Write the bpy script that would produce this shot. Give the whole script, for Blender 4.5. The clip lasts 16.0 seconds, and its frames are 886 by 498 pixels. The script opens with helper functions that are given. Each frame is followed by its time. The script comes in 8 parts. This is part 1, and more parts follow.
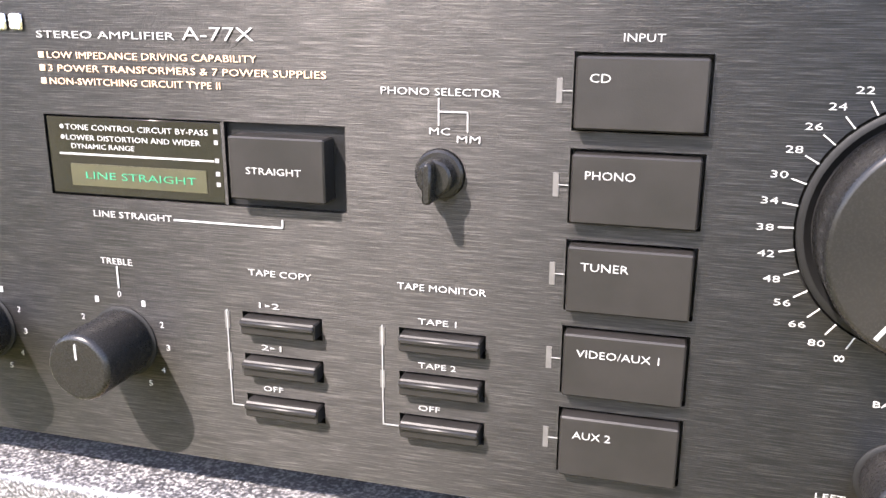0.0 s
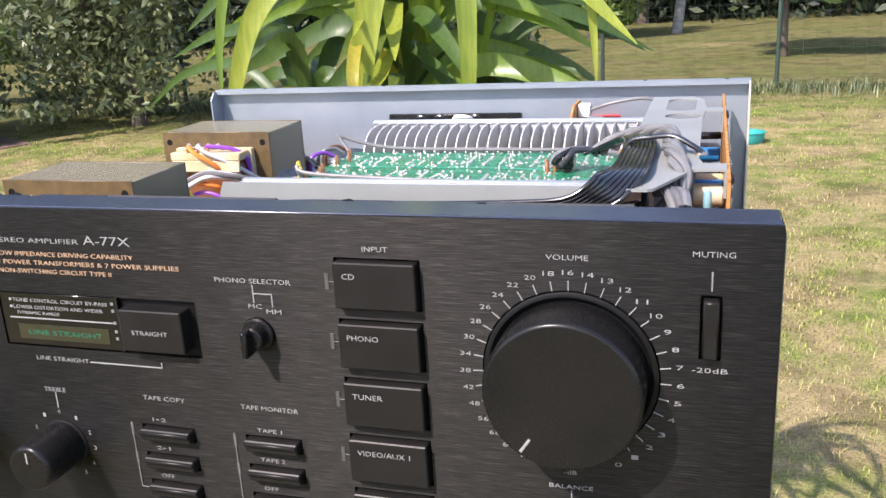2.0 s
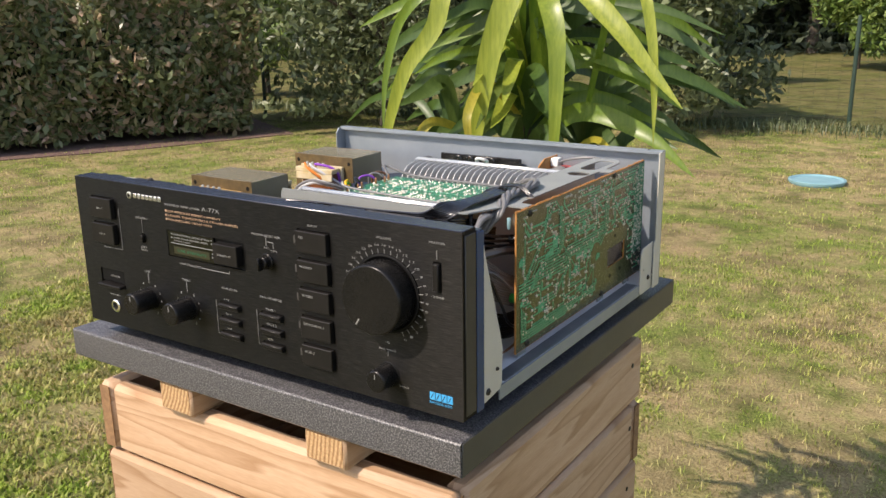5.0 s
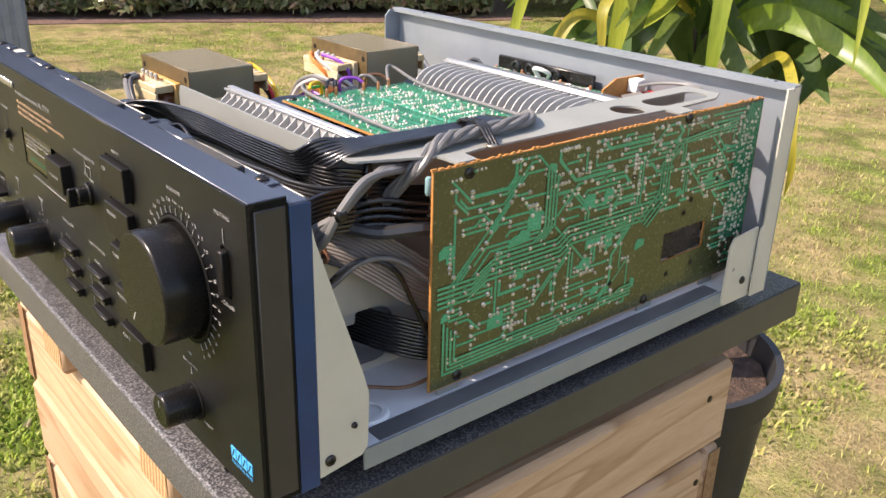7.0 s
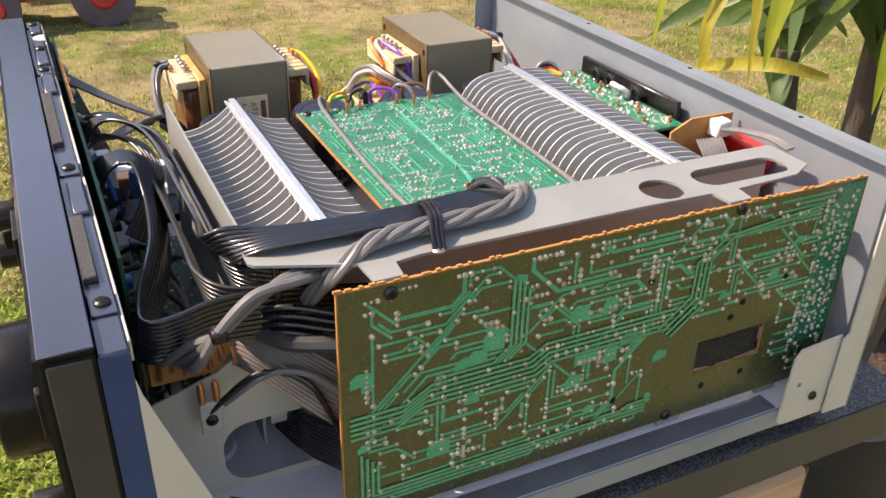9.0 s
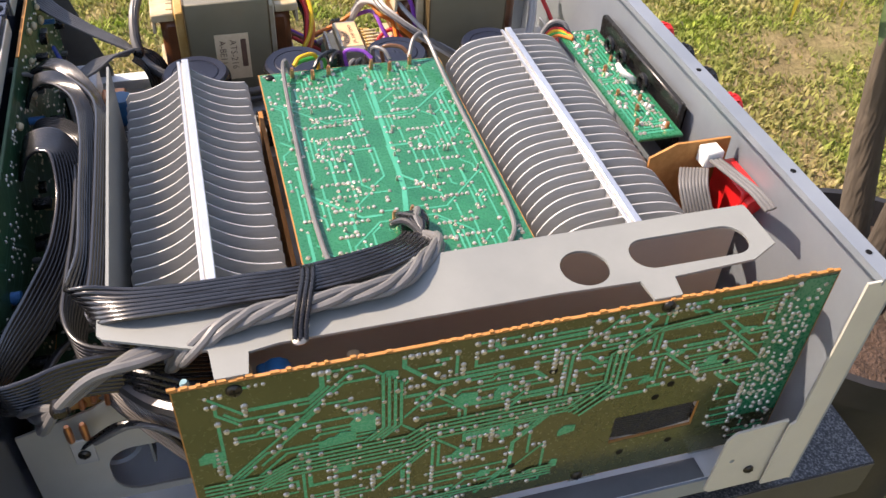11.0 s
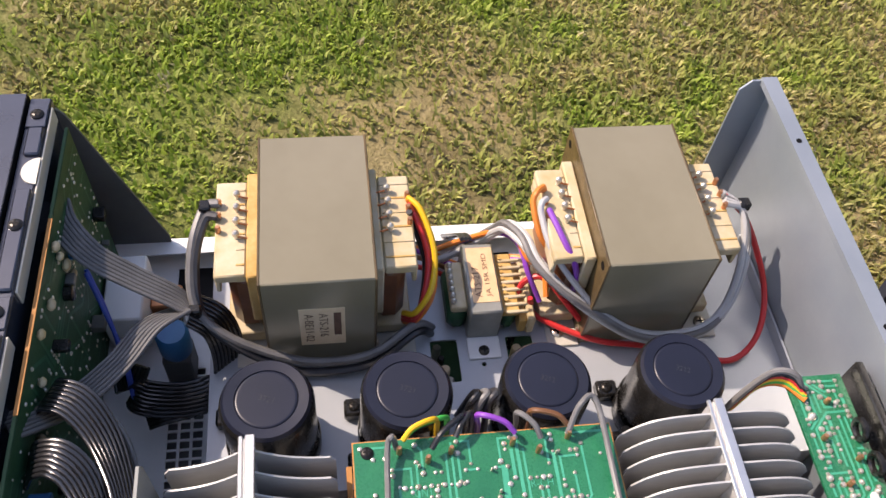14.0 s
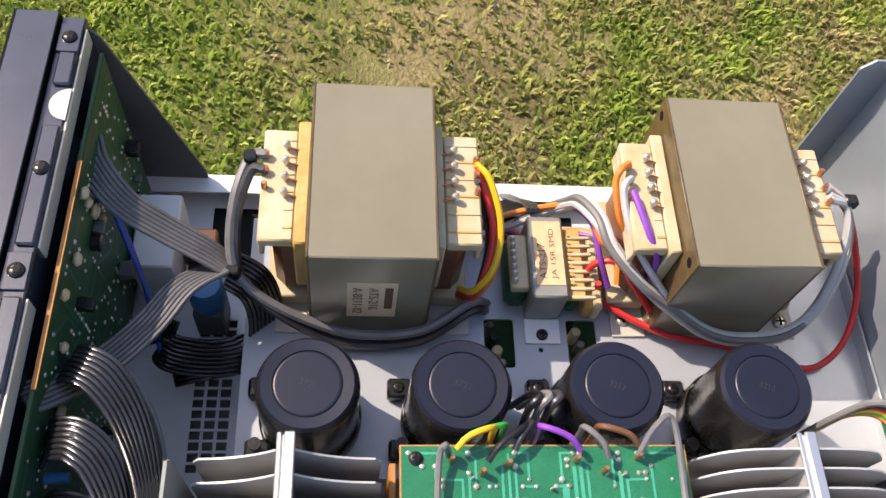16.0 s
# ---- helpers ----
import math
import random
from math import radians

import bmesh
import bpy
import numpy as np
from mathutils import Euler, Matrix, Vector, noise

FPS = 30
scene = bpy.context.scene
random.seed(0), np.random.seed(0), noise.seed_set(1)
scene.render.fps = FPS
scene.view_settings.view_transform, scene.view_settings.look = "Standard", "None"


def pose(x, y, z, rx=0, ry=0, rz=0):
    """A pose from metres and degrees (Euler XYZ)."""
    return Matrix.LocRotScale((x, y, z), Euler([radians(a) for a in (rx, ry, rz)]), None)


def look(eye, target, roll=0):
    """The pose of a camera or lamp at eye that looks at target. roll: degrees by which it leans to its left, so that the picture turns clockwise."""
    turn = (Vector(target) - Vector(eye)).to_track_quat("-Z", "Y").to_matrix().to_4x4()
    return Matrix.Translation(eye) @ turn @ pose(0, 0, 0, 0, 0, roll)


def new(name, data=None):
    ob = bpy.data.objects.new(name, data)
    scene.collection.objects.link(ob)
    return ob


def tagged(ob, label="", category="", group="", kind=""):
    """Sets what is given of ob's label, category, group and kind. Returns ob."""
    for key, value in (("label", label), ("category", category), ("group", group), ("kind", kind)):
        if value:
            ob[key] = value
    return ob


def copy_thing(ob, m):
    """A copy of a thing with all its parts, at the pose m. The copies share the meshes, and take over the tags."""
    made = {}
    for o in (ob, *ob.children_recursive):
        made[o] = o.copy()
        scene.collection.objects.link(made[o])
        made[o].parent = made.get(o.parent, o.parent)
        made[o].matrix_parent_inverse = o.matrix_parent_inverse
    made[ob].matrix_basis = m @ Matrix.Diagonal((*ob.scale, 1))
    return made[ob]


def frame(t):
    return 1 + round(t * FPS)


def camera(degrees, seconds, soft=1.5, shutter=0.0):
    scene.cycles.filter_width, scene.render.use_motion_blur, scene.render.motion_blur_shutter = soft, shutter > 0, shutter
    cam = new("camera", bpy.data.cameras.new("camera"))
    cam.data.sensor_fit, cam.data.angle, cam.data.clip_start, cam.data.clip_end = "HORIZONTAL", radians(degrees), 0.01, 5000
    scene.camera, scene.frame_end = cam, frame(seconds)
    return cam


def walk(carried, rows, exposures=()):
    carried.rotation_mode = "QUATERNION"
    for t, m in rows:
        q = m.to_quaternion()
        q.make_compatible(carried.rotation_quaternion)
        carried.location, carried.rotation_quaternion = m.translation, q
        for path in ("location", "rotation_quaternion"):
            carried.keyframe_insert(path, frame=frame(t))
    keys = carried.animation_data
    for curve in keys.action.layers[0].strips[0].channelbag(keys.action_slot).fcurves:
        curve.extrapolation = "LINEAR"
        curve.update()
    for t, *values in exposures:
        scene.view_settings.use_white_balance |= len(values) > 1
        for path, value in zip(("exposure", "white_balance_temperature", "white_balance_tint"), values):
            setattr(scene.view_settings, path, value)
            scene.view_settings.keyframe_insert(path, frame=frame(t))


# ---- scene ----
cam = camera(54.0, 16.0)
PATH = [
    (0, (0.2974, -0.2116, 0.1461), (0.1468, 0.3458, -0.0170), 0.28),
    (0.5, (0.3300, -0.2349, 0.1636), (0.1950, 0.3253, -0.0038), 1.29),
    (1, (0.3654, -0.2440, 0.1976), (0.2017, 0.3037, 0.0155), -1.06),
    (1.5, (0.3822, -0.2559, 0.2143), (0.2108, 0.2907, 0.0358), -2.73),
    (2, (0.3975, -0.2667, 0.2242), (0.2240, 0.2808, 0.0506), -3.24),
    (2.5, (0.4137, -0.2844, 0.2272), (0.2406, 0.2641, 0.0562), -3.66),
    (3, (0.521, -0.478, 0.267), (-0.084, 1.355, -0.257), -2.8),
    (3.5, (0.581, -0.578, 0.285), (-0.122, 1.222, -0.23), 0.7),
    (4, (0.633, -0.635, 0.314), (-0.174, 1.119, -0.211), 0.1),
    (4.5, (0.67, -0.613, 0.31), (-0.202, 1.113, -0.203), -0.1),
    (5, (0.717, -0.472, 0.295), (-0.346, 1.135, -0.242), -0.9),
    (5.2, (0.735, -0.405, 0.289), (-0.403, 1.142, -0.267), -0.8),
    (7.3, (0.688, -0.106, 0.261), (-0.744, 1.031, -0.55), 1.3),
    (7.5, (0.683, -0.082, 0.262), (-0.765, 1.016, -0.573), 0.9),
    (8, (0.675, -0.05, 0.268), (-0.806, 0.972, -0.604), 0.9),
    (8.5, (0.669, -0.021, 0.287), (-0.841, 0.933, -0.612), 1.8),
    (9, (0.662, 0.017, 0.311), (-0.901, 0.79, -0.666), 1.6),
    (9.5, (0.637, 0.052, 0.322), (-0.912, 0.695, -0.768), 2.1),
    (10, (0.619, 0.101, 0.341), (-0.906, 0.633, -0.839), 0.4),
    (10.2, (0.617, 0.118, 0.346), (-0.89, 0.629, -0.866), 0.7),
    (12.3, (0.54, 0.136, 0.44), (-0.708, 0.474, -1.086), 7.0),
    (12.5, (0.516, 0.137, 0.438), (-0.715, 0.45, -1.107), 7.2),
    (13, (0.446, 0.139, 0.441), (-0.773, 0.407, -1.122), 6.6),
    (13.5, (0.378, 0.148, 0.451), (-0.807, 0.406, -1.139), 6.9),
    (14, (0.31, 0.153, 0.449), (-0.831, 0.408, -1.174), 7.3),
    (14.5, (0.26, 0.149, 0.436), (-0.795, 0.439, -1.238), 11.4),
    (15, (0.24, 0.142, 0.434), (-0.753, 0.45, -1.275), 14.7),
    (15.5, (0.234, 0.136, 0.43), (-0.726, 0.415, -1.301), 14.5),
    (16, (0.26, 0.138, 0.429), (-0.699, 0.349, -1.314), 12.2),
]
EXPOSURES = [(0, 3.1, 6650, 21), (0.5, 3.0, 6600, 23), (1.0, 2.5, 6500, 23), (1.5, 1.8, 6500, 23), (2, 1.5, 6550, 22), (2.5, 1.45, 6600, 21), (3.2, 1.05, 7100, 17), (5.2, 0.95, 7300, 17), (7.3, 1.48, 7700, 21), (9.5, 1.33, 8100, 22), (10.2, 1.33, 8000, 22), (12.4, 1.2, 7800, 21), (13, 1.18, 7800, 23), (14.5, 0.98, 7500, 23), (15.2, 0.98, 7500, 23), (16, 1.13, 7500, 20)]
walk(cam, [(t, look(eye, target, roll)) for t, eye, target, roll in PATH], EXPOSURES)

# ---- world, sun ----
SUN_AZ = math.atan2(-0.0205, -0.0114)
SUN_EL = math.radians(46.8)
world = bpy.data.worlds.new("daylight")
scene.world = world
world.use_nodes = True
wn = world.node_tree
wn.nodes.clear()
sky = wn.nodes.new("ShaderNodeTexSky")
sky.sky_type = "NISHITA"
sky.sun_disc = False
sky.sun_elevation = SUN_EL
sky.sun_rotation = math.pi / 2 - SUN_AZ
back = wn.nodes.new("ShaderNodeBackground")
back.inputs["Strength"].default_value = 0.15
wout = wn.nodes.new("ShaderNodeOutputWorld")
wn.links.new(sky.outputs[0], back.inputs["Color"])
wn.links.new(back.outputs[0], wout.inputs["Surface"])
sun_data = bpy.data.lights.new("sun", "SUN")
sun_data.energy = 3.2
sun_data.angle = math.radians(0.55)
sun_data.color = (1.0, 0.95, 0.86)
sun = new("sun", sun_data)
sun.matrix_world = look((-3.4, -6.05, 7.4), (0, 0, 0))
scene.view_settings.exposure = 0.0

# ---- materials ----
def shader(name):
    m = bpy.data.materials.new(name)
    m.use_nodes = True
    nt = m.node_tree
    nt.nodes.clear()
    out = nt.nodes.new("ShaderNodeOutputMaterial")
    b = nt.nodes.new("ShaderNodeBsdfPrincipled")
    nt.links.new(b.outputs[0], out.inputs["Surface"])
    return m, nt, b


def coord(nt, scale=(1, 1, 1), local=False):
    mp = nt.nodes.new("ShaderNodeMapping")
    mp.inputs["Scale"].default_value = scale
    if local:
        tc = nt.nodes.new("ShaderNodeTexCoord")
        nt.links.new(tc.outputs["Object"], mp.inputs["Vector"])
    else:
        g = nt.nodes.new("ShaderNodeNewGeometry")
        nt.links.new(g.outputs["Position"], mp.inputs["Vector"])
    return mp.outputs[0]


def noisy(nt, scale, detail=4, rough=0.55, stretch=(1, 1, 1), distort=0.0):
    n = nt.nodes.new("ShaderNodeTexNoise")
    n.inputs["Scale"].default_value = scale
    n.inputs["Detail"].default_value = detail
    n.inputs["Roughness"].default_value = rough
    n.inputs["Distortion"].default_value = distort
    nt.links.new(coord(nt, stretch), n.inputs["Vector"])
    return n.outputs["Fac"]


def ramp(nt, fac, stops):
    r = nt.nodes.new("ShaderNodeValToRGB")
    el = r.color_ramp.elements
    while len(el) < len(stops):
        el.new(0.5)
    for e, (p, c) in zip(el, stops):
        e.position = p
        e.color = (c[0], c[1], c[2], 1) if hasattr(c, "__len__") else (c, c, c, 1)
    nt.links.new(fac, r.inputs["Fac"])
    return r.outputs["Color"]


def mixed(nt, fac, a, b, mode="MIX"):
    m = nt.nodes.new("ShaderNodeMix")
    m.data_type = "RGBA"
    m.blend_type = mode
    fs = [s for s in m.inputs if s.name == "Factor"][0]
    sa = [s for s in m.inputs if s.name == "A" and s.type == "RGBA"][0]
    sb = [s for s in m.inputs if s.name == "B" and s.type == "RGBA"][0]
    for sock, v in ((fs, fac), (sa, a), (sb, b)):
        if hasattr(v, "is_linked"):
            nt.links.new(v, sock)
        elif sock.type == "RGBA":
            sock.default_value = (v[0], v[1], v[2], 1)
        else:
            sock.default_value = v
    return [s for s in m.outputs if s.type == "RGBA"][0]


def bumped(nt, b, height, strength, distance=0.001):
    bp = nt.nodes.new("ShaderNodeBump")
    bp.inputs["Strength"].default_value = strength
    bp.inputs["Distance"].default_value = distance
    nt.links.new(height, bp.inputs["Height"])
    nt.links.new(bp.outputs[0], b.inputs["Normal"])


def rough_range(nt, fac, lo, hi, b):
    mr = nt.nodes.new("ShaderNodeMapRange")
    mr.inputs["To Min"].default_value = lo
    mr.inputs["To Max"].default_value = hi
    nt.links.new(fac, mr.inputs["Value"])
    nt.links.new(mr.outputs[0], b.inputs["Roughness"])


def surf(name, c1, c2, scale=60, rough=(0.4, 0.6), metal=0.0, bump=0.1, bscale=400, stretch=(1, 1, 1), bdist=0.0004, spec=0.5):
    """Two tones mixed by a broad and a fine noise, with fine relief."""
    m, nt, b = shader(name)
    broad = noisy(nt, scale, 5, 0.6, stretch)
    col = ramp(nt, broad, [(0.3, c1), (0.7, c2)])
    nt.links.new(col, b.inputs["Base Color"])
    b.inputs["Metallic"].default_value = metal
    b.inputs["Specular IOR Level"].default_value = spec
    fine = noisy(nt, bscale, 3, 0.6, stretch)
    rough_range(nt, fine, rough[0], rough[1], b)
    if bump:
        bumped(nt, b, fine, bump, bdist)
    return m


def per_piece(name, c1, c2, rough=0.5, metal=0.0, island=True, translucent=0.0, spec=0.5):
    """Colour that varies from piece to piece."""
    m, nt, b = shader(name)
    if island:
        g = nt.nodes.new("ShaderNodeNewGeometry")
        r = g.outputs["Random Per Island"]
    else:
        g = nt.nodes.new("ShaderNodeObjectInfo")
        r = g.outputs["Random"]
    col = ramp(nt, r, [(0.0, c1), (1.0, c2)])
    nt.links.new(col, b.inputs["Base Color"])
    b.inputs["Roughness"].default_value = rough
    b.inputs["Metallic"].default_value = metal
    b.inputs["Specular IOR Level"].default_value = spec
    if translucent:
        add_translucent(nt, b, col, translucent)
    return m


def add_translucent(nt, b, col, amount):
    tr = nt.nodes.new("ShaderNodeBsdfTranslucent")
    nt.links.new(col, tr.inputs["Color"])
    mx = nt.nodes.new("ShaderNodeMixShader")
    mx.inputs[0].default_value = amount
    out = [n for n in nt.nodes if n.type == "OUTPUT_MATERIAL"][0]
    nt.links.new(b.outputs[0], mx.inputs[1])
    nt.links.new(tr.outputs[0], mx.inputs[2])
    nt.links.new(mx.outputs[0], out.inputs["Surface"])


def brushed_black():
    """Black anodised aluminium, brushed along x, so that its gloss spreads up and down."""
    m, nt, b = shader("brushed_black_aluminium")
    streak = noisy(nt, 75, 4, 0.75, (1, 20, 50))
    long = noisy(nt, 22, 2, 0.5, (1, 10, 30))
    blotch = noisy(nt, 9, 3, 0.6)
    col = ramp(nt, streak, [(0.25, (0.010, 0.0098, 0.0095)), (0.5, (0.024, 0.0232, 0.0225)), (0.78, (0.082, 0.078, 0.0745))])
    tone = ramp(nt, blotch, [(0.3, 0.82), (0.7, 1.0)])
    nt.links.new(mixed(nt, 1.0, col, tone, "MULTIPLY"), b.inputs["Base Color"])
    b.inputs["Metallic"].default_value = 0.9
    rough_range(nt, long, 0.27, 0.36, b)
    b.inputs["Anisotropic"].default_value = 1.0
    b.inputs["Anisotropic Rotation"].default_value = 0.25
    tg = nt.nodes.new("ShaderNodeTangent")
    tg.direction_type = "RADIAL"
    tg.axis = "Z"
    nt.links.new(tg.outputs[0], b.inputs["Tangent"])
    bumped(nt, b, streak, 0.4, 0.0002)
    return m


def wood(name, tint, axis):
    m, nt, b = shader(name)
    st = {"x": (1.2, 14, 14), "y": (14, 1.2, 14)}[axis]
    g = nt.nodes.new("ShaderNodeObjectInfo")
    mul = nt.nodes.new("ShaderNodeVectorMath")
    mul.operation = "SCALE"
    mul.inputs[0].default_value = (3.1, 7.3, 5.7)
    nt.links.new(g.outputs["Random"], mul.inputs["Scale"])
    add = nt.nodes.new("ShaderNodeVectorMath")
    add.operation = "ADD"
    geo = nt.nodes.new("ShaderNodeNewGeometry")
    nt.links.new(geo.outputs["Position"], add.inputs[0])
    nt.links.new(mul.outputs[0], add.inputs[1])
    mp = nt.nodes.new("ShaderNodeMapping")
    mp.inputs["Scale"].default_value = st
    nt.links.new(add.outputs[0], mp.inputs["Vector"])
    n1 = nt.nodes.new("ShaderNodeTexNoise")
    n1.inputs["Scale"].default_value = 1.6
    n1.inputs["Detail"].default_value = 2
    n1.inputs["Distortion"].default_value = 0.15
    nt.links.new(mp.outputs[0], n1.inputs["Vector"])
    ringm = nt.nodes.new("ShaderNodeMath")
    ringm.operation = "MULTIPLY"
    ringm.inputs[1].default_value = 8.0
    nt.links.new(n1.outputs["Fac"], ringm.inputs[0])
    fr = nt.nodes.new("ShaderNodeMath")
    fr.operation = "FRACT"
    nt.links.new(ringm.outputs[0], fr.inputs[0])
    fine = nt.nodes.new("ShaderNodeTexNoise")
    fine.inputs["Scale"].default_value = 60
    fine.inputs["Detail"].default_value = 4
    nt.links.new(mp.outputs[0], fine.inputs["Vector"])
    a, c, d = tint
    rings = ramp(nt, fr.outputs[0], [(0.0, a), (0.6, c), (0.9, d), (1.0, a)])
    grain = ramp(nt, fine.outputs["Fac"], [(0.35, (0.86, 0.83, 0.78)), (0.65, (1, 1, 1))])
    col = mixed(nt, 0.75, rings, grain, "MULTIPLY")
    hsv = nt.nodes.new("ShaderNodeHueSaturation")
    vr = nt.nodes.new("ShaderNodeMapRange")
    vr.inputs["To Min"].default_value = 0.86
    vr.inputs["To Max"].default_value = 1.1
    nt.links.new(g.outputs["Random"], vr.inputs["Value"])
    nt.links.new(vr.outputs[0], hsv.inputs["Value"])
    nt.links.new(col, hsv.inputs["Color"])
    nt.links.new(hsv.outputs[0], b.inputs["Base Color"])
    b.inputs["Roughness"].default_value = 0.62
    bumped(nt, b, fine.outputs["Fac"], 0.25, 0.0006)
    return m


def ringed_end(name, light, dark):
    """Sawn end of a batten with its growth rings."""
    m, nt, b = shader(name)
    w = nt.nodes.new("ShaderNodeTexWave")
    w.wave_type = "RINGS"
    w.rings_direction = "Y"
    w.inputs["Scale"].default_value = 75
    w.inputs["Distortion"].default_value = 2.5
    w.inputs["Detail"].default_value = 3
    nt.links.new(coord(nt), w.inputs["Vector"])
    fine = noisy(nt, 500, 3, 0.6)
    col = ramp(nt, w.outputs["Fac"], [(0.2, dark), (0.7, light)])
    tone = ramp(nt, fine, [(0.35, 0.7), (0.65, 1.05)])
    nt.links.new(mixed(nt, 1.0, col, tone, "MULTIPLY"), b.inputs["Base Color"])
    b.inputs["Roughness"].default_value = 0.8
    bumped(nt, b, fine, 0.5, 0.0005)
    return m


def speckled():
    m, nt, b = shader("speckled_grey_laminate")
    v = noisy(nt, 820, 2, 0.5)
    col = ramp(nt, v, [(0.36, (0.020, 0.020, 0.022)), (0.50, (0.055, 0.054, 0.057)), (0.64, (0.17, 0.165, 0.165))])
    nt.links.new(col, b.inputs["Base Color"])
    b.inputs["Roughness"].default_value = 0.38
    fine = noisy(nt, 900, 2)
    bumped(nt, b, fine, 0.35, 0.0004)
    return m


def near_spot(nt, fac, centre, r0, r1, amount):
    """Adds an amount to fac that fades out from r0 to r1 metres round a spot of the lawn."""
    g = nt.nodes.new("ShaderNodeNewGeometry")
    d = nt.nodes.new("ShaderNodeVectorMath")
    d.operation = "DISTANCE"
    d.inputs[1].default_value = centre
    nt.links.new(g.outputs["Position"], d.inputs[0])
    mr = nt.nodes.new("ShaderNodeMapRange")
    mr.inputs["From Min"].default_value, mr.inputs["From Max"].default_value = r0, r1
    mr.inputs["To Min"].default_value, mr.inputs["To Max"].default_value = amount, 0.0
    nt.links.new(d.outputs["Value"], mr.inputs["Value"])
    add = nt.nodes.new("ShaderNodeMath")
    nt.links.new(fac, add.inputs[0])
    nt.links.new(mr.outputs[0], add.inputs[1])
    return add.outputs[0]


def patch_mask(nt, lo, hi):
    """Where the lawn is green: broad drifts broken into tufts."""
    broad = noisy(nt, 0.8, 3, 0.5)
    tuft = noisy(nt, 5.2, 5, 0.66)
    lush = near_spot(nt, broad, (-0.80, -0.05, -1.0), 0.35, 1.15, 0.26)
    return ramp(nt, mixed(nt, 0.62, lush, tuft), [(lo, 0.0), (hi, 1.0)])


def with_bare_soil(nt, col, amount):
    """Worn patches where pinkish dry soil shows."""
    worn = noisy(nt, 0.85, 5, 0.6, distort=0.3)
    worn = near_spot(nt, worn, (-1.45, 1.30, -1.0), 0.35, 1.25, 0.09)
    speck = noisy(nt, 60, 4, 0.7)
    soil = ramp(nt, speck, [(0.3, (0.23, 0.155, 0.085)), (0.7, (0.46, 0.34, 0.20))])
    mask = ramp(nt, worn, [(0.54, 0.0), (0.64, amount)])
    return mixed(nt, mask, col, soil)


def with_shaded_meadow(nt, col):
    """Beyond the mown lawn the grass is olive, and darkened for shade of unseen trees."""
    far = near_spot(nt, noisy(nt, 0.35, 3, 0.6), (0.0, 0.0, -1.0), 6.5, 10.5, -0.75)
    return mixed(nt, ramp(nt, far, [(0.0, 0.0), (0.40, 0.72)]), col, (0.105, 0.105, 0.036))


def lawn():
    m, nt, b = shader("patchy_dry_lawn")
    fine = noisy(nt, 90, 4, 0.7)
    mid = noisy(nt, 14, 4, 0.6)
    straw = ramp(nt, fine, [(0.25, (0.14, 0.105, 0.05)), (0.5, (0.35, 0.275, 0.135)), (0.75, (0.48, 0.40, 0.215))])
    green = ramp(nt, fine, [(0.25, (0.05, 0.07, 0.016)), (0.5, (0.17, 0.205, 0.050)), (0.75, (0.29, 0.32, 0.10))])
    col = with_bare_soil(nt, mixed(nt, patch_mask(nt, 0.42, 0.57), straw, green), 0.65)
    col = with_shaded_meadow(nt, col)
    tone = ramp(nt, mid, [(0.3, 0.72), (0.7, 1.08)])
    drift = ramp(nt, noisy(nt, 3.1, 4, 0.65), [(0.38, 0.62), (0.52, 1.0)])
    tone = mixed(nt, 1.0, tone, drift, "MULTIPLY")
    nt.links.new(mixed(nt, 1.0, col, tone, "MULTIPLY"), b.inputs["Base Color"])
    b.inputs["Roughness"].default_value = 0.9
    b.inputs["Specular IOR Level"].default_value = 0.1
    bumped(nt, b, fine, 0.8, 0.02)
    return m


def blades():
    m, nt, b = shader("grass_blades")
    g = nt.nodes.new("ShaderNodeNewGeometry")
    green = ramp(nt, g.outputs["Random Per Island"], [(0.0, (0.15, 0.235, 0.030)), (0.6, (0.26, 0.345, 0.055)), (1.0, (0.37, 0.42, 0.12))])
    straw = ramp(nt, g.outputs["Random Per Island"], [(0.0, (0.22, 0.23, 0.07)), (0.5, (0.34, 0.30, 0.12)), (1.0, (0.50, 0.42, 0.23))])
    col = with_bare_soil(nt, mixed(nt, patch_mask(nt, 0.42, 0.56), straw, green), 0.4)
    col = with_shaded_meadow(nt, col)
    clump = ramp(nt, noisy(nt, 21, 3, 0.6), [(0.34, (0.66, 0.72, 0.60)), (0.5, (1.08, 1.08, 1.02)), (0.66, (1.42, 1.36, 1.30))])
    col = mixed(nt, 1.0, col, clump, "MULTIPLY")
    dry = ramp(nt, noisy(nt, 17, 2, 0.5, distort=0.4), [(0.665, 0.0), (0.70, 0.75)])
    col = mixed(nt, dry, col, (0.50, 0.40, 0.27))
    nt.links.new(col, b.inputs["Base Color"])
    b.inputs["Roughness"].default_value = 0.7
    b.inputs["Specular IOR Level"].default_value = 0.25
    add_translucent(nt, b, col, 0.4)
    return m


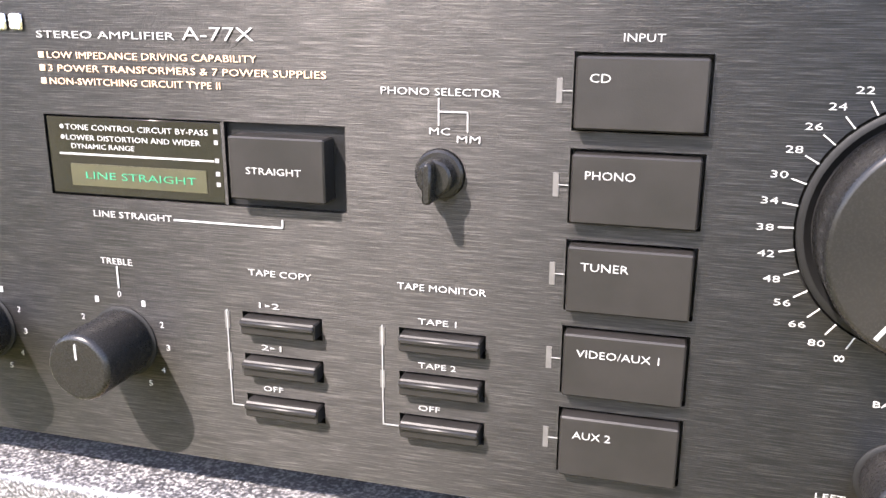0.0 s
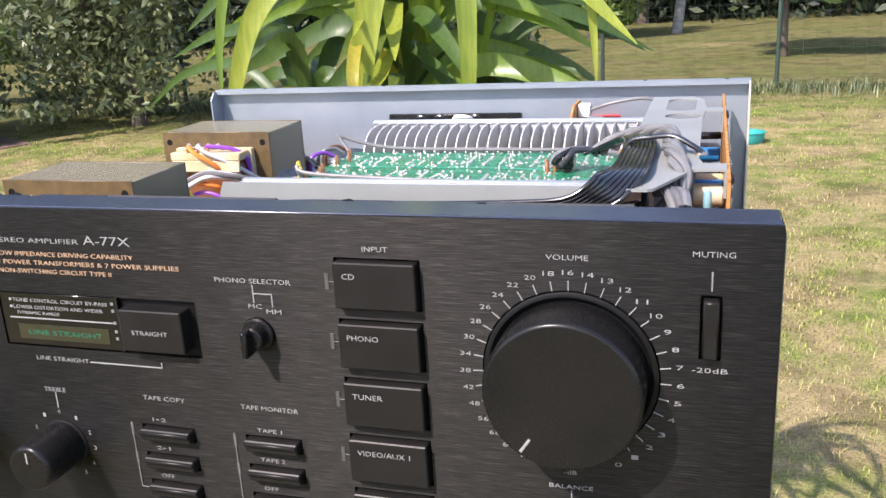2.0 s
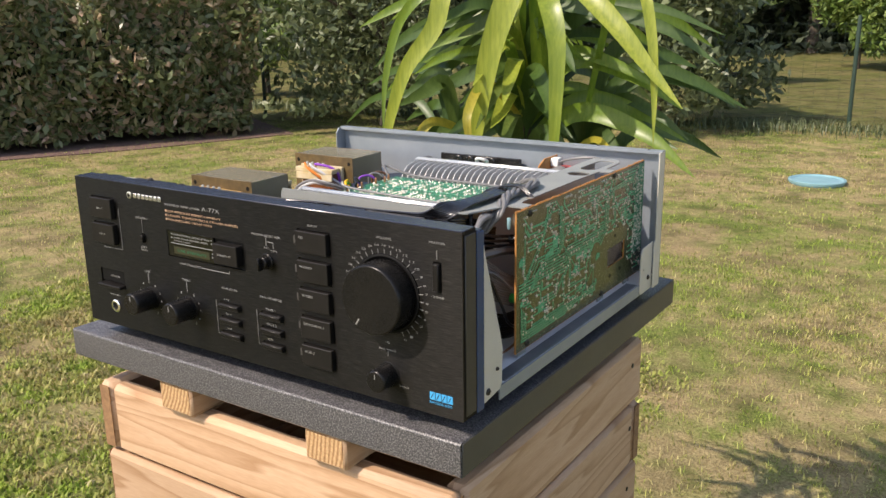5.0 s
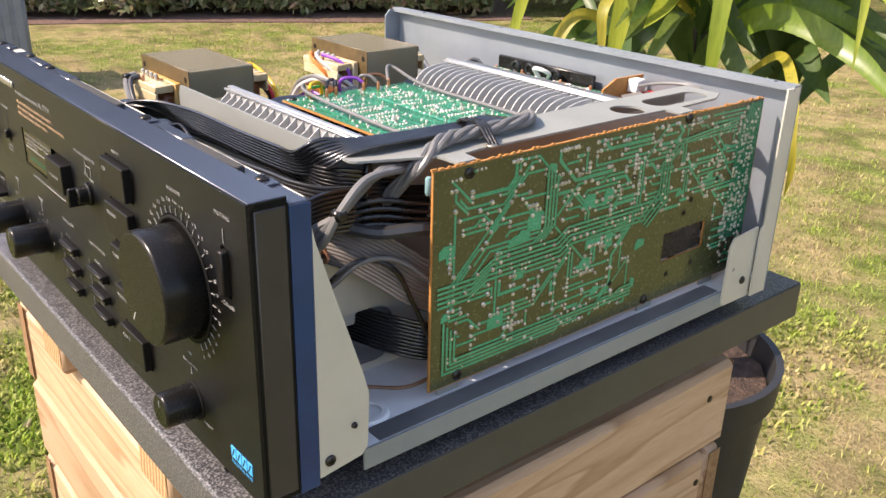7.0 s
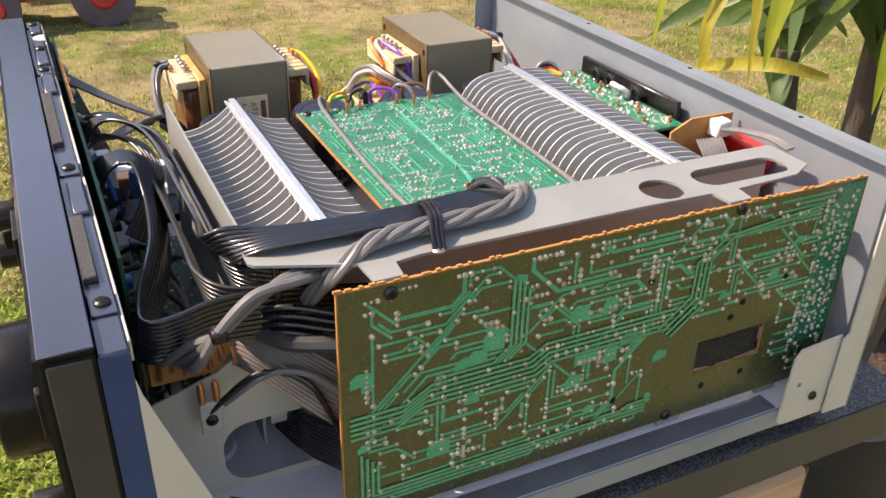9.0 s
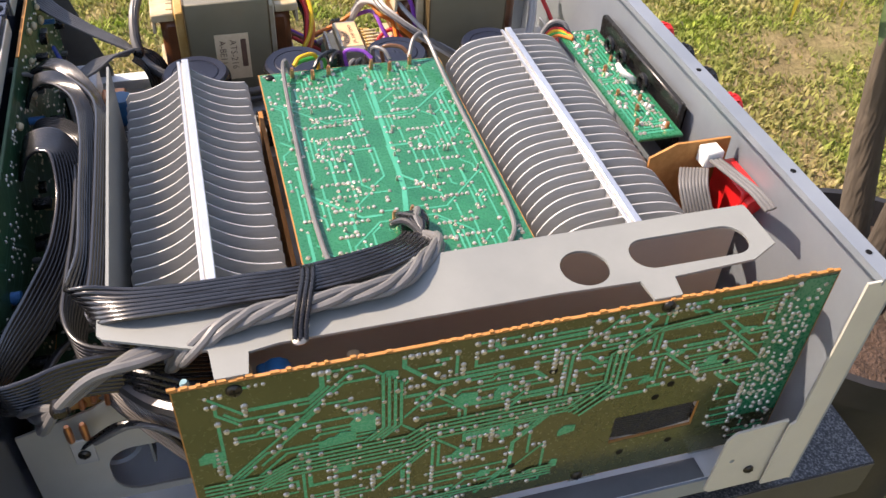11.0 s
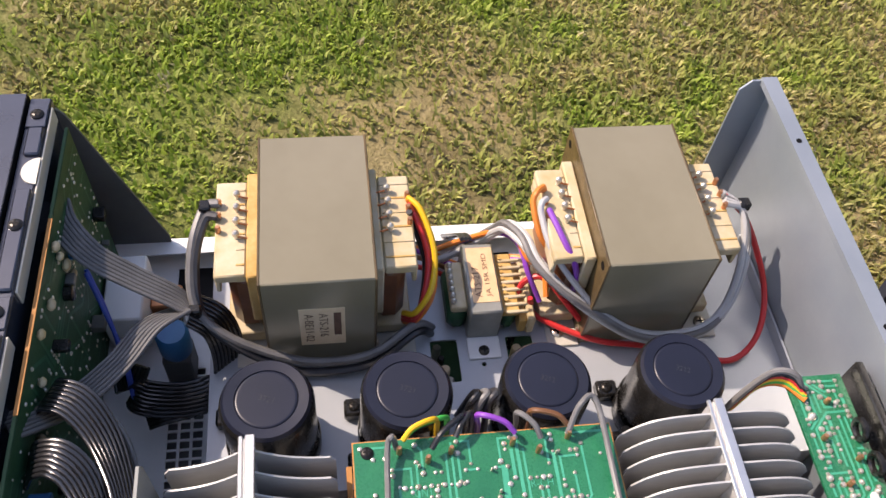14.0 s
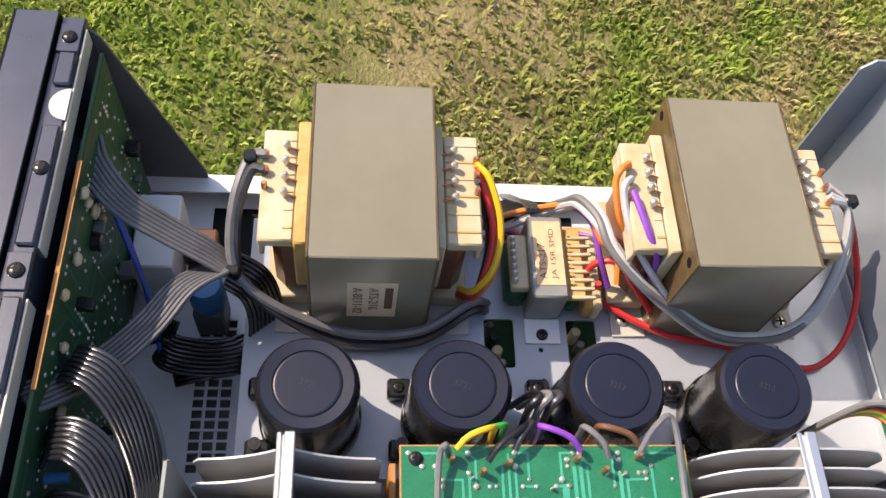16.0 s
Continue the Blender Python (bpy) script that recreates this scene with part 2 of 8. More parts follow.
def leaf(name, c1, c2, c3, rough=0.35, trans=0.4, stripes=0.0):
    m, nt, b = shader(name)
    g = nt.nodes.new("ShaderNodeNewGeometry")
    col = ramp(nt, g.outputs["Random Per Island"], [(0.0, c1), (0.6, c2), (1.0, c3)])
    if stripes:
        n = noisy(nt, stripes, 3, 0.6, (6, 6, 0.6))
        tone = ramp(nt, n, [(0.35, (0.7, 0.78, 0.6)), (0.65, (1.15, 1.1, 1.0))])
        col = mixed(nt, 0.8, col, tone, "MULTIPLY")
    nt.links.new(col, b.inputs["Base Color"])
    b.inputs["Roughness"].default_value = rough
    add_translucent(nt, b, col, trans)
    return m


M = {}
M["face"] = brushed_black()
M["face_top"] = surf("blue_black_painted_top", (0.028, 0.034, 0.052), (0.040, 0.047, 0.070), 40, (0.18, 0.28), 0.25, 0.05, 900, spec=1.0)
# the blue reflection on the glossy frame end is put into its colour
M["frame_side"] = surf("blue_reflection_steel", (0.008, 0.035, 0.11), (0.014, 0.05, 0.15), 30, (0.10, 0.2), 0.1, 0.03, 700)
M["cap_side"] = surf("dark_brown_grey_plastic", (0.026, 0.024, 0.022), (0.038, 0.034, 0.031), 50, (0.4, 0.55), 0, 0.15, 1500)
M["button"] = surf("black_button_plastic", (0.009, 0.0085, 0.008), (0.013, 0.012, 0.0115), 80, (0.30, 0.42), 0, 0.25, 2500, bdist=0.0001, spec=0.17)
M["knob"] = surf("black_knob_lacquer", (0.006, 0.006, 0.0062), (0.010, 0.0095, 0.009), 40, (0.22, 0.32), 0.0, 0.10, 1800, bdist=0.00005, spec=0.22)
M["window"] = surf("black_glass_window", (0.004, 0.004, 0.004), (0.006, 0.006, 0.006), 60, (0.06, 0.12), 0, 0.0, 500)
M["recess"] = surf("black_recess", (0.003, 0.003, 0.003), (0.006, 0.006, 0.006), 60, (0.5, 0.7), 0, 0.05, 500, spec=0.15)
M["print"] = surf("white_print", (0.21, 0.21, 0.204), (0.28, 0.28, 0.272), 300, (0.5, 0.7), 0, 0.0, 500)
M["print_gold"] = surf("gold_print", (0.42, 0.27, 0.17), (0.52, 0.35, 0.22), 300, (0.4, 0.6), 0, 0.0, 500)
M["print_blue"] = surf("blue_print", (0.02, 0.28, 0.55), (0.04, 0.36, 0.66), 300, (0.5, 0.7), 0, 0.0, 500)
M["print_grey"] = surf("grey_print", (0.12, 0.12, 0.116), (0.17, 0.17, 0.165), 300, (0.5, 0.7), 0, 0.0, 500)
M["lamp_off"] = surf("smoky_grey_lamp_window", (0.045, 0.043, 0.041), (0.065, 0.062, 0.06), 300, (0.3, 0.45), 0, 0.0, 500)
M["chrome"] = surf("chrome", (0.7, 0.7, 0.7), (0.8, 0.8, 0.8), 90, (0.12, 0.25), 1.0, 0.02, 900)
M["emblem"] = surf("satin_silver_emblem", (0.45, 0.45, 0.44), (0.62, 0.62, 0.6), 300, (0.2, 0.35), 0.9, 0.1, 900)
M["green_glow"] = surf("green_display_print", (0.0, 0.11, 0.05), (0.0, 0.16, 0.08), 300, (0.5, 0.7), 0, 0.0, 500)
M["display"] = surf("dark_olive_display", (0.018, 0.0175, 0.008), (0.027, 0.025, 0.011), 200, (0.3, 0.45), 0, 0.02, 500)
M["grey_paint"] = surf("light_grey_painted_steel", (0.64, 0.655, 0.655), (0.72, 0.735, 0.73), 25, (0.38, 0.52), 0.05, 0.08, 900)
M["plate_paint"] = surf("grey_green_painted_steel", (0.20, 0.21, 0.198), (0.24, 0.25, 0.233), 25, (0.4, 0.55), 0.05, 0.08, 900)
M["blue_steel"] = surf("pale_blue_zinc_steel", (0.215, 0.25, 0.285), (0.275, 0.31, 0.345), 18, (0.3, 0.44), 0.35, 0.06, 900)
M["shelf_zinc"] = surf("pale_zinc_shelf", (0.33, 0.355, 0.38), (0.39, 0.415, 0.44), 22, (0.3, 0.45), 0.25, 0.06, 900)
M["cream_steel"] = surf("cream_steel", (0.46, 0.44, 0.38), (0.54, 0.52, 0.45), 20, (0.4, 0.55), 0.15, 0.06, 900)
M["tin"] = surf("dull_tinned_steel", (0.20, 0.20, 0.165), (0.31, 0.305, 0.265), 60, (0.3, 0.45), 0.4, 0.08, 900)
M["dark_steel"] = surf("dark_grey_steel", (0.10, 0.105, 0.10), (0.15, 0.155, 0.15), 30, (0.4, 0.55), 0.3, 0.06, 900)
M["alu"] = surf("matt_aluminium", (0.39, 0.39, 0.382), (0.46, 0.46, 0.45), 60, (0.34, 0.48), 0.15, 0.15, 1500, (1, 1, 6))
M["alu_edge"] = surf("bright_aluminium", (0.68, 0.68, 0.67), (0.78, 0.78, 0.77), 60, (0.25, 0.4), 0.85, 0.1, 1500)
M["board_edge"] = surf("orange_phenolic_board", (0.34, 0.14, 0.03), (0.46, 0.21, 0.06), 200, (0.6, 0.8), 0, 0.3, 1200)
M["board_olive"] = surf("olive_green_solder_mask", (0.036, 0.044, 0.015), (0.066, 0.070, 0.026), 30, (0.2, 0.32), 0, 0.12, 500, spec=0.8)
M["trace"] = surf("green_coated_copper", (0.024, 0.26, 0.13), (0.040, 0.33, 0.175), 60, (0.2, 0.34), 0.0, 0.1, 900)
M["board_green"] = surf("green_solder_mask", (0.005, 0.115, 0.055), (0.012, 0.165, 0.075), 60, (0.2, 0.36), 0, 0.1, 600)
M["trace_light"] = surf("light_green_coated_copper", (0.024, 0.27, 0.165), (0.040, 0.33, 0.21), 90, (0.22, 0.38), 0, 0.1, 900)
M["board_dark"] = surf("dark_green_solder_mask", (0.013, 0.052, 0.022), (0.024, 0.085, 0.038), 60, (0.4, 0.55), 0, 0.1, 600, spec=0.25)
M["solder"] = per_piece("solder", (0.32, 0.29, 0.22), (0.68, 0.65, 0.58), 0.32, 0.7)
M["copper"] = per_piece("copper_pin", (0.45, 0.18, 0.08), (0.62, 0.30, 0.16), 0.35, 0.85)
M["core"] = surf("olive_grey_lacquered_core", (0.18, 0.158, 0.100), (0.22, 0.195, 0.130), 14, (0.16, 0.27), 0.05, 0.05, 700, spec=0.7)
M["core_edge"] = surf("varnished_core_edge", (0.055, 0.036, 0.014), (0.12, 0.078, 0.03), 120, (0.3, 0.5), 0, 0.3, 900)
M["bobbin"] = surf("yellowed_nylon_bobbin", (0.42, 0.31, 0.14), (0.53, 0.46, 0.33), 55, (0.4, 0.55), 0, 0.1, 900)
M["bobbin_amber"] = surf("amber_stained_nylon", (0.42, 0.23, 0.05), (0.55, 0.38, 0.15), 120, (0.35, 0.5), 0, 0.1, 900)
M["coil"] = surf("red_brown_coil_wrap", (0.11, 0.035, 0.012), (0.20, 0.07, 0.025), 60, (0.25, 0.4), 0, 0.1, 700)
M["cap_top"] = surf("blue_black_capacitor_top", (0.007, 0.009, 0.018), (0.011, 0.013, 0.026), 30, (0.30, 0.42), 0, 0.1, 1200, spec=0.4)
M["cap_body"] = surf("black_capacitor_sleeve", (0.008, 0.008, 0.008), (0.014, 0.013, 0.012), 40, (0.2, 0.32), 0, 0.1, 700, spec=0.4)
M["label"] = surf("buff_paper_label", (0.60, 0.46, 0.28), (0.70, 0.55, 0.36), 200, (0.7, 0.85), 0, 0.1, 900)
M["label_orange"] = surf("orange_paper_label", (0.56, 0.36, 0.19), (0.66, 0.45, 0.26), 200, (0.7, 0.85), 0, 0.1, 900)
M["ink"] = surf("brown_ink", (0.10, 0.05, 0.03), (0.15, 0.08, 0.05), 300, (0.7, 0.85), 0, 0.0, 900)
M["cable_black"] = surf("black_cable", (0.007, 0.007, 0.008), (0.012, 0.012, 0.013), 90, (0.22, 0.34), 0, 0.1, 900)
M["cable_dark"] = surf("dark_grey_cable", (0.022, 0.022, 0.024), (0.04, 0.04, 0.042), 90, (0.24, 0.36), 0, 0.1, 900)
M["ribbon"] = surf("shiny_black_ribbon_sheath", (0.008, 0.008, 0.009), (0.016, 0.016, 0.018), 90, (0.16, 0.26), 0, 0.1, 900, spec=0.9)
M["cable_pale"] = surf("pale_grey_cable", (0.36, 0.36, 0.355), (0.45, 0.45, 0.44), 90, (0.32, 0.44), 0, 0.1, 900)
M["cable_mid"] = surf("mid_grey_cable", (0.075, 0.075, 0.076), (0.12, 0.12, 0.12), 90, (0.34, 0.46), 0, 0.1, 900)
M["cable_grey"] = surf("grey_cable", (0.115, 0.113, 0.11), (0.165, 0.162, 0.158), 90, (0.32, 0.45), 0, 0.1, 900)
M["cable_taupe"] = surf("taupe_flat_cable", (0.13, 0.115, 0.105), (0.18, 0.16, 0.15), 90, (0.35, 0.48), 0, 0.1, 900)
for key, c in (("red", (0.55, 0.03, 0.03)), ("yellow", (0.75, 0.45, 0.02)), ("orange", (0.70, 0.20, 0.03)), ("purple", (0.22, 0.05, 0.38)), ("blue", (0.02, 0.07, 0.40)), ("green", (0.02, 0.35, 0.06)), ("white", (0.7, 0.68, 0.64)), ("brown", (0.16, 0.07, 0.03))):
    M["wire_" + key] = surf(key + "_wire", tuple(v * 0.85 for v in c), c, 90, (0.3, 0.45), 0, 0.05, 900)
M["red_plastic"] = surf("red_plastic", (0.50, 0.010, 0.012), (0.62, 0.018, 0.02), 60, (0.3, 0.42), 0, 0.1, 900)
M["white_plastic"] = surf("white_nylon", (0.62, 0.61, 0.57), (0.72, 0.71, 0.67), 90, (0.4, 0.5), 0, 0.1, 900)
M["blue_plastic"] = surf("blue_plastic", (0.01, 0.12, 0.30), (0.02, 0.17, 0.38), 60, (0.35, 0.5), 0, 0.1, 900)
M["screw"] = surf("black_zinc_screw", (0.03, 0.028, 0.026), (0.06, 0.055, 0.05), 300, (0.25, 0.4), 0.8, 0.1, 900)
M["screw_bright"] = surf("bright_zinc_screw", (0.42, 0.36, 0.28), (0.58, 0.52, 0.42), 300, (0.25, 0.4), 0.9, 0.1, 900)
M["rubber"] = surf("black_rubber", (0.015, 0.015, 0.015), (0.025, 0.025, 0.025), 60, (0.6, 0.8), 0, 0.1, 900)
M["laminate"] = speckled()
M["edge_band"] = surf("dark_grey_edge_band", (0.042, 0.041, 0.038), (0.055, 0.054, 0.05), 30, (0.34, 0.48), 0, 0.1, 900)
PINE = ((0.50, 0.335, 0.215), (0.46, 0.295, 0.18), (0.35, 0.205, 0.112))
M["pine_x"] = wood("pine_grain_along", PINE, "x")
M["pine_y"] = wood("pine_grain_deep", PINE, "y")
M["end_grain"] = surf("brown_end_grain", (0.16, 0.08, 0.035), (0.28, 0.16, 0.075), 160, (0.7, 0.9), 0, 0.5, 500, bdist=0.001)
M["zinc_dark"] = surf("bare_zinc_rail", (0.13, 0.138, 0.146), (0.19, 0.198, 0.206), 30, (0.28, 0.42), 0.4, 0.08, 700)
M["batten_end"] = ringed_end("ringed_pine_end", (0.50, 0.32, 0.16), (0.30, 0.165, 0.07))
M["lawn"] = lawn()
M["board_track_dim"] = surf("dim_green_coated_copper", (0.012, 0.075, 0.04), (0.022, 0.115, 0.06), 60, (0.35, 0.45), 0, 0.1, 900, spec=0.25)
M["grass"] = blades()
M["soil"] = surf("dark_potting_soil", (0.03, 0.018, 0.012), (0.09, 0.055, 0.04), 40, (0.9, 1.0), 0, 1.0, 120, bdist=0.012)
M["pot"] = surf("black_plastic_pot", (0.014, 0.014, 0.015), (0.024, 0.024, 0.025), 20, (0.4, 0.55), 0, 0.1, 300)
M["strap_leaf"] = leaf("strap_leaf", (0.08, 0.15, 0.018), (0.16, 0.25, 0.03), (0.36, 0.40, 0.06), 0.34, 0.45, 30)
M["foam"] = surf("black_foam_strip", (0.03, 0.03, 0.03), (0.07, 0.07, 0.07), 900, (0.85, 1.0), 0, 0.9, 1400, bdist=0.001)
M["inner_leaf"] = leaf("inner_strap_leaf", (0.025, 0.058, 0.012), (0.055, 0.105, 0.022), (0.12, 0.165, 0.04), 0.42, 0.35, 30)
M["dry_leaf"] = leaf("dry_yellow_leaf", (0.26, 0.24, 0.03), (0.36, 0.31, 0.04), (0.46, 0.38, 0.08), 0.5, 0.4, 30)
M["hedge_leaf"] = leaf("hedge_leaf", (0.13, 0.16, 0.07), (0.25, 0.28, 0.13), (0.52, 0.36, 0.26), 0.24, 0.5)
M["tree_leaf"] = leaf("tree_leaf", (0.06, 0.08, 0.035), (0.11, 0.14, 0.06), (0.22, 0.25, 0.12), 0.45, 0.3)
M["bright_leaf"] = leaf("bright_tree_leaf", (0.08, 0.14, 0.03), (0.15, 0.23, 0.05), (0.26, 0.33, 0.09), 0.45, 0.4)
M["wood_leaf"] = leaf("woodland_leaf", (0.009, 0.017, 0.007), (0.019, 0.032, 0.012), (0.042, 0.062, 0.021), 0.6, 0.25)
M["bark"] = surf("brown_bark", (0.05, 0.038, 0.028), (0.10, 0.08, 0.06), 9, (0.85, 1.0), 0, 0.8, 30, (1, 1, 0.25), 0.02)
M["birch"] = surf("pale_birch_bark", (0.14, 0.135, 0.13), (0.30, 0.29, 0.275), 6, (0.8, 0.95), 0, 0.4, 30, (1, 1, 3), 0.01)
M["fence"] = surf("green_coated_fence_wire", (0.010, 0.028, 0.018), (0.018, 0.042, 0.026), 30, (0.5, 0.65), 0, 0.1, 300)
M["grey_resin"] = surf("grey_resin_storage", (0.16, 0.17, 0.18), (0.21, 0.22, 0.23), 12, (0.5, 0.65), 0, 0.1, 200)
M["toy_red"] = surf("faded_red_toy_plastic", (0.34, 0.02, 0.018), (0.44, 0.035, 0.03), 8, (0.35, 0.5), 0, 0.1, 200)
M["toy_dark"] = surf("dark_violet_toy_plastic", (0.05, 0.04, 0.06), (0.09, 0.075, 0.10), 8, (0.4, 0.5), 0, 0.1, 200)
M["turquoise"] = surf("turquoise_plastic", (0.01, 0.22, 0.20), (0.02, 0.30, 0.27), 8, (0.35, 0.5), 0, 0.1, 200)
M["pale_blue"] = surf("pale_blue_plastic", (0.14, 0.28, 0.31), (0.20, 0.34, 0.37), 8, (0.4, 0.6), 0, 0.1, 200)
M["render"] = surf("cream_wall_render", (0.62, 0.55, 0.47), (0.72, 0.65, 0.57), 5, (0.85, 0.95), 0, 0.4, 120, bdist=0.004)
M["mulch"] = surf("red_brown_bark_mulch", (0.07, 0.04, 0.03), (0.17, 0.10, 0.08), 25, (0.9, 1.0), 0, 0.9, 60, bdist=0.01)
M["sand"] = surf("pale_sandy_path", (0.26, 0.185, 0.135), (0.36, 0.27, 0.20), 3, (0.9, 1.0), 0, 0.6, 60, bdist=0.01)

# ---- mesh helpers ----
INV = {}


class Geo:
    """Collects vertices and faces of one mesh."""

    def __init__(self):
        self.v, self.f = [], []

    def add(self, verts, faces):
        n = len(self.v)
        self.v.extend(tuple(p) for p in verts)
        self.f.extend(tuple(i + n for i in q) for q in faces)
        return self

    def box(self, x0, x1, y0, y1, z0, z1, c=0.0):
        if c <= 0:
            vs = [(x, y, z) for x in (x0, x1) for y in (y0, y1) for z in (z0, z1)]
            return self.add(vs, [(0, 1, 3, 2), (4, 6, 7, 5), (0, 4, 5, 1), (2, 3, 7, 6), (0, 2, 6, 4), (1, 5, 7, 3)])
        c = min(c, 0.49 * min(x1 - x0, y1 - y0, z1 - z0))
        vs, idx = [], {}
        for i, x in enumerate((x0, x1)):
            for j, y in enumerate((y0, y1)):
                for k, z in enumerate((z0, z1)):
                    a, b, d = (c if i == 0 else -c), (c if j == 0 else -c), (c if k == 0 else -c)
                    idx[i, j, k] = len(vs)
                    vs += [(x, y + b, z + d), (x + a, y, z + d), (x + a, y + b, z)]
        fs = []
        for i in (0, 1):
            q = [idx[i, 0, 0], idx[i, 1, 0], idx[i, 1, 1], idx[i, 0, 1]]
            fs.append(q if i else q[::-1])
            q = [idx[0, i, 0] + 1, idx[1, i, 0] + 1, idx[1, i, 1] + 1, idx[0, i, 1] + 1]
            fs.append(q[::-1] if i else q)
            q = [idx[0, 0, i] + 2, idx[1, 0, i] + 2, idx[1, 1, i] + 2, idx[0, 1, i] + 2]
            fs.append(q if i else q[::-1])
        for i in (0, 1):
            for j in (0, 1):
                q = [idx[i, j, 0], idx[i, j, 1], idx[i, j, 1] + 1, idx[i, j, 0] + 1]
                fs.append(q if (i + j) % 2 == 0 else q[::-1])
                q = [idx[i, 0, j], idx[i, 1, j], idx[i, 1, j] + 2, idx[i, 0, j] + 2]
                fs.append(q[::-1] if (i + j) % 2 == 0 else q)
                q = [idx[0, i, j] + 1, idx[1, i, j] + 1, idx[1, i, j] + 2, idx[0, i, j] + 2]
                fs.append(q if (i + j) % 2 == 0 else q[::-1])
                for k in (0, 1):
                    n = idx[i, j, k]
                    fs.append((n, n + 1, n + 2) if (i + j + k) % 2 == 1 else (n, n + 2, n + 1))
        return self.add(vs, fs)

    def lathe(self, profile, centre, axis="z", n=24, caps=True):
        """Turns (radius, height) pairs round an axis through centre."""
        vs, fs = [], []
        cx, cy, cz = centre
        for r, h in profile:
            for k in range(n):
                a = 2 * math.pi * k / n
                u, w = r * math.cos(a), r * math.sin(a)
                if axis == "z":
                    vs.append((cx + u, cy + w, cz + h))
                elif axis == "y":
                    vs.append((cx + u, cy + h, cz - w))
                else:
                    vs.append((cx + h, cy + u, cz + w))
        m = len(profile)
        for i in range(m - 1):
            for k in range(n):
                a, b = i * n + k, i * n + (k + 1) % n
                fs.append((a, b, b + n, a + n))
        if caps:
            fs.append(tuple(range(n))[::-1])
            fs.append(tuple(range((m - 1) * n, m * n)))
        return self.add(vs, fs)

    def tube(self, pts, r, n=8, smooth=4, taper=None):
        ps = spline(pts, smooth) if smooth else [Vector(p) for p in pts]
        vs, fs = [], []
        up = None
        for i, p in enumerate(ps):
            t = (ps[min(i + 1, len(ps) - 1)] - ps[max(i - 1, 0)]).normalized()
            if up is None:
                up = t.orthogonal().normalized()
            up = (up - t * up.dot(t)).normalized()
            side = t.cross(up)
            rr = r if taper is None else r + (taper - r) * i / max(1, len(ps) - 1)
            for k in range(n):
                a = 2 * math.pi * k / n
                vs.append(p + up * (rr * math.cos(a)) + side * (rr * math.sin(a)))
        for i in range(len(ps) - 1):
            for k in range(n):
                a, b = i * n + k, i * n + (k + 1) % n
                fs.append((a, b, b + n, a + n))
        fs.append(tuple(range(n))[::-1])
        fs.append(tuple(range((len(ps) - 1) * n, len(ps) * n)))
        return self.add(vs, fs)

    def ribbon(self, pts, widths, count, r, smooth=6):
        """Parallel strands side by side along pts; widths gives the way across at each point."""
        ps, ws = spline(pts, smooth), spline(widths, smooth)
        edge = []
        for sign in (1, -1):
            for k in range(count) if sign > 0 else range(count - 1, -1, -1):
                c = (k - (count - 1) / 2) * 2 * r
                for a in (168, 128, 90, 52, 12):
                    a = math.radians(a)
                    edge.append((c + sign * r * math.cos(a), sign * r * math.sin(a)))
        n = len(edge)
        vs, fs = [], []
        for i, (p, w) in enumerate(zip(ps, ws)):
            t = (ps[min(i + 1, len(ps) - 1)] - ps[max(i - 1, 0)]).normalized()
            w = (w - t * w.dot(t)).normalized()
            up = t.cross(w)
            vs += [p + w * a + up * b for a, b in edge]
        for i in range(len(ps) - 1):
            for k in range(n):
                a, b = i * n + k, i * n + (k + 1) % n
                fs.append((a, b, b + n, a + n))
        fs.append(tuple(range(n))[::-1])
        fs.append(tuple(range((len(ps) - 1) * n, len(ps) * n)))
        return self.add(vs, fs)

    def prism(self, outline, lo, hi, axis="z"):
        n = len(outline)
        vs = []
        for h in (lo, hi):
            for a, b in outline:
                vs.append({"z": (a, b, h), "y": (a, h, b), "x": (h, a, b)}[axis])
        fs = [tuple(range(n))[::-1], tuple(range(n, 2 * n))]
        fs += [(i, (i + 1) % n, (i + 1) % n + n, i + n) for i in range(n)]
        return self.add(vs, fs)

    def mesh(self, name, smooth=True, tidy=True):
        me = bpy.data.meshes.new(name)
        me.from_pydata([tuple(p) for p in self.v], [], self.f)
        if tidy:
            bm = bmesh.new()
            bm.from_mesh(me)
            bmesh.ops.recalc_face_normals(bm, faces=bm.faces)
            bm.to_mesh(me)
            bm.free()
        if smooth:
            me.polygons.foreach_set("use_smooth", [True] * len(me.polygons))
            me.set_sharp_from_angle(angle=radians(38))
        return me


def spline(pts, steps):
    ps = [Vector(p) for p in pts]
    if steps <= 1 or len(ps) < 3:
        if len(ps) == 2 and steps > 1:
            return [ps[0].lerp(ps[1], i / steps) for i in range(steps + 1)]
        return ps
    ext = [2 * ps[0] - ps[1]] + ps + [2 * ps[-1] - ps[-2]]
    out = []
    for i in range(1, len(ext) - 2):
        a, b, c, d = ext[i - 1 : i + 3]
        for k in range(steps):
            t = k / steps
            out.append(0.5 * ((2 * b) + (c - a) * t + (2 * a - 5 * b + 4 * c - d) * t * t + (3 * b - a - 3 * c + d) * t**3))
    out.append(ps[-1])
    return out


def thing(name, at, label, category, group="", kind=""):
    """An empty at the base of a thing, to hold its parts."""
    ob = new(name)
    ob.empty_display_size = 0.05
    ob.location = at
    INV[ob] = Matrix.Translation(at).inverted()
    return tagged(ob, label, category, group, kind)


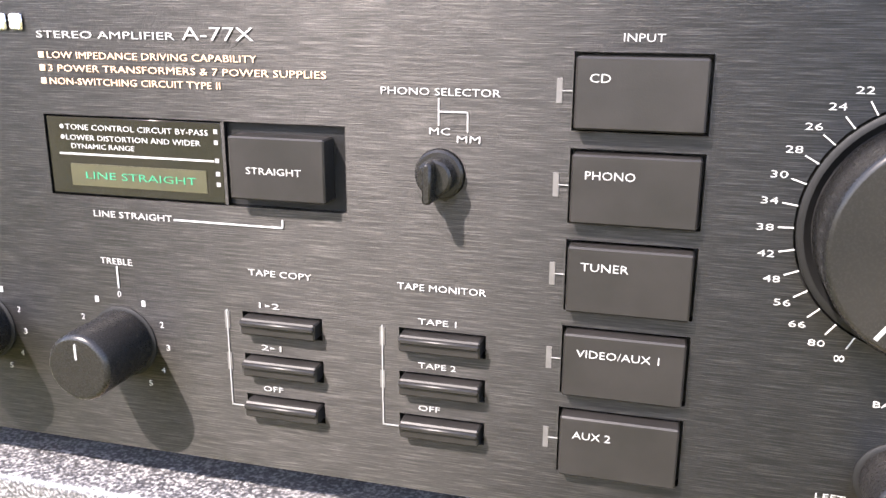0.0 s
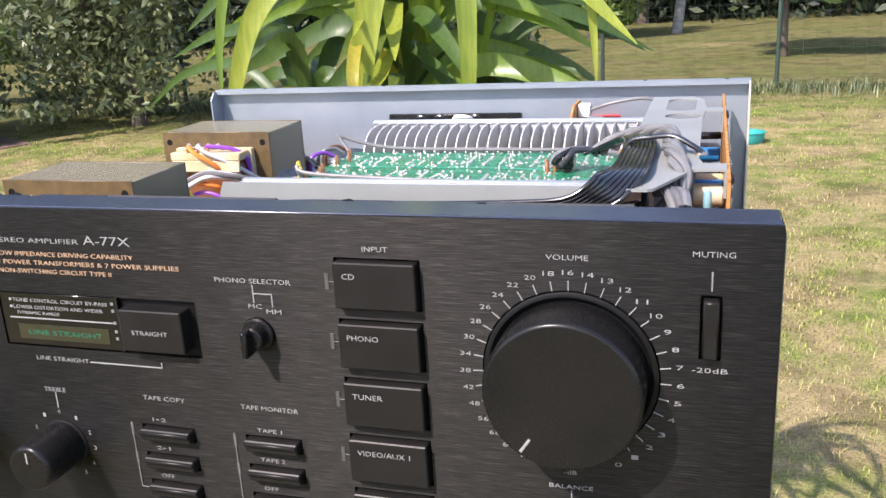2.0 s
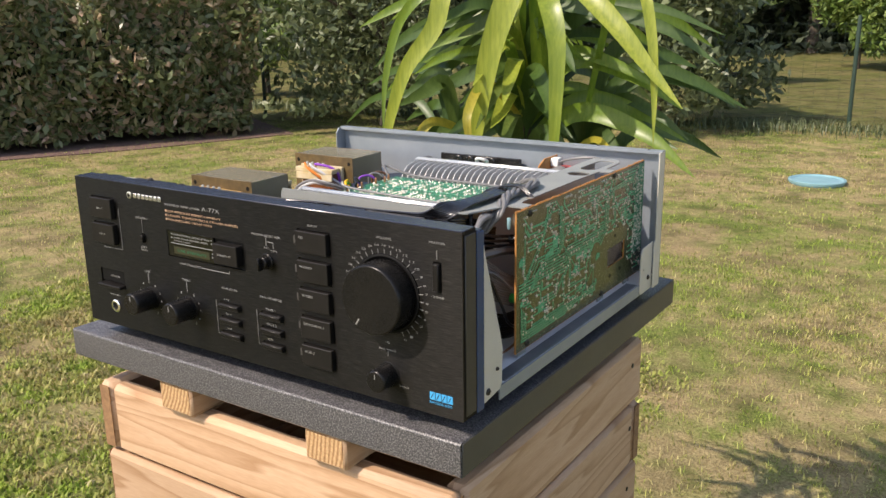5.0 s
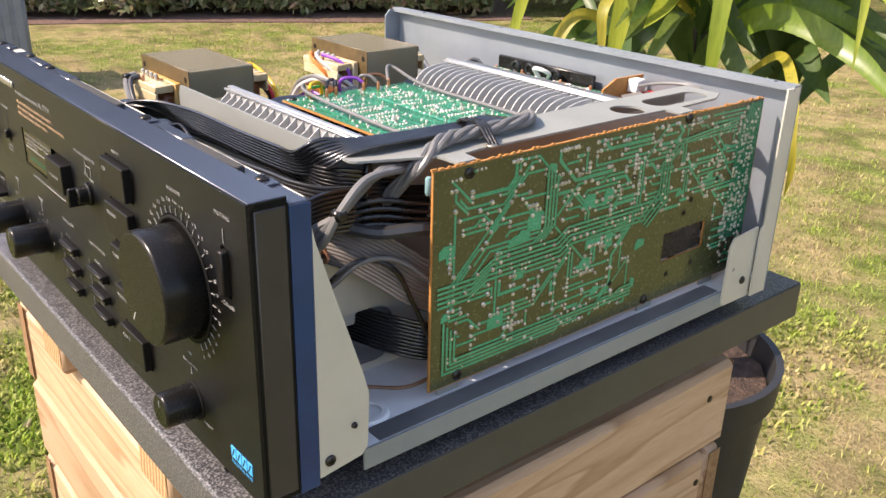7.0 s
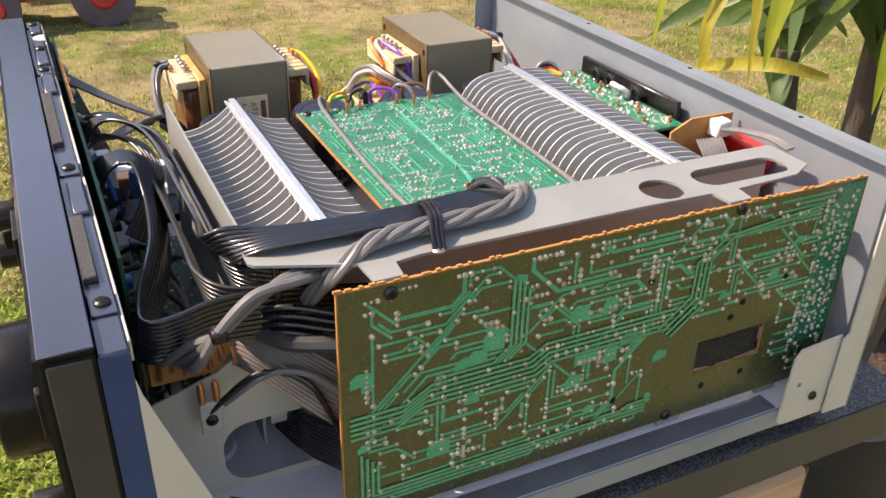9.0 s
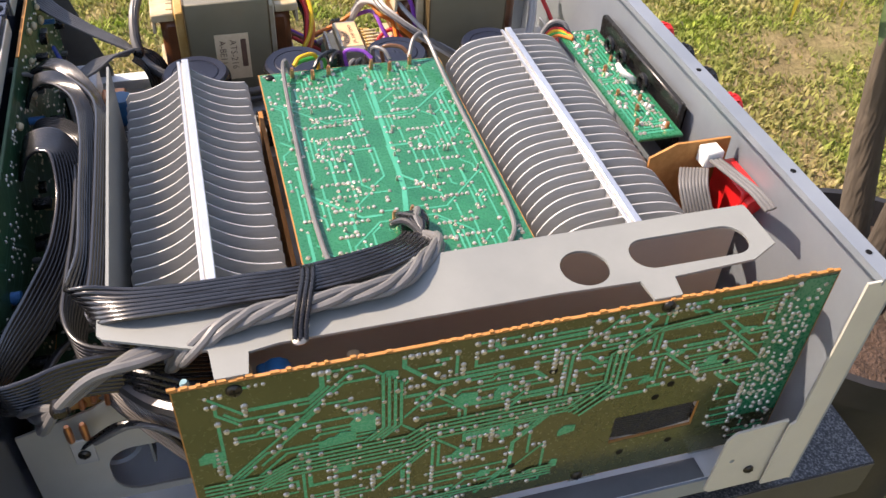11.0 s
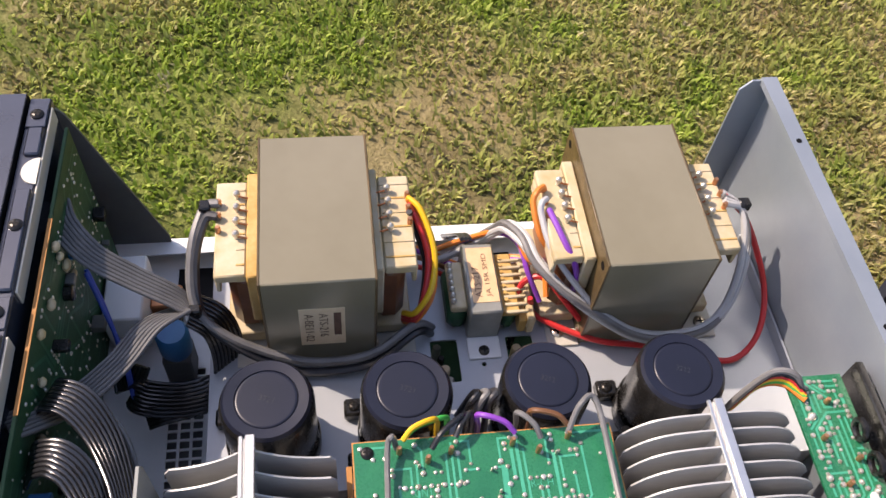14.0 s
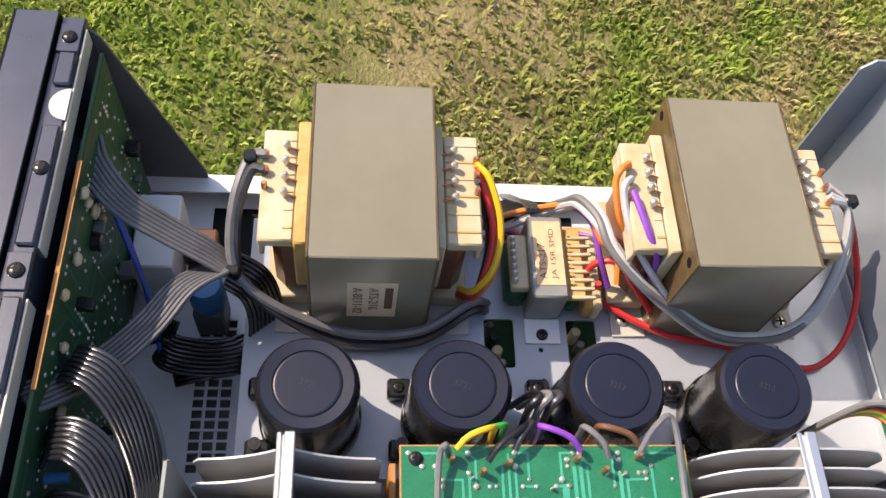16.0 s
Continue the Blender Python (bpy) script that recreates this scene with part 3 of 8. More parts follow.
def put(name, me, material, parent=None, label="", at=None):
    """A mesh object, under a thing or a part if one is given."""
    if not me.materials:
        me.materials.append(material)
    ob = new(name, me)
    if at is not None:
        ob.matrix_basis = at
    if parent is not None:
        ob.parent = parent
        ob.matrix_parent_inverse = INV.get(parent, Matrix())
    if label:
        tagged(ob, label)
    return ob


def part(name, geo, material, parent, label="", smooth=True, tidy=True):
    return put(name, geo.mesh(name, smooth, tidy), material, parent, label)


def cut_plate(loops, depth, m):
    """A flat plate with the outline loops[0] and holes after it, in x and y, laid out by m."""
    cu = bpy.data.curves.new("outline", "CURVE")
    cu.dimensions, cu.fill_mode, cu.extrude = "2D", "BOTH", depth / 2
    for loop in loops:
        sp = cu.splines.new("POLY")
        sp.points.add(len(loop) - 1)
        for p, (a, b) in zip(sp.points, loop):
            p.co = (a, b, 0, 1)
        sp.use_cyclic_u = True
    ob = bpy.data.objects.new("outline", cu)
    me = bpy.data.meshes.new_from_object(ob)
    bpy.data.objects.remove(ob)
    bpy.data.curves.remove(cu)
    me.transform(m)
    me.materials.clear()
    bm = bmesh.new()
    bm.from_mesh(me)
    bmesh.ops.remove_doubles(bm, verts=bm.verts, dist=1e-6)
    bm.to_mesh(me)
    bm.free()
    me.polygons.foreach_set("use_smooth", [False] * len(me.polygons))
    return me


FLAT = Matrix()
FRONT = Matrix(((1, 0, 0, 0), (0, 0, -1, 0), (0, 1, 0, 0), (0, 0, 0, 1)))
SIDE = Matrix(((0, 0, 1, 0), (1, 0, 0, 0), (0, 1, 0, 0), (0, 0, 0, 1)))


def at_z(z):
    return Matrix.Translation((0, 0, z))


def at_y(y):
    return Matrix.Translation((0, y, 0)) @ FRONT


def at_x(x):
    return Matrix.Translation((x, 0, 0)) @ SIDE


def circle(cx, cy, r, n=28):
    return [(cx + r * math.cos(2 * math.pi * k / n), cy + r * math.sin(2 * math.pi * k / n)) for k in range(n)]


def slot(x0, x1, y0, y1, r, n=6):
    out = []
    for cx, cy, a0 in ((x1 - r, y1 - r, 0), (x0 + r, y1 - r, 90), (x0 + r, y0 + r, 180), (x1 - r, y0 + r, 270)):
        for k in range(n + 1):
            a = math.radians(a0 + 90 * k / n)
            out.append((cx + r * math.cos(a), cy + r * math.sin(a)))
    return out


def words(text, x0, x1, z0, z1, m, parent, material, thick=0.00012, name="lettering"):
    """Lettering stretched into a box of the plane that m lays out."""
    cu = bpy.data.curves.new("lettering", "FONT")
    cu.body, cu.size, cu.extrude, cu.resolution_u = text, 1.0, 0.004, 2
    cu.offset = -0.010
    ob = bpy.data.objects.new("lettering", cu)
    me = bpy.data.meshes.new_from_object(ob)
    bpy.data.objects.remove(ob)
    bpy.data.curves.remove(cu)
    co = np.empty(len(me.vertices) * 3)
    me.vertices.foreach_get("co", co)
    co = co.reshape(-1, 3)
    lo, hi = co.min(0), co.max(0)
    co = (co - lo) / np.maximum(hi - lo, 1e-9)
    co = co * (x1 - x0, z1 - z0, thick) + (x0, z0, 0)
    me.vertices.foreach_set("co", co.ravel())
    me.transform(m)
    me.materials.clear()
    return put(name, me, material, parent)


def cross_screw(name, centre, axis, r, parent, material, h=0.0016):
    """A pan head with a cross slot, that looks along the axis."""
    g = Geo()
    g.lathe([(r, 0), (r, h * 0.4), (r * 0.8, h * 0.8), (r * 0.45, h)], centre, axis, 14)
    head = part(name, g, material, parent)
    s = Geo()
    x, y, z = centre
    w, e = r * 0.14, r * 0.62
    if axis == "z":
        s.box(x - e, x + e, y - w, y + w, z + h * 0.9, z + h * 1.05)
        s.box(x - w, x + w, y - e, y + e, z + h * 0.9, z + h * 1.04)
    elif axis == "x":
        s.box(x + h * 0.9, x + h * 1.05, y - e, y + e, z - w, z + w)
        s.box(x + h * 0.9, x + h * 1.04, y - w, y + w, z - e, z + e)
    part("cross_slot", s, M["recess"], head)
    return head

# ---- ground and garden ----
GROUND = -1.0
rng = np.random.default_rng(7)


def make_ground():
    g = Geo()
    g.add([(-400, -400, GROUND), (400, -400, GROUND), (400, 400, GROUND), (-400, 400, GROUND)], [(0, 1, 2, 3)])
    ob = part("ground", g, M["lawn"], None, smooth=False, tidy=False)
    tagged(ob, "patchy mown lawn, half green and half dried to straw", "lawn", kind="structure")


def blade_field(name, spots, height, width, material, label, category):
    """Tapering bent blades, rooted at spots."""
    n = len(spots)
    a = rng.uniform(0, 2 * np.pi, n)
    h = height * rng.uniform(0.45, 1.2, n)
    w = width * rng.uniform(0.6, 1.3, n)
    lean = h * rng.uniform(0.2, 1.1, n)
    side = np.stack([np.cos(a), np.sin(a), 0 * a], 1)
    out = np.stack([-np.sin(a), np.cos(a), 0 * a], 1)
    up = np.array([0, 0, 1.0])
    base = spots
    mid = base + out * (lean * 0.35)[:, None] + up * (h * 0.62)[:, None]
    tip = base + out * lean[:, None] + up * (h * 0.9)[:, None]
    v = np.stack([base - side * w[:, None] / 2, base + side * w[:, None] / 2, mid + side * w[:, None] * 0.4, mid - side * w[:, None] * 0.4, tip], 1).reshape(-1, 3)
    me = bpy.data.meshes.new(name)
    k = np.arange(n) * 5
    loops = np.stack([k, k + 1, k + 2, k + 3, k + 3, k + 2, k + 4], 1).ravel()
    starts = np.stack([np.arange(n) * 7, np.arange(n) * 7 + 4], 1).ravel()
    me.vertices.add(len(v))
    me.vertices.foreach_set("co", v.ravel())
    me.loops.add(len(loops))
    me.loops.foreach_set("vertex_index", loops)
    me.polygons.add(2 * n)
    me.polygons.foreach_set("loop_start", starts)
    me.update(calc_edges=True)
    ob = put(name, me, material)
    tagged(ob, label, category, kind="stuff")


def make_grass():
    def field(n, x0, x1, y0, y1, keep):
        p = np.stack([rng.uniform(x0, x1, n), rng.uniform(y0, y1, n)], 1)
        clump = np.array([noise.noise(Vector((x * 2.3, y * 2.3, 3.1))) + 0.6 * noise.noise(Vector((x * 9, y * 9, 8.2))) for x, y in p])
        rim = np.minimum(np.minimum(p[:, 0] - x0, x1 - p[:, 0]), np.minimum(p[:, 1] - y0, y1 - p[:, 1]))
        p = p[(clump > rng.uniform(-0.75, keep, n)) & (rim > 0.6 * rng.uniform(0, 1, n) ** 1.5)]
        return np.column_stack([p, np.full(len(p), GROUND - 0.002)])
    near = field(170000, -3.2, -0.1, -1.3, 2.5, 0.35)
    mid = field(100000, -3.5, 2.6, 0.6, 4.2, 0.5)
    far = field(90000, -7.0, 3.2, 2.5, 9.5, 0.5)
    left = field(30000, -7.0, -1.0, -1.5, 4.0, 0.5)
    blade_field("grass", near, 0.023, 0.0090, M["grass"], "short blades of green and straw coloured lawn grass", "grass")
    blade_field("grass", mid, 0.021, 0.0036, M["grass"], "short blades of green and straw coloured lawn grass", "grass")
    blade_field("grass", np.concatenate([far, left]), 0.023, 0.006, M["grass"], "short blades of green and straw coloured lawn grass", "grass")
    edge = np.column_stack([rng.uniform(-9, 8, 7000), 9.35 + rng.normal(0, 0.2, 7000), np.full(7000, GROUND)])
    edge[:, 1] += (edge[:, 0] - 1.0) * 0.12 * (edge[:, 0] < 1.0)
    # rough grass in a darker leaf green that carries the shadow at the fence
    blade_field("tall_grass", edge, 0.12, 0.010, M["tree_leaf"], "taller unmown grass along the foot of the wire fence, coloured dark green for shade", "grass")


def leaf_cloud(centres, size, spread):
    """One quad a leaf, at random turns, round the given centres."""
    n = len(centres)
    c = centres + rng.normal(0, spread, (n, 3))
    u = rng.normal(0, 1, (n, 3))
    u /= np.linalg.norm(u, axis=1)[:, None]
    w = np.cross(u, rng.normal(0, 1, (n, 3)))
    w /= np.linalg.norm(w, axis=1)[:, None] + 1e-9
    s = size * rng.uniform(0.6, 1.4, n)[:, None]
    v = np.stack([c - u * s, c + w * s * 0.42, c + u * s, c - w * s * 0.42], 1).reshape(-1, 3)
    f = (np.arange(n)[:, None] * 4 + np.arange(4)).tolist()
    g = Geo()
    g.v, g.f = [tuple(p) for p in v], [tuple(q) for q in f]
    return g


def tree(name, base, height, crown_r, crown_lo, n_leaves, leaf_size, leafmat, barkmat, label, group="", lean=(0, 0), droop=0.0, trunk_r=0.08, lobes=9):
    root = thing(name, base, label, "tree", group)
    bx, by, bz = base
    topx, topy = bx + lean[0], by + lean[1]
    g = Geo()
    g.tube([(bx, by, bz - 0.05), (bx + lean[0] * 0.3, by + lean[1] * 0.3, bz + height * 0.35), (topx, topy, bz + height * 0.92)], trunk_r, 10, 5, trunk_r * 0.25)
    part("trunk", g, barkmat, root)
    lobes_c = []
    for i in range(lobes):
        a, r = rng.uniform(0, 2 * math.pi), crown_r * math.sqrt(rng.uniform(0.05, 1)) * 0.75
        z = bz + rng.uniform(crown_lo, height)
        k = 1.0 - 0.55 * max(0.0, (z - bz - crown_lo) / (height - crown_lo + 1e-6) - 0.5)
        lobes_c.append((topx + r * k * math.cos(a), topy + r * k * math.sin(a), z))
    for c in lobes_c[: max(4, lobes // 2)]:
        g = Geo()
        zt = bz + max(height * 0.25, (c[2] - bz) * 0.6)
        s = (zt - bz) / height
        g.tube([(bx + lean[0] * s, by + lean[1] * s, zt), ((bx + c[0]) / 2 + lean[0] * s * 0.5, (by + c[1]) / 2, (zt + c[2]) / 2 + 0.05), c], trunk_r * 0.35, 6, 3, trunk_r * 0.08)
        part("limb", g, barkmat, root)
    per = n_leaves // lobes
    pts = []
    for c in lobes_c:
        d = rng.normal(0, 1, (per, 3))
        d /= np.linalg.norm(d, axis=1)[:, None]
        rad = crown_r * 0.45 * rng.uniform(0.35, 1.0, per)[:, None] ** 0.6
        p = np.array(c) + d * rad * (1, 1, 0.8)
        if droop:
            n = max(4, per // 45)
            top = np.array(c) + rng.normal(0, crown_r * 0.24, (n, 3)) * (1, 1, 0.6)
            fall = droop * rng.uniform(0.35, 1.25, n)
            k = rng.integers(0, n, per)
            p = top[k]
            p[:, 2] -= fall[k] * rng.uniform(0, 1, per)
            p[:, :2] += rng.normal(0, 0.035, (per, 2))
            p[:, 2] = np.maximum(p[:, 2], bz + 0.25)
        pts.append(p)
    part("crown", leaf_cloud(np.concatenate(pts), leaf_size, leaf_size * 0.8), leafmat, root, smooth=False, tidy=False)
    return root


HEDGE_TURN = Matrix.Translation((-6.15, 6.3, 0)) @ Matrix.Rotation(radians(-27), 4, "Z") @ Matrix.Translation((6.75, -6.3, 0))


def make_hedge():
    root = thing("hedge", (-7.4, 3.5, GROUND), "dense clipped garden hedge with dark green and reddish leaves", "hedge")
    x0, x1, y0, y1, z1 = -8.6, -6.75, -2.5, 6.3, 0.52
    for i in range(26):
        g = Geo()
        y = y0 + 0.2 + (y1 - y0 - 0.4) * i / 25
        x = -7.4 + rng.uniform(-0.4, 0.4)
        g.tube([(x, y, GROUND), (x + rng.uniform(-0.2, 0.2), y + rng.uniform(-0.2, 0.2), -0.3), (x + rng.uniform(-0.4, 0.4), y + rng.uniform(-0.3, 0.3), 0.3)], 0.025, 6, 3, 0.006)
        part("stem", g, M["bark"], root)
    # solid near-black box that gives the shade between the hedge leaves
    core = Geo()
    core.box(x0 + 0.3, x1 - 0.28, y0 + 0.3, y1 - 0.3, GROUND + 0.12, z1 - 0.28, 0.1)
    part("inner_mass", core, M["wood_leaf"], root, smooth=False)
    n = 46000
    face = rng.uniform(0, 1, n)
    p = np.column_stack([rng.uniform(x0, x1, n), rng.uniform(y0, y1, n), rng.uniform(GROUND + 0.08, z1, n)])
    dep = np.abs(rng.normal(0, 0.11, n))
    a, b = face < 0.62, (face >= 0.62) & (face < 0.86)
    c = face >= 0.86
    p[a, 0] = x1 - dep[a]
    p[b, 2] = z1 - dep[b]
    p[c, 1] = y1 - dep[c]
    wob = np.array([noise.noise(Vector((q[0] * 1.7, q[1] * 1.7, q[2] * 1.7))) for q in p])
    p[:, 0] += 0.22 * wob
    p[:, 1] += 0.16 * wob
    p[:, 2] += 0.12 * wob * (p[:, 2] > 0)
    part("foliage", leaf_cloud(p, 0.055, 0.02), M["hedge_leaf"], root, smooth=False, tidy=False)
    root.matrix_basis = HEDGE_TURN @ root.matrix_basis


def make_trees():
    tree("weeping_tree", (-5.3, 7.5, GROUND), 3.6, 1.4, 1.4, 12000, 0.05, M["tree_leaf"], M["bark"], "dark weeping garden tree with drooping branches", droop=1.7, trunk_r=0.085, lobes=22)
    tree("weeping_tree", (-6.3, 8.3, GROUND), 3.2, 1.1, 1.2, 8000, 0.05, M["tree_leaf"], M["bark"], "dark weeping garden tree beside a taller one", droop=1.8, trunk_r=0.06, lobes=14)
    tree("shrub", (-2.6, 9.0, GROUND), 2.2, 1.2, 0.3, 8000, 0.06, M["tree_leaf"], M["bark"], "broad dark green shrub by the wire fence", trunk_r=0.06, lobes=10)
    tree("fruit_tree", (1.35, 13.2, GROUND), 3.0, 1.35, 0.8, 9000, 0.075, M["bright_leaf"], M["bark"], "small round fruit tree standing in mown grass", group="young trees past the fence", trunk_r=0.07)
    tree("fruit_tree", (-2.05, 18.5, GROUND), 3.3, 1.4, 0.65, 8000, 0.08, M["bright_leaf"], M["bark"], "small round fruit tree standing in mown grass", group="young trees past the fence", trunk_r=0.07)
    tree("fruit_tree", (-3.6, 14.0, GROUND), 2.4, 0.9, 0.8, 3500, 0.08, M["bright_leaf"], M["bark"], "small yellow-green fruit tree standing in mown grass", group="young trees past the fence", trunk_r=0.05)
    tree("leaning_birch", (-0.35, 19.2, GROUND), 9.0, 1.6, 6.0, 2500, 0.12, M["wood_leaf"], M["birch"], "leaning birch with a pale bare trunk", lean=(1.3, 0), trunk_r=0.11)
    bush = tree("shrub", (-9.2, 9.6, GROUND), 1.8, 0.9, 0.25, 4500, 0.06, M["bright_leaf"], M["bark"], "light green shrub behind the wire fence", trunk_r=0.05)


def make_woods():
    kinds = []
    for i, (hgt, r, lo) in enumerate(((9.5, 2.3, 1.2), (8.5, 2.0, 0.8), (10.5, 2.5, 2.2))):
        kinds.append(tree("woodland_tree", (-30.0 + 9 * i, 33.0, GROUND), hgt, r, lo, 11000, 0.105, M["wood_leaf"], M["birch"] if i == 2 else M["bark"], "tall dark woodland tree at the edge of the field", group="woodland edge", trunk_r=0.16, lobes=18))
    for i in range(54):
        a = math.radians(-25 + 104 * i / 53)
        d = 25.0 + 6.0 * (i % 3) + rng.uniform(-1.5, 1.5)
        x, y = 0.5 - d * math.sin(a), -0.4 + d * math.cos(a)
        m = Matrix.Translation((x, y, GROUND)) @ Matrix.Rotation(rng.uniform(0, 6.28), 4, "Z")
        copy_thing(kinds[i % 3], m)
    n = 70000
    a = np.radians(rng.uniform(-28, 84, n))
    d = rng.uniform(23.5, 36, n)
    z = GROUND + rng.uniform(0, 1, n) ** 1.6 * 3.2
    p = np.column_stack([0.5 - d * np.sin(a), -0.4 + d * np.cos(a), z])
    g = leaf_cloud(p, 0.15, 0.3)
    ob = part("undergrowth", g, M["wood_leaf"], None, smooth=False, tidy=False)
    tagged(ob, "dark tangled undergrowth below the woodland trees", "undergrowth", kind="stuff")
    # dark curved sheet added behind the trees as the shade of deep woods
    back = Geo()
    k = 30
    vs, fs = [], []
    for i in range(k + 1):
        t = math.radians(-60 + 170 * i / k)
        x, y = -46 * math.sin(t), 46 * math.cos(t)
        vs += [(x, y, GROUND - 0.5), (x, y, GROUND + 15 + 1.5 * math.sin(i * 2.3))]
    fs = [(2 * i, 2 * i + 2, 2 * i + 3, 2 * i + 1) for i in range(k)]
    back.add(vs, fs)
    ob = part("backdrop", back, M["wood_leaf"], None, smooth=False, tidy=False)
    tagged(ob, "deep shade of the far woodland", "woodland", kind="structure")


def make_fence():
    root = thing("wire_fence", (-3.0, 9.0, GROUND), "green coated wire mesh fence on thin posts", "fence")
    line = [(-12.0, 5.9), (-9.6, 6.8), (-7.3, 7.6), (-5.2, 8.25), (-2.9, 8.95), (-0.75, 9.5), (1.05, 9.6), (3.1, 9.7), (5.2, 9.8), (7.4, 9.9)]
    for x, y in line:
        g = Geo()
        g.lathe([(0.022, -0.02), (0.022, 1.12), (0.012, 1.15)], (x, y, GROUND), "z", 8)
        part("post", g, M["fence"], root)
    for (xa, ya), (xb, yb) in zip(line, line[1:]):
        g = Geo()
        length = math.hypot(xb - xa, yb - ya)
        for k in range(12):
            z = GROUND + 0.03 + k * 0.094
            g.tube([(xa, ya, z), (xb, yb, z)], 0.0014, 4, 0)
        m = int(length / 0.12)
        for k in range(1, m):
            x, y = xa + (xb - xa) * k / m, ya + (yb - ya) * k / m
            g.tube([(x, y, GROUND + 0.03), (x, y, GROUND + 1.07)], 0.0012, 4, 0)
        part("wire_mesh", g, M["fence"], root, smooth=False, tidy=False)


def make_garden_things():
    # turquoise tub and pale disc on the grass
    t = Geo().lathe([(0.105, 0), (0.12, 0.02), (0.125, 0.075), (0.132, 0.08), (0.118, 0.08), (0.11, 0.03)], (0.66, 6.45, GROUND), "z", 28)
    tagged(part("toy_tub", t, M["turquoise"], None), "small turquoise plastic tub lying on the lawn", "tub")
    t = Geo().lathe([(0.19, 0.0), (0.20, 0.015), (0.2, 0.03), (0.185, 0.034), (0.17, 0.022)], (-0.45, 6.30, GROUND), "z", 32)
    tagged(part("plastic_lid", t, M["pale_blue"], None), "pale blue round plastic lid lying on the lawn", "lid")
    t = Geo().lathe([(0.012, 0), (0.028, 0.010), (0.034, 0.026), (0.026, 0.045), (0.010, 0.054)], (0.0, 8.1, GROUND), "z", 16)
    tagged(part("ball", t, M["wire_orange"], None), "small orange ball on the lawn", "ball")
    # storage box and low table
    root = thing("storage_box", (-5.45, 1.2, GROUND), "grey resin garden storage box with a ribbed front", "storage box")
    g = Geo()
    g.box(-5.75, -5.2, 0.98, 1.42, GROUND + 0.02, GROUND + 0.62, 0.03)
    part("body", g, M["grey_resin"], root)
    g = Geo()
    g.box(-5.78, -5.17, 0.95, 1.45, GROUND + 0.62, GROUND + 0.68, 0.02)
    part("lid", g, M["grey_resin"], root)
    for i in range(5):
        g = Geo()
        g.box(-5.205, -5.19, 1.04 + i * 0.075, 1.09 + i * 0.075, GROUND + 0.08, GROUND + 0.56, 0.006)
        part("rib", g, M["grey_resin"], root)
    root = thing("garden_table", (-5.6, 0.4, GROUND), "low dark resin garden table beside the storage box", "table")
    g = Geo()
    g.box(-6.1, -5.25, -0.35, 0.9, GROUND + 0.5, GROUND + 0.55, 0.012)
    part("tabletop", g, M["grey_resin"], root)
    for x in (-6.02, -5.33):
        for y in (-0.26, 0.81):
            g = Geo()
            g.box(x - 0.035, x + 0.035, y - 0.035, y + 0.035, GROUND, GROUND + 0.5, 0.008)
            part("leg", g, M["toy_dark"], root)
    # ride-on toy
    root = thing("toy_tractor", (-4.5, 0.25, GROUND), "red and dark violet plastic ride-on toy on the grass", "toy")
    g = Geo()
    g.prism([(-0.42, 0.14), (-0.40, 0.32), (-0.15, 0.38), (-0.08, 0.30), (0.10, 0.27), (0.16, 0.42), (0.30, 0.42), (0.34, 0.16)], -0.15, 0.15, "x")
    ob = part("body", g, M["toy_red"], None)
    body = ob.data
    body.transform(Matrix.Translation((-4.62, 0.1, GROUND)))
    ob.parent, ob.matrix_parent_inverse = root, INV[root]
    for y, r in ((-0.2, 0.13), (0.34, 0.17)):
        for x in (-4.80, -4.44):
            g = Geo().lathe([(r * 0.6, -0.05), (r, -0.045), (r, 0.045), (r * 0.6, 0.05)], (x, 0.1 + y, GROUND + r), "x", 20)
            w = part("wheel", g, M["toy_dark"], root)
            g = Geo().lathe([(r * 0.45, 0.05), (r * 0.35, 0.065)], (x, 0.1 + y, GROUND + r), "x", 14)
            part("hub_cap", g, M["toy_red"], w)
    g = Geo().tube([(-4.62, 0.0, GROUND + 0.35), (-4.62, 0.08, GROUND + 0.52)], 0.015, 8, 2)
    part("steering_column", g, M["toy_dark"], root)
    g = Geo()
    ring = [(-4.62 + 0.09 * math.cos(a), 0.08 + 0.05 * math.sin(a), GROUND + 0.52 + 0.07 * math.sin(a)) for a in np.linspace(0, 2 * math.pi, 17)]
    g.tube(ring, 0.013, 6, 0)
    part("steering_wheel", g, M["toy_dark"], root)
    # mulched bed under the hedge
    bed = Geo().prism([(-8.8, -2.8), (-6.45, -2.8), (-6.40, -0.5), (-6.30, 1.4), (-6.42, 3.2), (-6.32, 5.0), (-6.45, 6.6), (-8.8, 6.7)], GROUND - 0.02, GROUND + 0.008)
    bed.v = [tuple(HEDGE_TURN @ Vector(p)) for p in bed.v]
    tagged(part("flower_bed", bed, M["mulch"], None), "strip of red-brown bark mulch under the hedge", "flower bed", kind="structure")
    # pale wall corner and sandy path past the lawn
    g = Geo()
    g.box(3.0, 5.6, 7.6, 8.4, GROUND, GROUND + 2.6, 0.01)
    tagged(part("wall_east", g, M["render"], None), "cream rendered garden wall corner", "wall", kind="structure")
    g = Geo()
    g.prism([(1.75, 5.2), (1.95, 6.2), (2.0, 7.4), (2.6, 7.6), (5, 7.6), (5, 4.0), (2.4, 4.4)], GROUND - 0.02, GROUND + 0.006)
    tagged(part("path", g, M["sand"], None), "pale sandy path beside the lawn", "path", kind="structure")


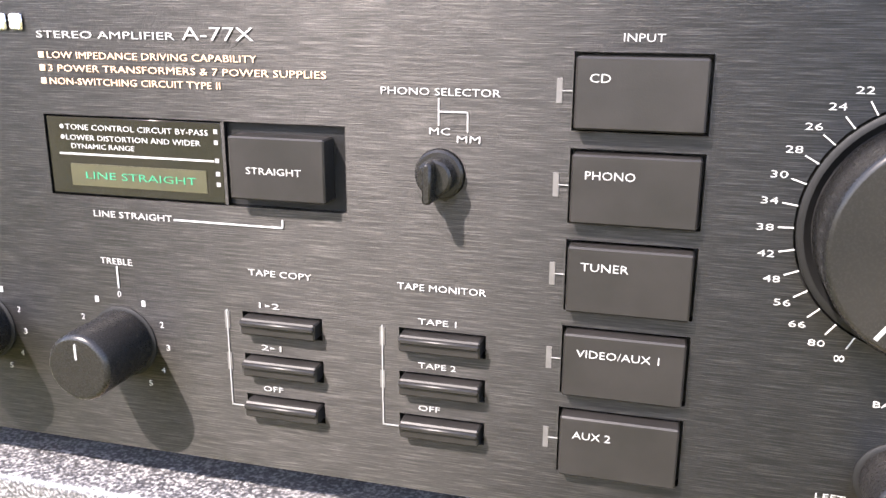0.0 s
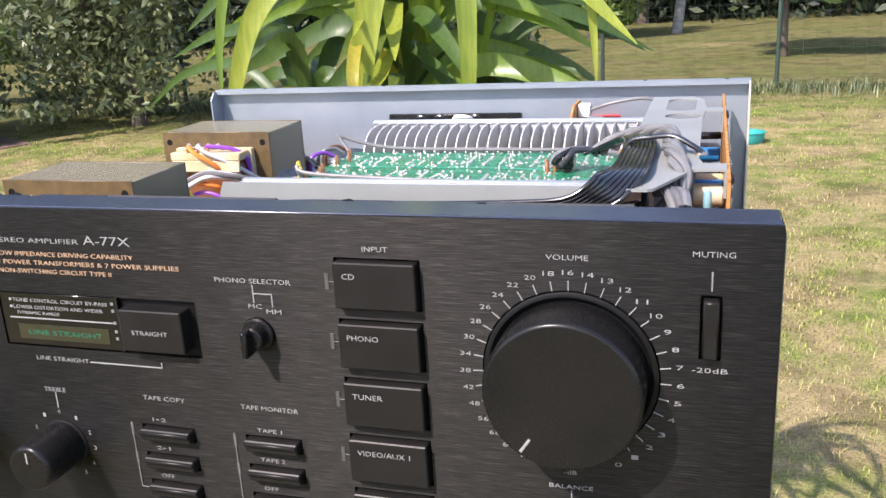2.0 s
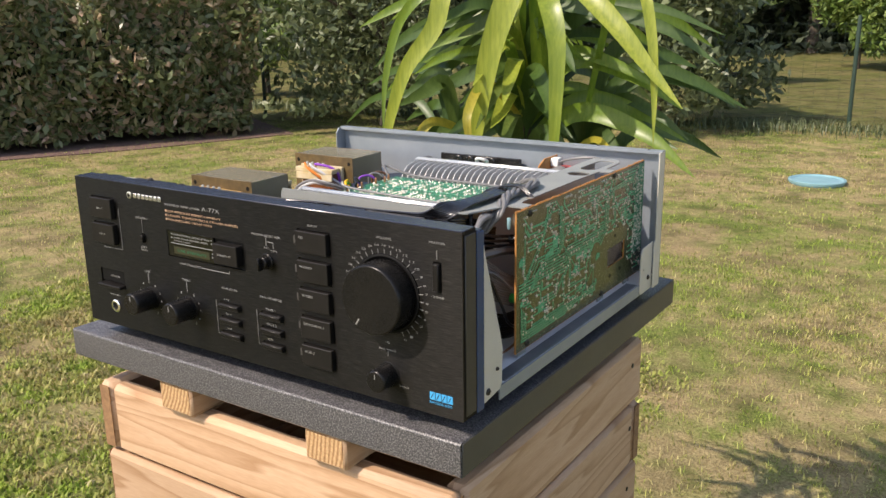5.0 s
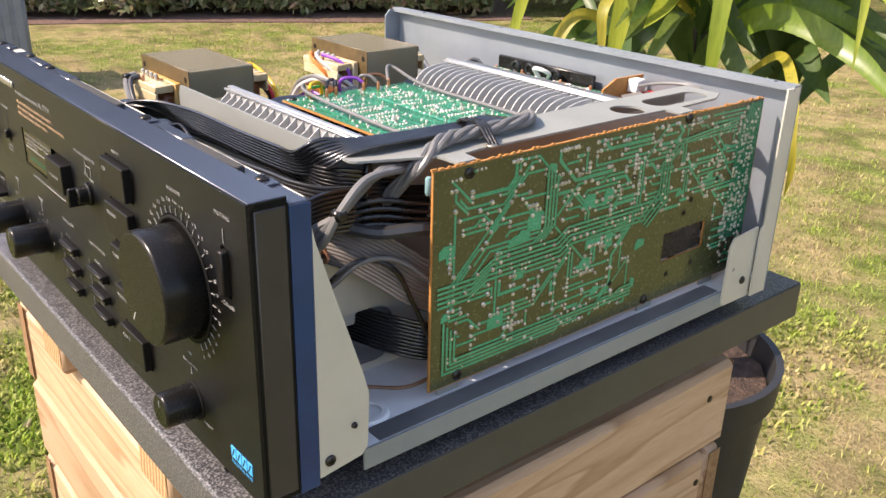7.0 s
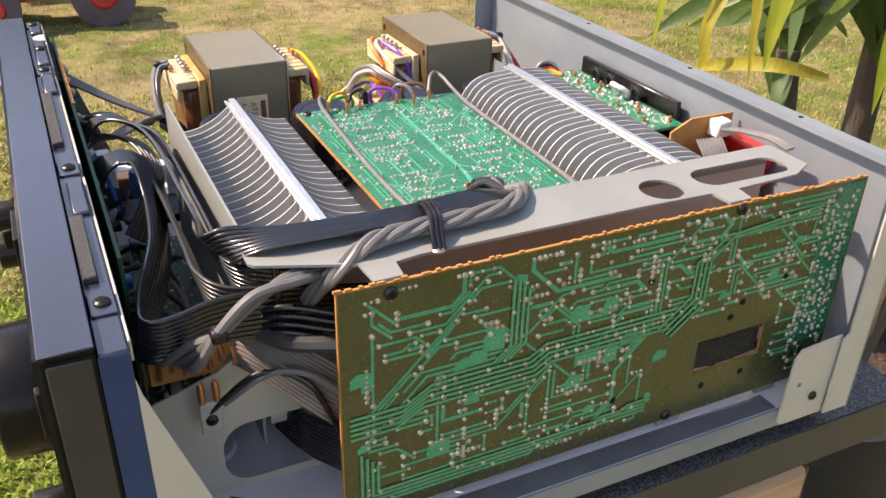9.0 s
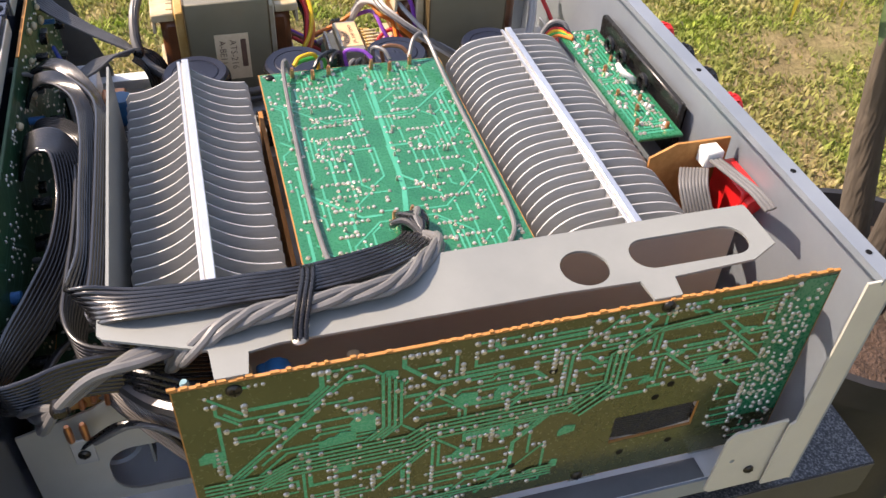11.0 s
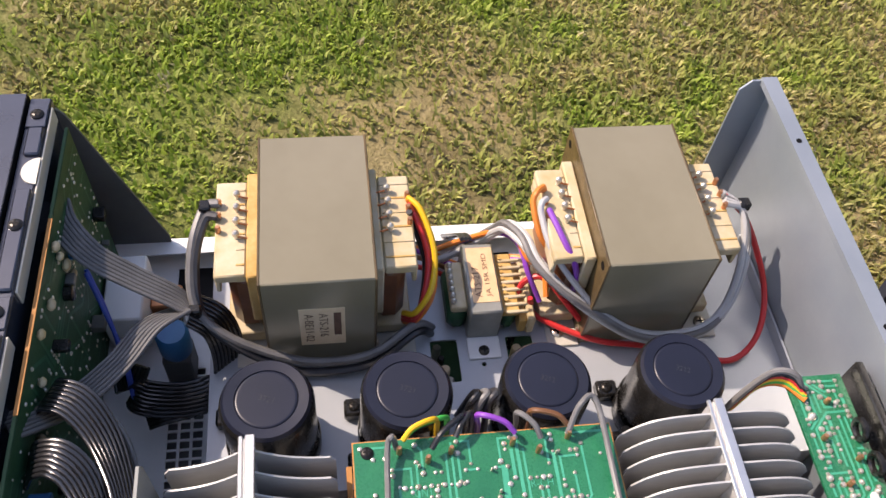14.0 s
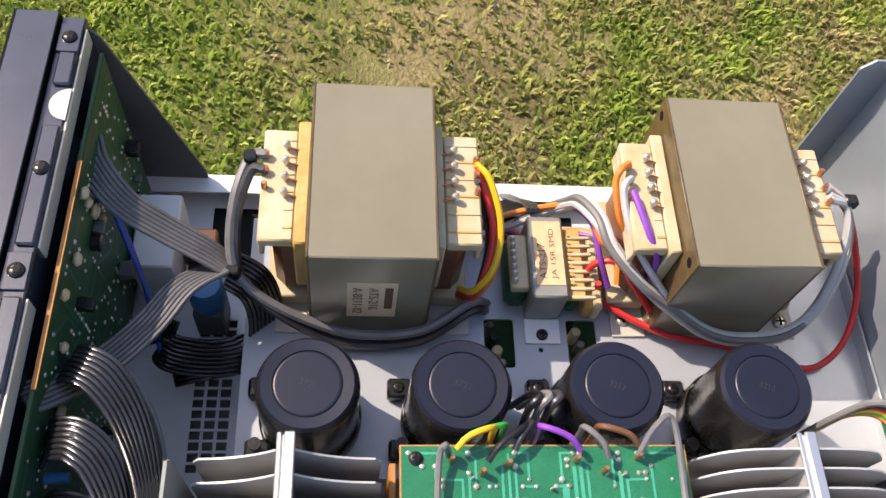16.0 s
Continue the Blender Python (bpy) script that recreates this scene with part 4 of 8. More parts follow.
def strap_leaf(parent, pts, width, material, fold=0.16):
    """A long arching leaf with a shallow fold along its middle."""
    ps = spline(pts, 7)
    n = len(ps)
    g = Geo()
    vs, fs = [], []
    view = Vector((0.35, -0.9, 0.25))
    for i, p in enumerate(ps):
        s = i / (n - 1)
        t = (ps[min(i + 1, n - 1)] - ps[max(i - 1, 0)]).normalized()
        side = t.cross(view).normalized()
        up = side.cross(t)
        w = width * (0.45 + 0.55 * math.sin(min(1.0, s * 2.2) * math.pi / 2)) * (1 - s**3.2) + 0.0008
        vs += [p - side * w / 2 + up * w * fold, p, p + side * w / 2 + up * w * fold]
    for i in range(n - 1):
        a = 3 * i
        fs += [(a, a + 1, a + 4, a + 3), (a + 1, a + 2, a + 5, a + 4)]
    g.add(vs, fs)
    return part("leaf", g, material, parent, tidy=False)


def make_plant():
    cx, cy, rim = -0.066, 0.985, -0.45
    root = thing("flower_pot", (cx, cy, GROUND), "large black plastic plant pot filled with soil", "pot")
    g = Geo().lathe([(0.15, 0.0), (0.155, 0.02), (0.195, 0.50), (0.205, 0.50), (0.208, 0.55), (0.196, 0.55), (0.19, 0.50), (0.185, 0.46)], (cx, cy, GROUND), "z", 40, False)
    part("shell", g, M["pot"], root)
    g = Geo()
    vs, fs = [(cx, cy, rim - 0.03)], []
    for j, r in enumerate((0.06, 0.12, 0.188)):
        for k in range(28):
            a = 2 * math.pi * k / 28
            vs.append((cx + r * math.cos(a), cy + r * math.sin(a), rim - 0.045 + rng.uniform(-0.008, 0.012)))
    for k in range(28):
        fs.append((0, 1 + k, 1 + (k + 1) % 28))
        for j in range(2):
            a, b = 1 + j * 28 + k, 1 + j * 28 + (k + 1) % 28
            fs.append((a, a + 28, b + 28, b))
    g.add(vs, fs)
    part("soil", g, M["soil"], root)
    plant = thing("potted_palm_lily", (cx, cy, rim - 0.05), "large palm lily with long arching yellow-green strap leaves", "plant")
    stems = [((cx, cy, rim - 0.06), (cx + 0.01, cy - 0.02, -0.15), (cx + 0.03, cy - 0.05, 0.10)), ((cx + 0.05, cy + 0.03, rim - 0.06), (cx + 0.09, cy + 0.05, -0.2), (cx + 0.11, cy + 0.06, 0.0)), ((cx - 0.05, cy + 0.02, rim - 0.06), (cx - 0.10, cy - 0.01, -0.25), (cx - 0.12, cy - 0.03, -0.02))]
    for s in stems:
        part("stem", Geo().tube(s, 0.024, 10, 5, 0.016), M["bark"], plant)
    crown = stems[0][2]
    # the long outer leaves that arch over towards the amplifier
    shown = [
        (((-0.02, 0.93, 0.15), (-0.06, 0.86, 0.40), (-0.10, 0.79, 0.33), (-0.115, 0.77, 0.26), (-0.162, 0.75, 0.19), (-0.195, 0.74, 0.09), (-0.20, 0.73, 0.0)), 0.034),
        (((0.0, 0.93, 0.15), (0.03, 0.84, 0.44), (0.025, 0.78, 0.32), (0.0, 0.76, 0.224), (-0.022, 0.75, 0.096), (-0.03, 0.75, 0.02)), 0.044),
        (((0.02, 0.93, 0.15), (0.05, 0.84, 0.33), (0.085, 0.79, 0.302), (0.107, 0.77, 0.262), (0.117, 0.76, 0.2075), (0.119, 0.75, 0.09), (0.118, 0.75, 0.02)), 0.034),
        (((0.02, 0.93, 0.15), (0.06, 0.87, 0.36), (0.135, 0.80, 0.32), (0.2035, 0.78, 0.263), (0.262, 0.77, 0.202), (0.316, 0.76, 0.149)), 0.034),
        (((0.08, 0.95, 0.10), (0.16, 0.90, 0.36), (0.225, 0.82, 0.32), (0.251, 0.80, 0.246), (0.262, 0.79, 0.17), (0.268, 0.78, 0.09)), 0.018),
        (((-0.06, 0.95, 0.10), (-0.11, 0.88, 0.38), (-0.158, 0.80, 0.317), (-0.206, 0.79, 0.26), (-0.228, 0.78, 0.169), (-0.229, 0.77, 0.08)), 0.020),
        (((-0.03, 0.94, 0.14), (-0.13, 0.9, 0.33), (-0.24, 0.86, 0.30), (-0.33, 0.84, 0.26)), 0.026),
    ]
    for pts, w in shown:
        strap_leaf(plant, pts, w, M["strap_leaf"])
    for pts, w in ((((0.06, 0.93, 0.04), (0.14, 0.86, 0.08), (0.195, 0.80, 0.06), (0.215, 0.78, 0.01), (0.222, 0.78, -0.03), (0.214, 0.79, -0.065)), 0.013), (((-0.03, 0.92, 0.10), (-0.03, 0.80, 0.17), (-0.012, 0.71, 0.135), (-0.006, 0.70, 0.09), (0.0, 0.70, 0.02)), 0.016)):
        tagged(strap_leaf(plant, pts, w, M["dry_leaf"]), "withered yellow leaf")
    tagged(strap_leaf(plant, ((-0.14, 0.94, 0.06), (-0.185, 0.86, 0.09), (-0.200, 0.82, 0.03), (-0.194, 0.815, -0.03), (-0.190, 0.81, -0.10)), 0.020, M["dry_leaf"]), "withered yellow leaf")
    tagged(strap_leaf(plant, ((-0.05, 0.88, -0.01), (-0.09, 0.83, 0.0), (-0.17, 0.815, -0.022), (-0.25, 0.81, -0.055)), 0.018, M["dry_leaf"]), "withered yellow leaf")
    for i in range(112):
        c = Vector(stems[i % 3 if i % 2 else 0][2]) + Vector((0, 0, rng.uniform(-0.10, 0.12)))
        a = rng.uniform(0, 2 * math.pi)
        ln = rng.uniform(0.20, 0.42)
        el = rng.uniform(0.15, 1.25)
        o = Vector((math.cos(a), math.sin(a), 0))
        if o.y < -0.2:
            ln *= 0.62
        p1 = c + o * ln * 0.35 * math.cos(el) + Vector((0, 0, ln * 0.45 * math.sin(el) + 0.04))
        p2 = c + o * ln * 0.72 * math.cos(el * 0.8) + Vector((0, 0, ln * 0.62 * math.sin(el)))
        p3 = c + o * ln * (0.6 + 0.4 * math.cos(el)) + Vector((0, 0, ln * (0.75 * math.sin(el) - 0.22)))
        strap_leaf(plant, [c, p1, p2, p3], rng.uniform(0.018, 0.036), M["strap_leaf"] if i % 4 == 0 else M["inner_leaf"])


# ---- crate and slab ----
SLAB = -0.002


def make_crate():
    root = thing("wooden_planter_crate", (0.19, 0.2, GROUND), "tall square crate of pale knotty pine planks", "crate")
    x0, x1, y0, y1, th, hgt, pitch = -0.018, 0.4035, 0.008, 0.402, 0.02, 0.0722, 0.0755
    z = -0.0605
    row = 0
    while z - hgt > GROUND:
        lo = z - hgt
        flip = row % 2 == 0
        ends = ((x0 + th, x1) if flip else (x0, x1 - th)), ((x0, x1 - th) if flip else (x0 + th, x1))
        for (a, b), (ya, yb) in zip(ends, ((y0, y0 + th), (y1 - th, y1))):
            p = part("plank", Geo().box(a + 0.0006, b - 0.0006, ya, yb, lo, z, 0.0045), M["pine_x"], root)
            for e, s in ((a, -1), (b, 1)):
                if abs(e - x0) < 1e-6 or abs(e - x1) < 1e-6:
                    cap = Geo().box(min(e, e + s * 0.0006), max(e, e + s * 0.0006), ya + 0.003, yb - 0.003, lo + 0.003, z - 0.003)
                    part("end_grain", cap, M["end_grain"], p)
        ends = ((y0, y1 - th) if flip else (y0 + th, y1)), ((y0 + th, y1) if flip else (y0, y1 - th))
        for (a, b), (xa, xb) in zip(ends, ((x0, x0 + th), (x1 - th, x1))):
            p = part("plank", Geo().box(xa, xb, a + 0.0006, b - 0.0006, lo, z, 0.0045), M["pine_y"], root)
            for e, s in ((a, -1), (b, 1)):
                if abs(e - y0) < 1e-6 or abs(e - y1) < 1e-6:
                    cap = Geo().box(xa + 0.003, xb - 0.003, min(e, e + s * 0.0006), max(e, e + s * 0.0006), lo + 0.003, z - 0.003)
                    part("end_grain", cap, M["end_grain"], p)
            for yy in (y0 + 0.03, y1 - 0.03):
                if xa > 0.2:
                    nail = Geo().lathe([(0.0028, -0.001), (0.0028, 0.0008), (0.0015, 0.0012)], (xb, yy, (lo + z) / 2 + 0.012), "x", 10)
                    part("nail", nail, M["screw"], p)
        z -= pitch
        row += 1
    for x in (x0 + th + 0.012, x1 - th - 0.012):
        for y in (y0 + th + 0.012, y1 - th - 0.012):
            part("corner_post", Geo().box(x - 0.012, x + 0.012, y - 0.012, y + 0.012, GROUND, -0.085, 0.002), M["pine_y"], root)
    for a, b in ((0.0895, 0.1325), (0.267, 0.3105)):
        batten = Geo().box(a, b, -0.001, 0.43, -0.0600, -0.0302, 0.002)
        ob = part("batten", batten, M["pine_y"], None)
        tagged(ob, "square pine batten laid across the crate top", "batten", "battens under the slab")
        part("end_grain", Geo().box(a + 0.003, b - 0.003, -0.0016, -0.001, -0.057, -0.0332), M["batten_end"], ob)


def make_slab():
    root = thing("worktop_slab", (0.2, 0.2, -0.0300), "dark speckled laminate worktop offcut lying on two battens", "worktop")
    x0, x1, y0, y1, lo = -0.0265, 0.4205, -0.006, 0.441, -0.0300
    prof = []
    r = 0.0025
    for k in range(6):
        a = math.radians(90 + 90 * k / 5)
        prof.append((y0 + r + r * math.cos(a), SLAB - r + r * math.sin(a)))
    prof += [(y0, lo + 0.002), (y0 + 0.002, lo), (y1, lo), (y1, SLAB)]
    slab = Geo().prism(prof, x0, x1, "x")
    skew = lambda p: (p[0] + 0.068 * (p[1] - y0), p[1], p[2]) if p[0] < 0.1 else p
    slab.v = [skew(p) for p in slab.v]
    part("board", slab, M["laminate"], root)
    part("edge_band", Geo().box(x1, x1 + 0.001, y0 + 0.002, y1, lo + 0.0006, SLAB - 0.0006, 0.0003), M["edge_band"], root, "plain dark grey edge band")
    band = Geo().box(x0 - 0.001, x0, y0 + 0.002, y1, lo + 0.0006, SLAB - 0.0006, 0.0003)
    band.v = [skew(p) for p in band.v]
    part("edge_band", band, M["edge_band"], root, "plain dark grey edge band")

# ---- amplifier: front ----
amp = thing("stereo_amplifier", (0.21, 0.19, SLAB), "black stereo amplifier with its cover off, standing on the slab", "amplifier")
ZB, ZT, W = 0.012, 0.1505, 0.42
PLANE = -0.0003


def front_words(text, x0, x1, z0, z1, parent, material=None, y=PLANE):
    words(text, x0, x1, z0, z1, at_y(y), parent, material or M["print"])


def line_art(segs, w, parent, material=None, y=PLANE):
    """Thin printed lines on the front, one part for each run of joined strokes."""
    g = Geo()
    for (xa, za), (xb, zb) in segs:
        d = Vector((xb - xa, zb - za))
        n = Vector((-d.y, d.x)).normalized() * w / 2
        e = d.normalized() * w / 2
        q = [(xa - e.x - n.x, za - e.y - n.y), (xb + e.x - n.x, zb + e.y - n.y), (xb + e.x + n.x, zb + e.y + n.y), (xa - e.x + n.x, za - e.y + n.y)]
        g.prism(q, y - 0.0001, y + 0.0002, "y")
    return part("printed_line", g, material or M["print"], parent, smooth=False)


def push_button(x0, x1, z0, z1, depth, text=None, tbox=None, rim=0.0009):
    """A key that stands proud of a dark slot in the front."""
    b = part("push_button", Geo().box(x0 + rim, x1 - rim, -depth, 0.004, z0 + rim, z1 - rim, 0.00045), M["button"], amp, smooth=False)
    if text:
        front_words(text, *tbox, b, y=-depth - 0.00005)
    return b


def turned_knob(name, x, z, r, length, collar, pointer, flutes=0):
    k = Geo()
    k.lathe([(r * 0.96, 0.0034), (r, -0.001), (r, -length + 0.0016), (r - 0.0005, -length + 0.0006), (r - 0.0013, -length), (r - 0.0016, -length), (r * 0.9 - 0.0016, -length)], (x, 0, z), "y", 72)
    knob = part(name, k, M["knob"], amp)
    ring = Geo().lathe([(collar, 0.0034), (collar, -0.0004), (collar - 0.0006, -0.0008), (collar - 0.0016, -0.0008), (r, 0.0010)], (x, 0, z), "y", 56)
    part("collar", ring, M["recess"], knob)
    a, lo, hi, w = pointer
    ca, sa = math.cos(radians(a)), math.sin(radians(a))
    line_art([((x + lo * ca, z + lo * sa), (x + hi * ca, z + hi * sa))], w, knob, y=-length - 0.0001)
    if flutes:
        well = Geo()
        well.lathe([(0.0300, 0.0002), (0.0298, 0.0030), (r, 0.0034)], (x, 0, z), "y", 64, False)
        part("well", well, M["recess"], knob)
    return knob


def make_front():
    rect = lambda x0, x1, z0, z1: [(x0, z0), (x1, z0), (x1, z1), (x0, z1)]
    holes = [rect(0.2723, 0.3043, 0.1353 - 0.023 * i - 0.0188, 0.1353 - 0.023 * i) for i in range(5)]
    for xa, xb in ((0.1808, 0.2053), (0.2279, 0.2522)):
        holes += [rect(xa, xb, 0.0611 - 0.0128 * i - 0.0066, 0.0611 - 0.0128 * i) for i in range(3)]
    holes += [rect(0.1213, 0.2136, 0.0918, 0.1152), rect(0.3964, 0.4032, 0.1056, 0.1274), rect(0.0872, 0.0922, 0.0985, 0.1072)]
    holes += [rect(0.0215, 0.0535, 0.1150, 0.1350), rect(0.0215, 0.0535, 0.0912, 0.1112), rect(0.0222, 0.0560, 0.0492, 0.0665)]
    holes += [circle(0.3550, 0.0970, 0.0300, 64), circle(0.2394, 0.1041, 0.0066, 32)]
    plate = put("faceplate", cut_plate([rect(0, W, ZB, ZT)] + holes, 0.0035, at_y(0.00175)), M["face"], amp, "brushed black aluminium faceplate")
    part("backing", Geo().box(0.0002, W - 0.0002, 0.0036, 0.0175, ZB + 0.0002, ZT - 0.0002), M["recess"], plate)
    part("top_cover_strip", Geo().box(0.0006, W - 0.0006, 0.0012, 0.0178, ZT - 0.0004, ZT + 0.0005, 0.0003), M["face_top"], plate)
    for x, s in ((W, 1), (0.0, -1)):
        a, b = sorted((x - s * 0.001, x + s * 0.0008))
        part("side_cap", Geo().box(a, b, 0.0030, 0.0165, ZB + 0.003, ZT - 0.003, 0.0005), M["cap_side"], plate, "dark brown-grey plastic end cap")
        a, b = sorted((x - s * 0.001, x + s * 0.0003))
        part("cap_groove", Geo().box(a, b, 0.0018, 0.0176, ZB + 0.0018, ZT - 0.0018), M["recess"], plate)
    # frame behind the faceplate
    fr = part("front_frame", Geo().box(0.0, W, 0.0178, 0.0278, ZB - 0.001, ZT - 0.003, 0.0008), M["face_top"], amp, "blue-black steel front frame")
    part("end_strip", Geo().box(W, W + 0.0005, 0.0180, 0.0276, ZB, ZT - 0.004), M["frame_side"], fr, "glossy end strip, coloured blue for a reflection")
    for a, b in ((0.006, 0.108), (0.128, 0.262), (0.278, 0.414)):
        part("rear_flange", Geo().box(a, b, 0.0279, 0.0289, 0.1385, ZT - 0.0035, 0.0003), M["cream_steel"], fr, "bare pale steel flange")
    for a, b in ((0.3225, 0.3745), (0.1650, 0.2410)):
        part("foam_strip", Geo().box(a, b, 0.0188, 0.0240, ZT - 0.0032, ZT - 0.0002, 0.0006), M["foam"], fr)
    for a, b in ((0.2860, 0.3190), (0.128, 0.162), (0.056, 0.108), (0.020, 0.0365)):
        part("cover_strip", Geo().box(a, b, 0.0205, 0.0274, ZT - 0.0032, ZT - 0.0012, 0.0008), M["face_top"], fr)
    half = [(0.0380 + 0.0075 - 0.0075 * math.cos(q * math.pi / 12), 0.0282 - 0.0072 * math.sin(q * math.pi / 12)) for q in range(13)]
    put("cut_out", cut_plate([half], 0.0006, at_z(ZT - 0.0026)), M["cream_steel"], fr, "half-round cut-out that shows bare pale steel")
    cross_screw("screw", (0.0760, 0.0240, ZT - 0.0012), "z", 0.0030, fr, M["screw"])
    for x in (0.3905, 0.2696, 0.118, 0.012):
        part("clip_plate", Geo().box(x - 0.0075, x + 0.0075, 0.0186, 0.0276, ZT - 0.0030, ZT - 0.0020, 0.0004), M["face_top"], fr)
        cross_screw("screw", (x, 0.0232, ZT - 0.0020), "z", 0.0030, fr, M["screw"])
    # five source keys
    zt = 0.1353
    for i, (t, w) in enumerate((("CD", 0.0048), ("PHONO", 0.0118), ("TUNER", 0.0116), ("VIDEO/AUX 1", 0.0205), ("AUX 2", 0.0098))):
        z1 = zt - 0.023 * i
        push_button(0.2723, 0.3043, z1 - 0.0188, z1, 0.0038, t, (0.2766, 0.2766 + w, z1 - 0.0068, z1 - 0.0048))
        lamp = part("indicator_lamp", Geo().box(0.2684, 0.2698, -0.0003, 0.001, z1 - 0.0122, z1 - 0.0062), M["lamp_off"], amp)
        line_art([((0.2698, z1 - 0.0092), (0.2722, z1 - 0.0092))], 0.0002, lamp, M["print_grey"])
    front_words("INPUT", 0.2836, 0.2930, 0.1378, 0.1396, plate)
    # tape keys
    for xs, head, names, hx in (((0.1808, 0.2053), "TAPE COPY", ("1\u25b82", "2\u25b81", "OFF"), (0.1836, 0.2027)), ((0.2279, 0.2522), "TAPE MONITOR", ("TAPE 1", "TAPE 2", "OFF"), (0.2277, 0.2520))):
        front_words(head, hx[0], hx[1], 0.0722, 0.0740, plate)
        for i, t in enumerate(names):
            z1 = 0.0611 - 0.0128 * i
            b = push_button(xs[0], xs[1], z1 - 0.0066, z1, 0.0036)
            part("ridge", Geo().box(xs[0] + 0.001, xs[1] - 0.001, -0.0046, -0.0030, z1 - 0.0030, z1 - 0.0014, 0.0004), M["button"], b)
            wt = 0.0062 if t == "OFF" or len(t) == 3 else 0.0106
            front_words(t, xs[0] + 0.0056, xs[0] + 0.0056 + wt, z1 + 0.0016, z1 + 0.0032, plate)
        zs = [0.0611 - 0.0128 * i - 0.003 for i in range(3)]
        x = xs[0] - 0.0048
        g = line_art([((x, zs[0] + 0.003), (x, zs[2] - 0.001)), ((x, zs[2] - 0.001), (xs[0] - 0.0002, zs[2] - 0.001))], 0.0003, plate, M["print_grey"])
        for k in range(2):
            part("indicator_lamp", Geo().box(x - 0.0007, x + 0.0007, -0.0003, 0.001, zs[k] - 0.0026, zs[k] + 0.0026), M["lamp_off"], amp)
    # display window and straight key
    win = part("display_window", Geo().box(0.1217, 0.1776, 0.0004, 0.0030, 0.0922, 0.1148, 0.0003), M["window"], amp, "black glossy display window")
    part("display_panel", Geo().box(0.1285, 0.1722, 0.0002, 0.0006, 0.0948, 0.1012), M["display"], win)
    front_words("LINE STRAIGHT", 0.1335, 0.1690, 0.0970, 0.0990, win, M["green_glow"], 0.0001)
    front_words("TONE CONTROL CIRCUIT BY-PASS", 0.1280, 0.1735, 0.1110, 0.1125, win, y=0.0003)
    front_words("LOWER DISTORTION AND WIDER", 0.1280, 0.1710, 0.1080, 0.1095, win, y=0.0003)
    front_words("DYNAMIC RANGE", 0.1295, 0.1500, 0.1056, 0.1070, win, y=0.0003)
    line_art([((0.1255, 0.1040), (0.1745, 0.1040))], 0.0005, win, y=0.0003)
    for z in (0.1118, 0.1088):
        part("printed_dot", Geo().lathe([(0.0006, 0.0002), (0.0006, 0.0006)], (0.1268, 0, z), "y", 10), M["print"], win)
    for z in (0.1122, 0.1092, 0.1042, 0.1005, 0.0975):
        part("printed_dot", Geo().box(0.1752, 0.1764, 0.0002, 0.0006, z - 0.0006, z + 0.0006), M["print_grey"], win)
    part("key_well", Geo().box(0.1784, 0.2134, 0.0020, 0.0034, 0.0920, 0.1150), M["recess"], amp)
    part("window_post", Geo().box(0.1777, 0.1786, 0.0, 0.0034, 0.0920, 0.1150), M["face"], amp)
    push_button(0.1812, 0.2104, 0.0942, 0.1130, 0.0050, "STRAIGHT", (0.1872, 0.2030, 0.1022, 0.1040))
    front_words("LINE STRAIGHT", 0.1350, 0.1606, 0.0860, 0.0878, plate)
    line_art([((0.1614, 0.0866), (0.1948, 0.0866)), ((0.1948, 0.0866), (0.1948, 0.0886))], 0.0004, plate)
    # heading
    em = part("emblem", Geo().lathe([(0.0032, 0), (0.0032, -0.0011), (0.0024, -0.0014)], (0.0772, 0, 0.1405), "y", 24), M["emblem"], amp, "small round silver emblem")
    part("emblem_core", Geo().lathe([(0.0016, -0.0014), (0.0016, -0.0017)], (0.0772, 0, 0.1405), "y", 16), M["recess"], em)
    nb = Geo()
    for i in range(7):
        x = 0.0823 + i * 0.0053
        nb.box(x, x + 0.0043, -0.0011, 0, 0.1383, 0.1429, 0.0005)
    part("name_badge", nb, M["emblem"], amp, "silver maker's badge of plain blocks")
    front_words("STEREO AMPLIFIER", 0.1225, 0.1658, 0.1364, 0.1383, plate)
    front_words("A-77X", 0.1682, 0.1890, 0.1364, 0.1398, plate)
    for i, (t, x) in enumerate((("LOW IMPEDANCE DRIVING CAPABILITY", 0.1895), ("3 POWER TRANSFORMERS & 7 POWER SUPPLIES", 0.2090), ("NON-SWITCHING CIRCUIT TYPE II", 0.1785))):
        z = 0.1318 - 0.0036 * i
        front_words(t, 0.1252, x, z - 0.0009, z + 0.0009, plate, M["print_gold"])
        part("printed_dot", Geo().box(0.1224, 0.1240, -0.0004, 0.0, z - 0.0008, z + 0.0008), M["print_gold"], plate)
    # phono selector
    front_words("PHONO SELECTOR", 0.2238, 0.2547, 0.1240, 0.1258, plate)
    line_art([((0.2390, 0.1232), (0.2390, 0.1166)), ((0.2390, 0.1200), (0.2465, 0.1200)), ((0.2465, 0.1200), (0.2465, 0.1152))], 0.0003, plate)
    front_words("MC", 0.2366, 0.2420, 0.1142, 0.1159, plate)
    front_words("MM", 0.2438, 0.2498, 0.1124, 0.1141, plate)
    k = part("selector_knob", Geo().lathe([(0.0064, 0), (0.0064, -0.0014), (0.0058, -0.0020), (0.0048, -0.0020), (0.0046, -0.0064), (0.0040, -0.0070)], (0.2394, 0, 0.1041), "y", 36), M["knob"], amp)
    part("grip_bar", Geo().box(0.2376, 0.2400, -0.0112, -0.002, 0.0982, 0.1086, 0.0006), M["knob"], k)
